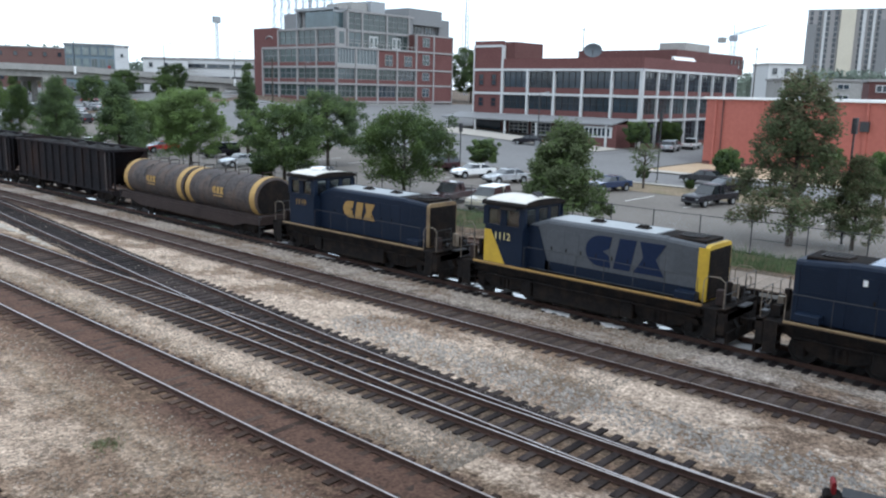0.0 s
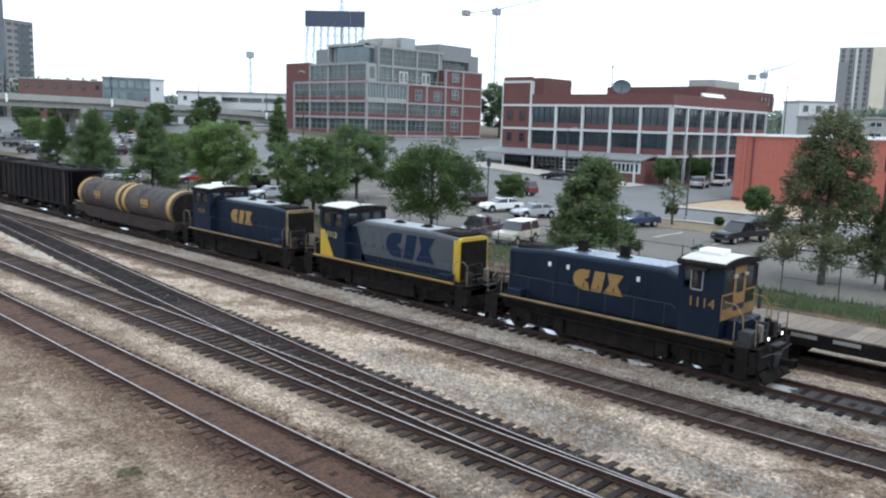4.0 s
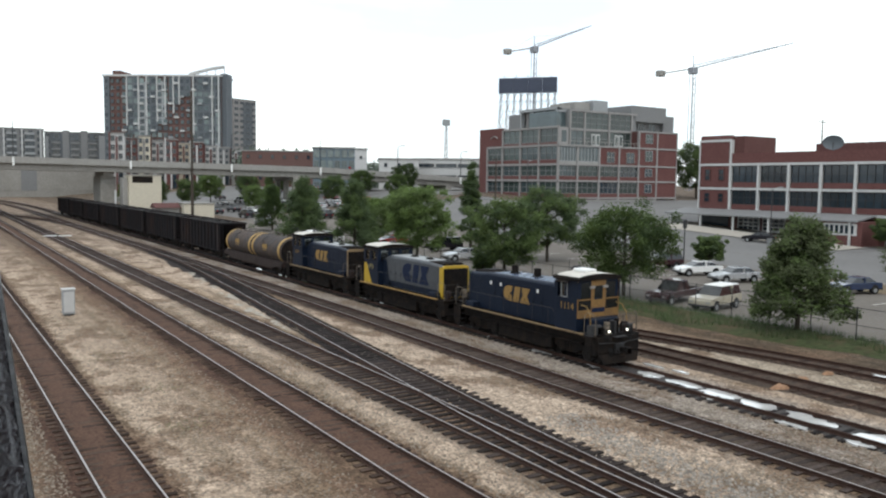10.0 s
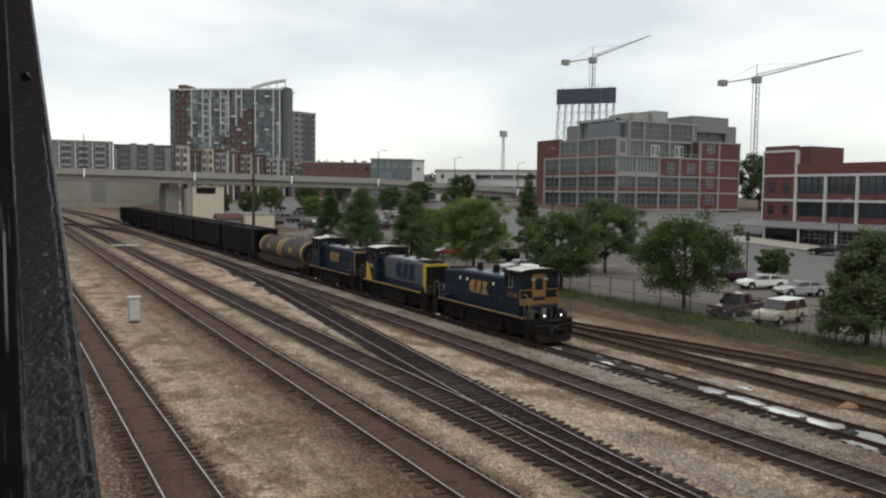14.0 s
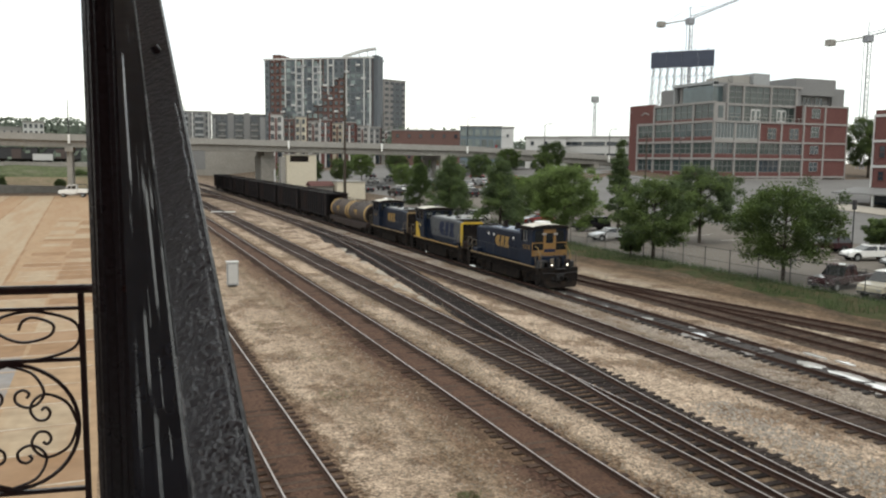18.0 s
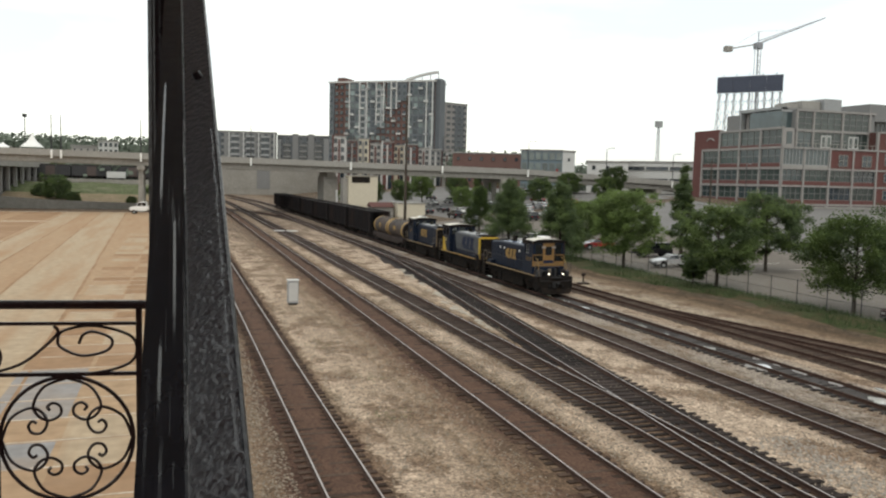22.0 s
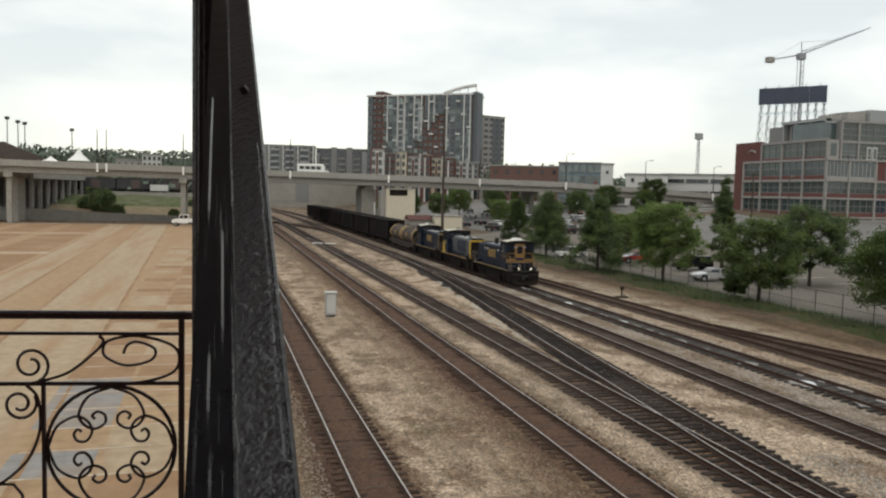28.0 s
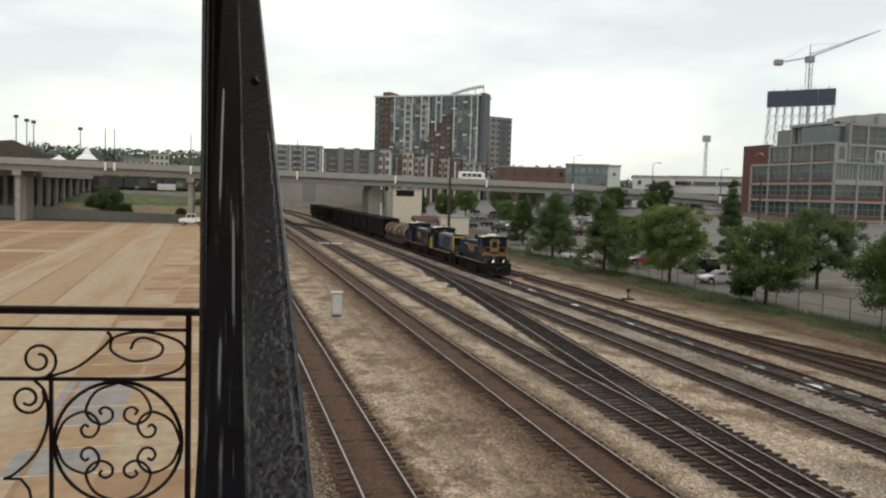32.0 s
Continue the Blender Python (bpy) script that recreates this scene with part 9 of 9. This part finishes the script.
part("canvas_roof", Form().loft([[(3.2 * a, 3.2 * b, 16.3) for a, b in ((-1, -1), (1, -1), (1, 1), (-1, 1))], [(1.3 * a, 1.3 * b, 17.2) for a, b in ((-1, -1), (1, -1), (1, 1), (-1, 1))], [(0.1 * a, 0.1 * b, 18.3) for a, b in ((-1, -1), (1, -1), (1, 1), (-1, 1))]]), M_WHITE, tent)
M_BANK = material("bank_grass", (0.078, 0.095, 0.045), 0.95, 0, 1.2, 0.45, 0.12, 0.42, 0.3, dirt=(0.17, 0.155, 0.11), spec=0.1)
bk = thing("grass_bank", "green grassy bank beyond the viaduct", "bank", kind="structure")
part("dirt_path", Form().loft([[(-44, 224, 0), (-44, 243, 3.6), (-44, 243, -0.2)], [(2, 224, 0), (2, 243, 3.2), (2, 243, -0.2)]]), M_DIRTS, bk, "bare brown dirt")
part("bank", Form().loft([[(x_, 243.05, -0.2), (x_, 243.05, 3.5 - d_), (x_, 252, 5.0 - d_ * 0.6), (x_, 262, 6.4 - d_), (x_, 262, -0.2)] for x_, d_ in ((-44, 0.0), (-32, 0.5), (-24, 0.0), (-14, 0.5), (2, 0.4))]), M_BANK, bk)
part("slope", Form().loft([[(x_, 288, -0.3), (x_, 288, 12.0), (x_, 296, 14.0), (x_, 420, 15.0), (x_, 420, -0.3)] for x_ in (-160, -100, -60, -14)]), M_BANK, bk)
part("low_wall", Form().loft([[(x_, 221.5, 0), (x_, 222, 0), (x_, 222, h_), (x_, 221.5, h_)] for x_, h_ in ((-62, 3.4), (-40, 2.9), (-30, 2.2), (-9.5, 1.6))]), M_CONCD, bk)
part("shelf", Form().box(-34, -4, 262.2, 280, 0, 7.2), M_CONCD, bk)
for i_, x_ in enumerate((-36.5, -25.0, -13.2)):
    bx = thing("boxcar", "dark brown boxcar standing beyond the viaduct", "freight wagon", at=pose(x_, 272 + i_ * 0.4, 7.2), group="boxcars beyond the viaduct")
    part("body", Form().cbox(-5.6, 5.6, -1.4, 1.4, 0.9, 4.0, 0.06), M_DSTEEL, bx)
    part("roof", Form().prism([(-1.45, 4.0), (1.45, 4.0), (0, 4.35)], 0, -5.7, 5.7), M_UNDER, bx)
    part("sliding_door", Form().box(-1.3, 1.3, -1.47, -1.4, 1.0, 3.8), M_GSTAND, bx)
    for q_ in (-3.8, 3.8):
        part("wheel_set", Form().tube([(q_, -0.75, 0.45), (q_, 0.75, 0.45)], 0.45, 12), M_UNDER, bx)
    part("frame", Form().box(-5.5, 5.5, -1.1, 1.1, 0.5, 0.9), M_UNDER, bx)
wv = thing("white_trailer", "white box trailer beyond the viaduct", "trailer", at=pose(-17.6, 265.5, 7.2))
part("box", Form().cbox(-2.6, 2.6, -1.2, 1.2, 0.5, 2.4, 0.05), M_STUCCO, wv)
part("wheel_set", Form().tube([(1.8, -1.1, 0.42), (1.8, 1.1, 0.42)], 0.42, 12), M_TYRE, wv)


# ---------------------------------------------------------------- what moves
# seconds and the place of the lead locomotive's front coupler along the tracks
RUN = [(0, -4.0), (1, -0.55), (2, 2.85), (3, 6.25), (4, 9.65), (5, 13.0), (6, 16.2), (7, 19.25), (8, 22.2), (9, 24.95), (10, 27.55), (11, 30.25), (12, 32.8), (13, 35.35), (14, 37.8), (15, 40.3), (16, 42.7), (17, 45.1),
       (18, 47.5), (19, 49.95), (20, 52.45), (21, 54.9), (22, 57.4), (23, 60.0), (24, 62.55), (25, 65.1), (26, 67.6), (27, 70.1), (28, 72.6), (29, 75.25), (30, 77.85), (31, 80.2), (32, 82.4)]


def on_track(y):
    """The pose of a wagon whose middle is at y along the train's track."""
    a = math.degrees(math.atan((bend(y + 4) - bend(y - 4)) / 8))
    return TRACKS["fifth"] + bend(y), -a


def motions():
    order = [(LEAD, 7.4, 180), (SECOND, 21.35, 0), (THIRD, 35.25, 0), (COIL, 51.1, 0)] + [(h, 69.1 + 18.45 * i, 0) for i, h in enumerate(HOPPERS)]
    for ob, back, turn in order:
        rows = []
        for t, y in RUN:
            x, a = on_track(y + back)
            rows.append((t, pose(x, y + back, 0.204, 0, 0, a + turn)))
        walk(ob, rows)
    for ob, y0, v in ((DRIVE_RED, 10.8, 13.4), (DRIVE_DARK, 36.0, 11.7)):
        rows = []
        for t in (0, 1, 2, 3, 4, 5, 6, 8, 10, 12, 14, 32):
            y = y0 + v * min(t, 8) + (0 if t <= 8 else v * (min(t, 14) - 8) * (1 - (min(t, 14) - 8) / 12))
            rows.append((t, pose(81.6, y, rise(81.6, y) + 0.025)))
        walk(ob, rows)
    ride = [(0, -330), (10, -204), (20, -78), (22, -52), (23, -38.6), (24, -26), (25, -13.5), (26, -1.5), (27, 11), (28, 23.3), (29, 34.3), (30, 45), (31, 55), (32, 64.4)]
    walk(BUS, [(t, pose(x, 208.6, deck_top(x) + 0.004, 0, 0, -90)) for t, x in ride])


motions()
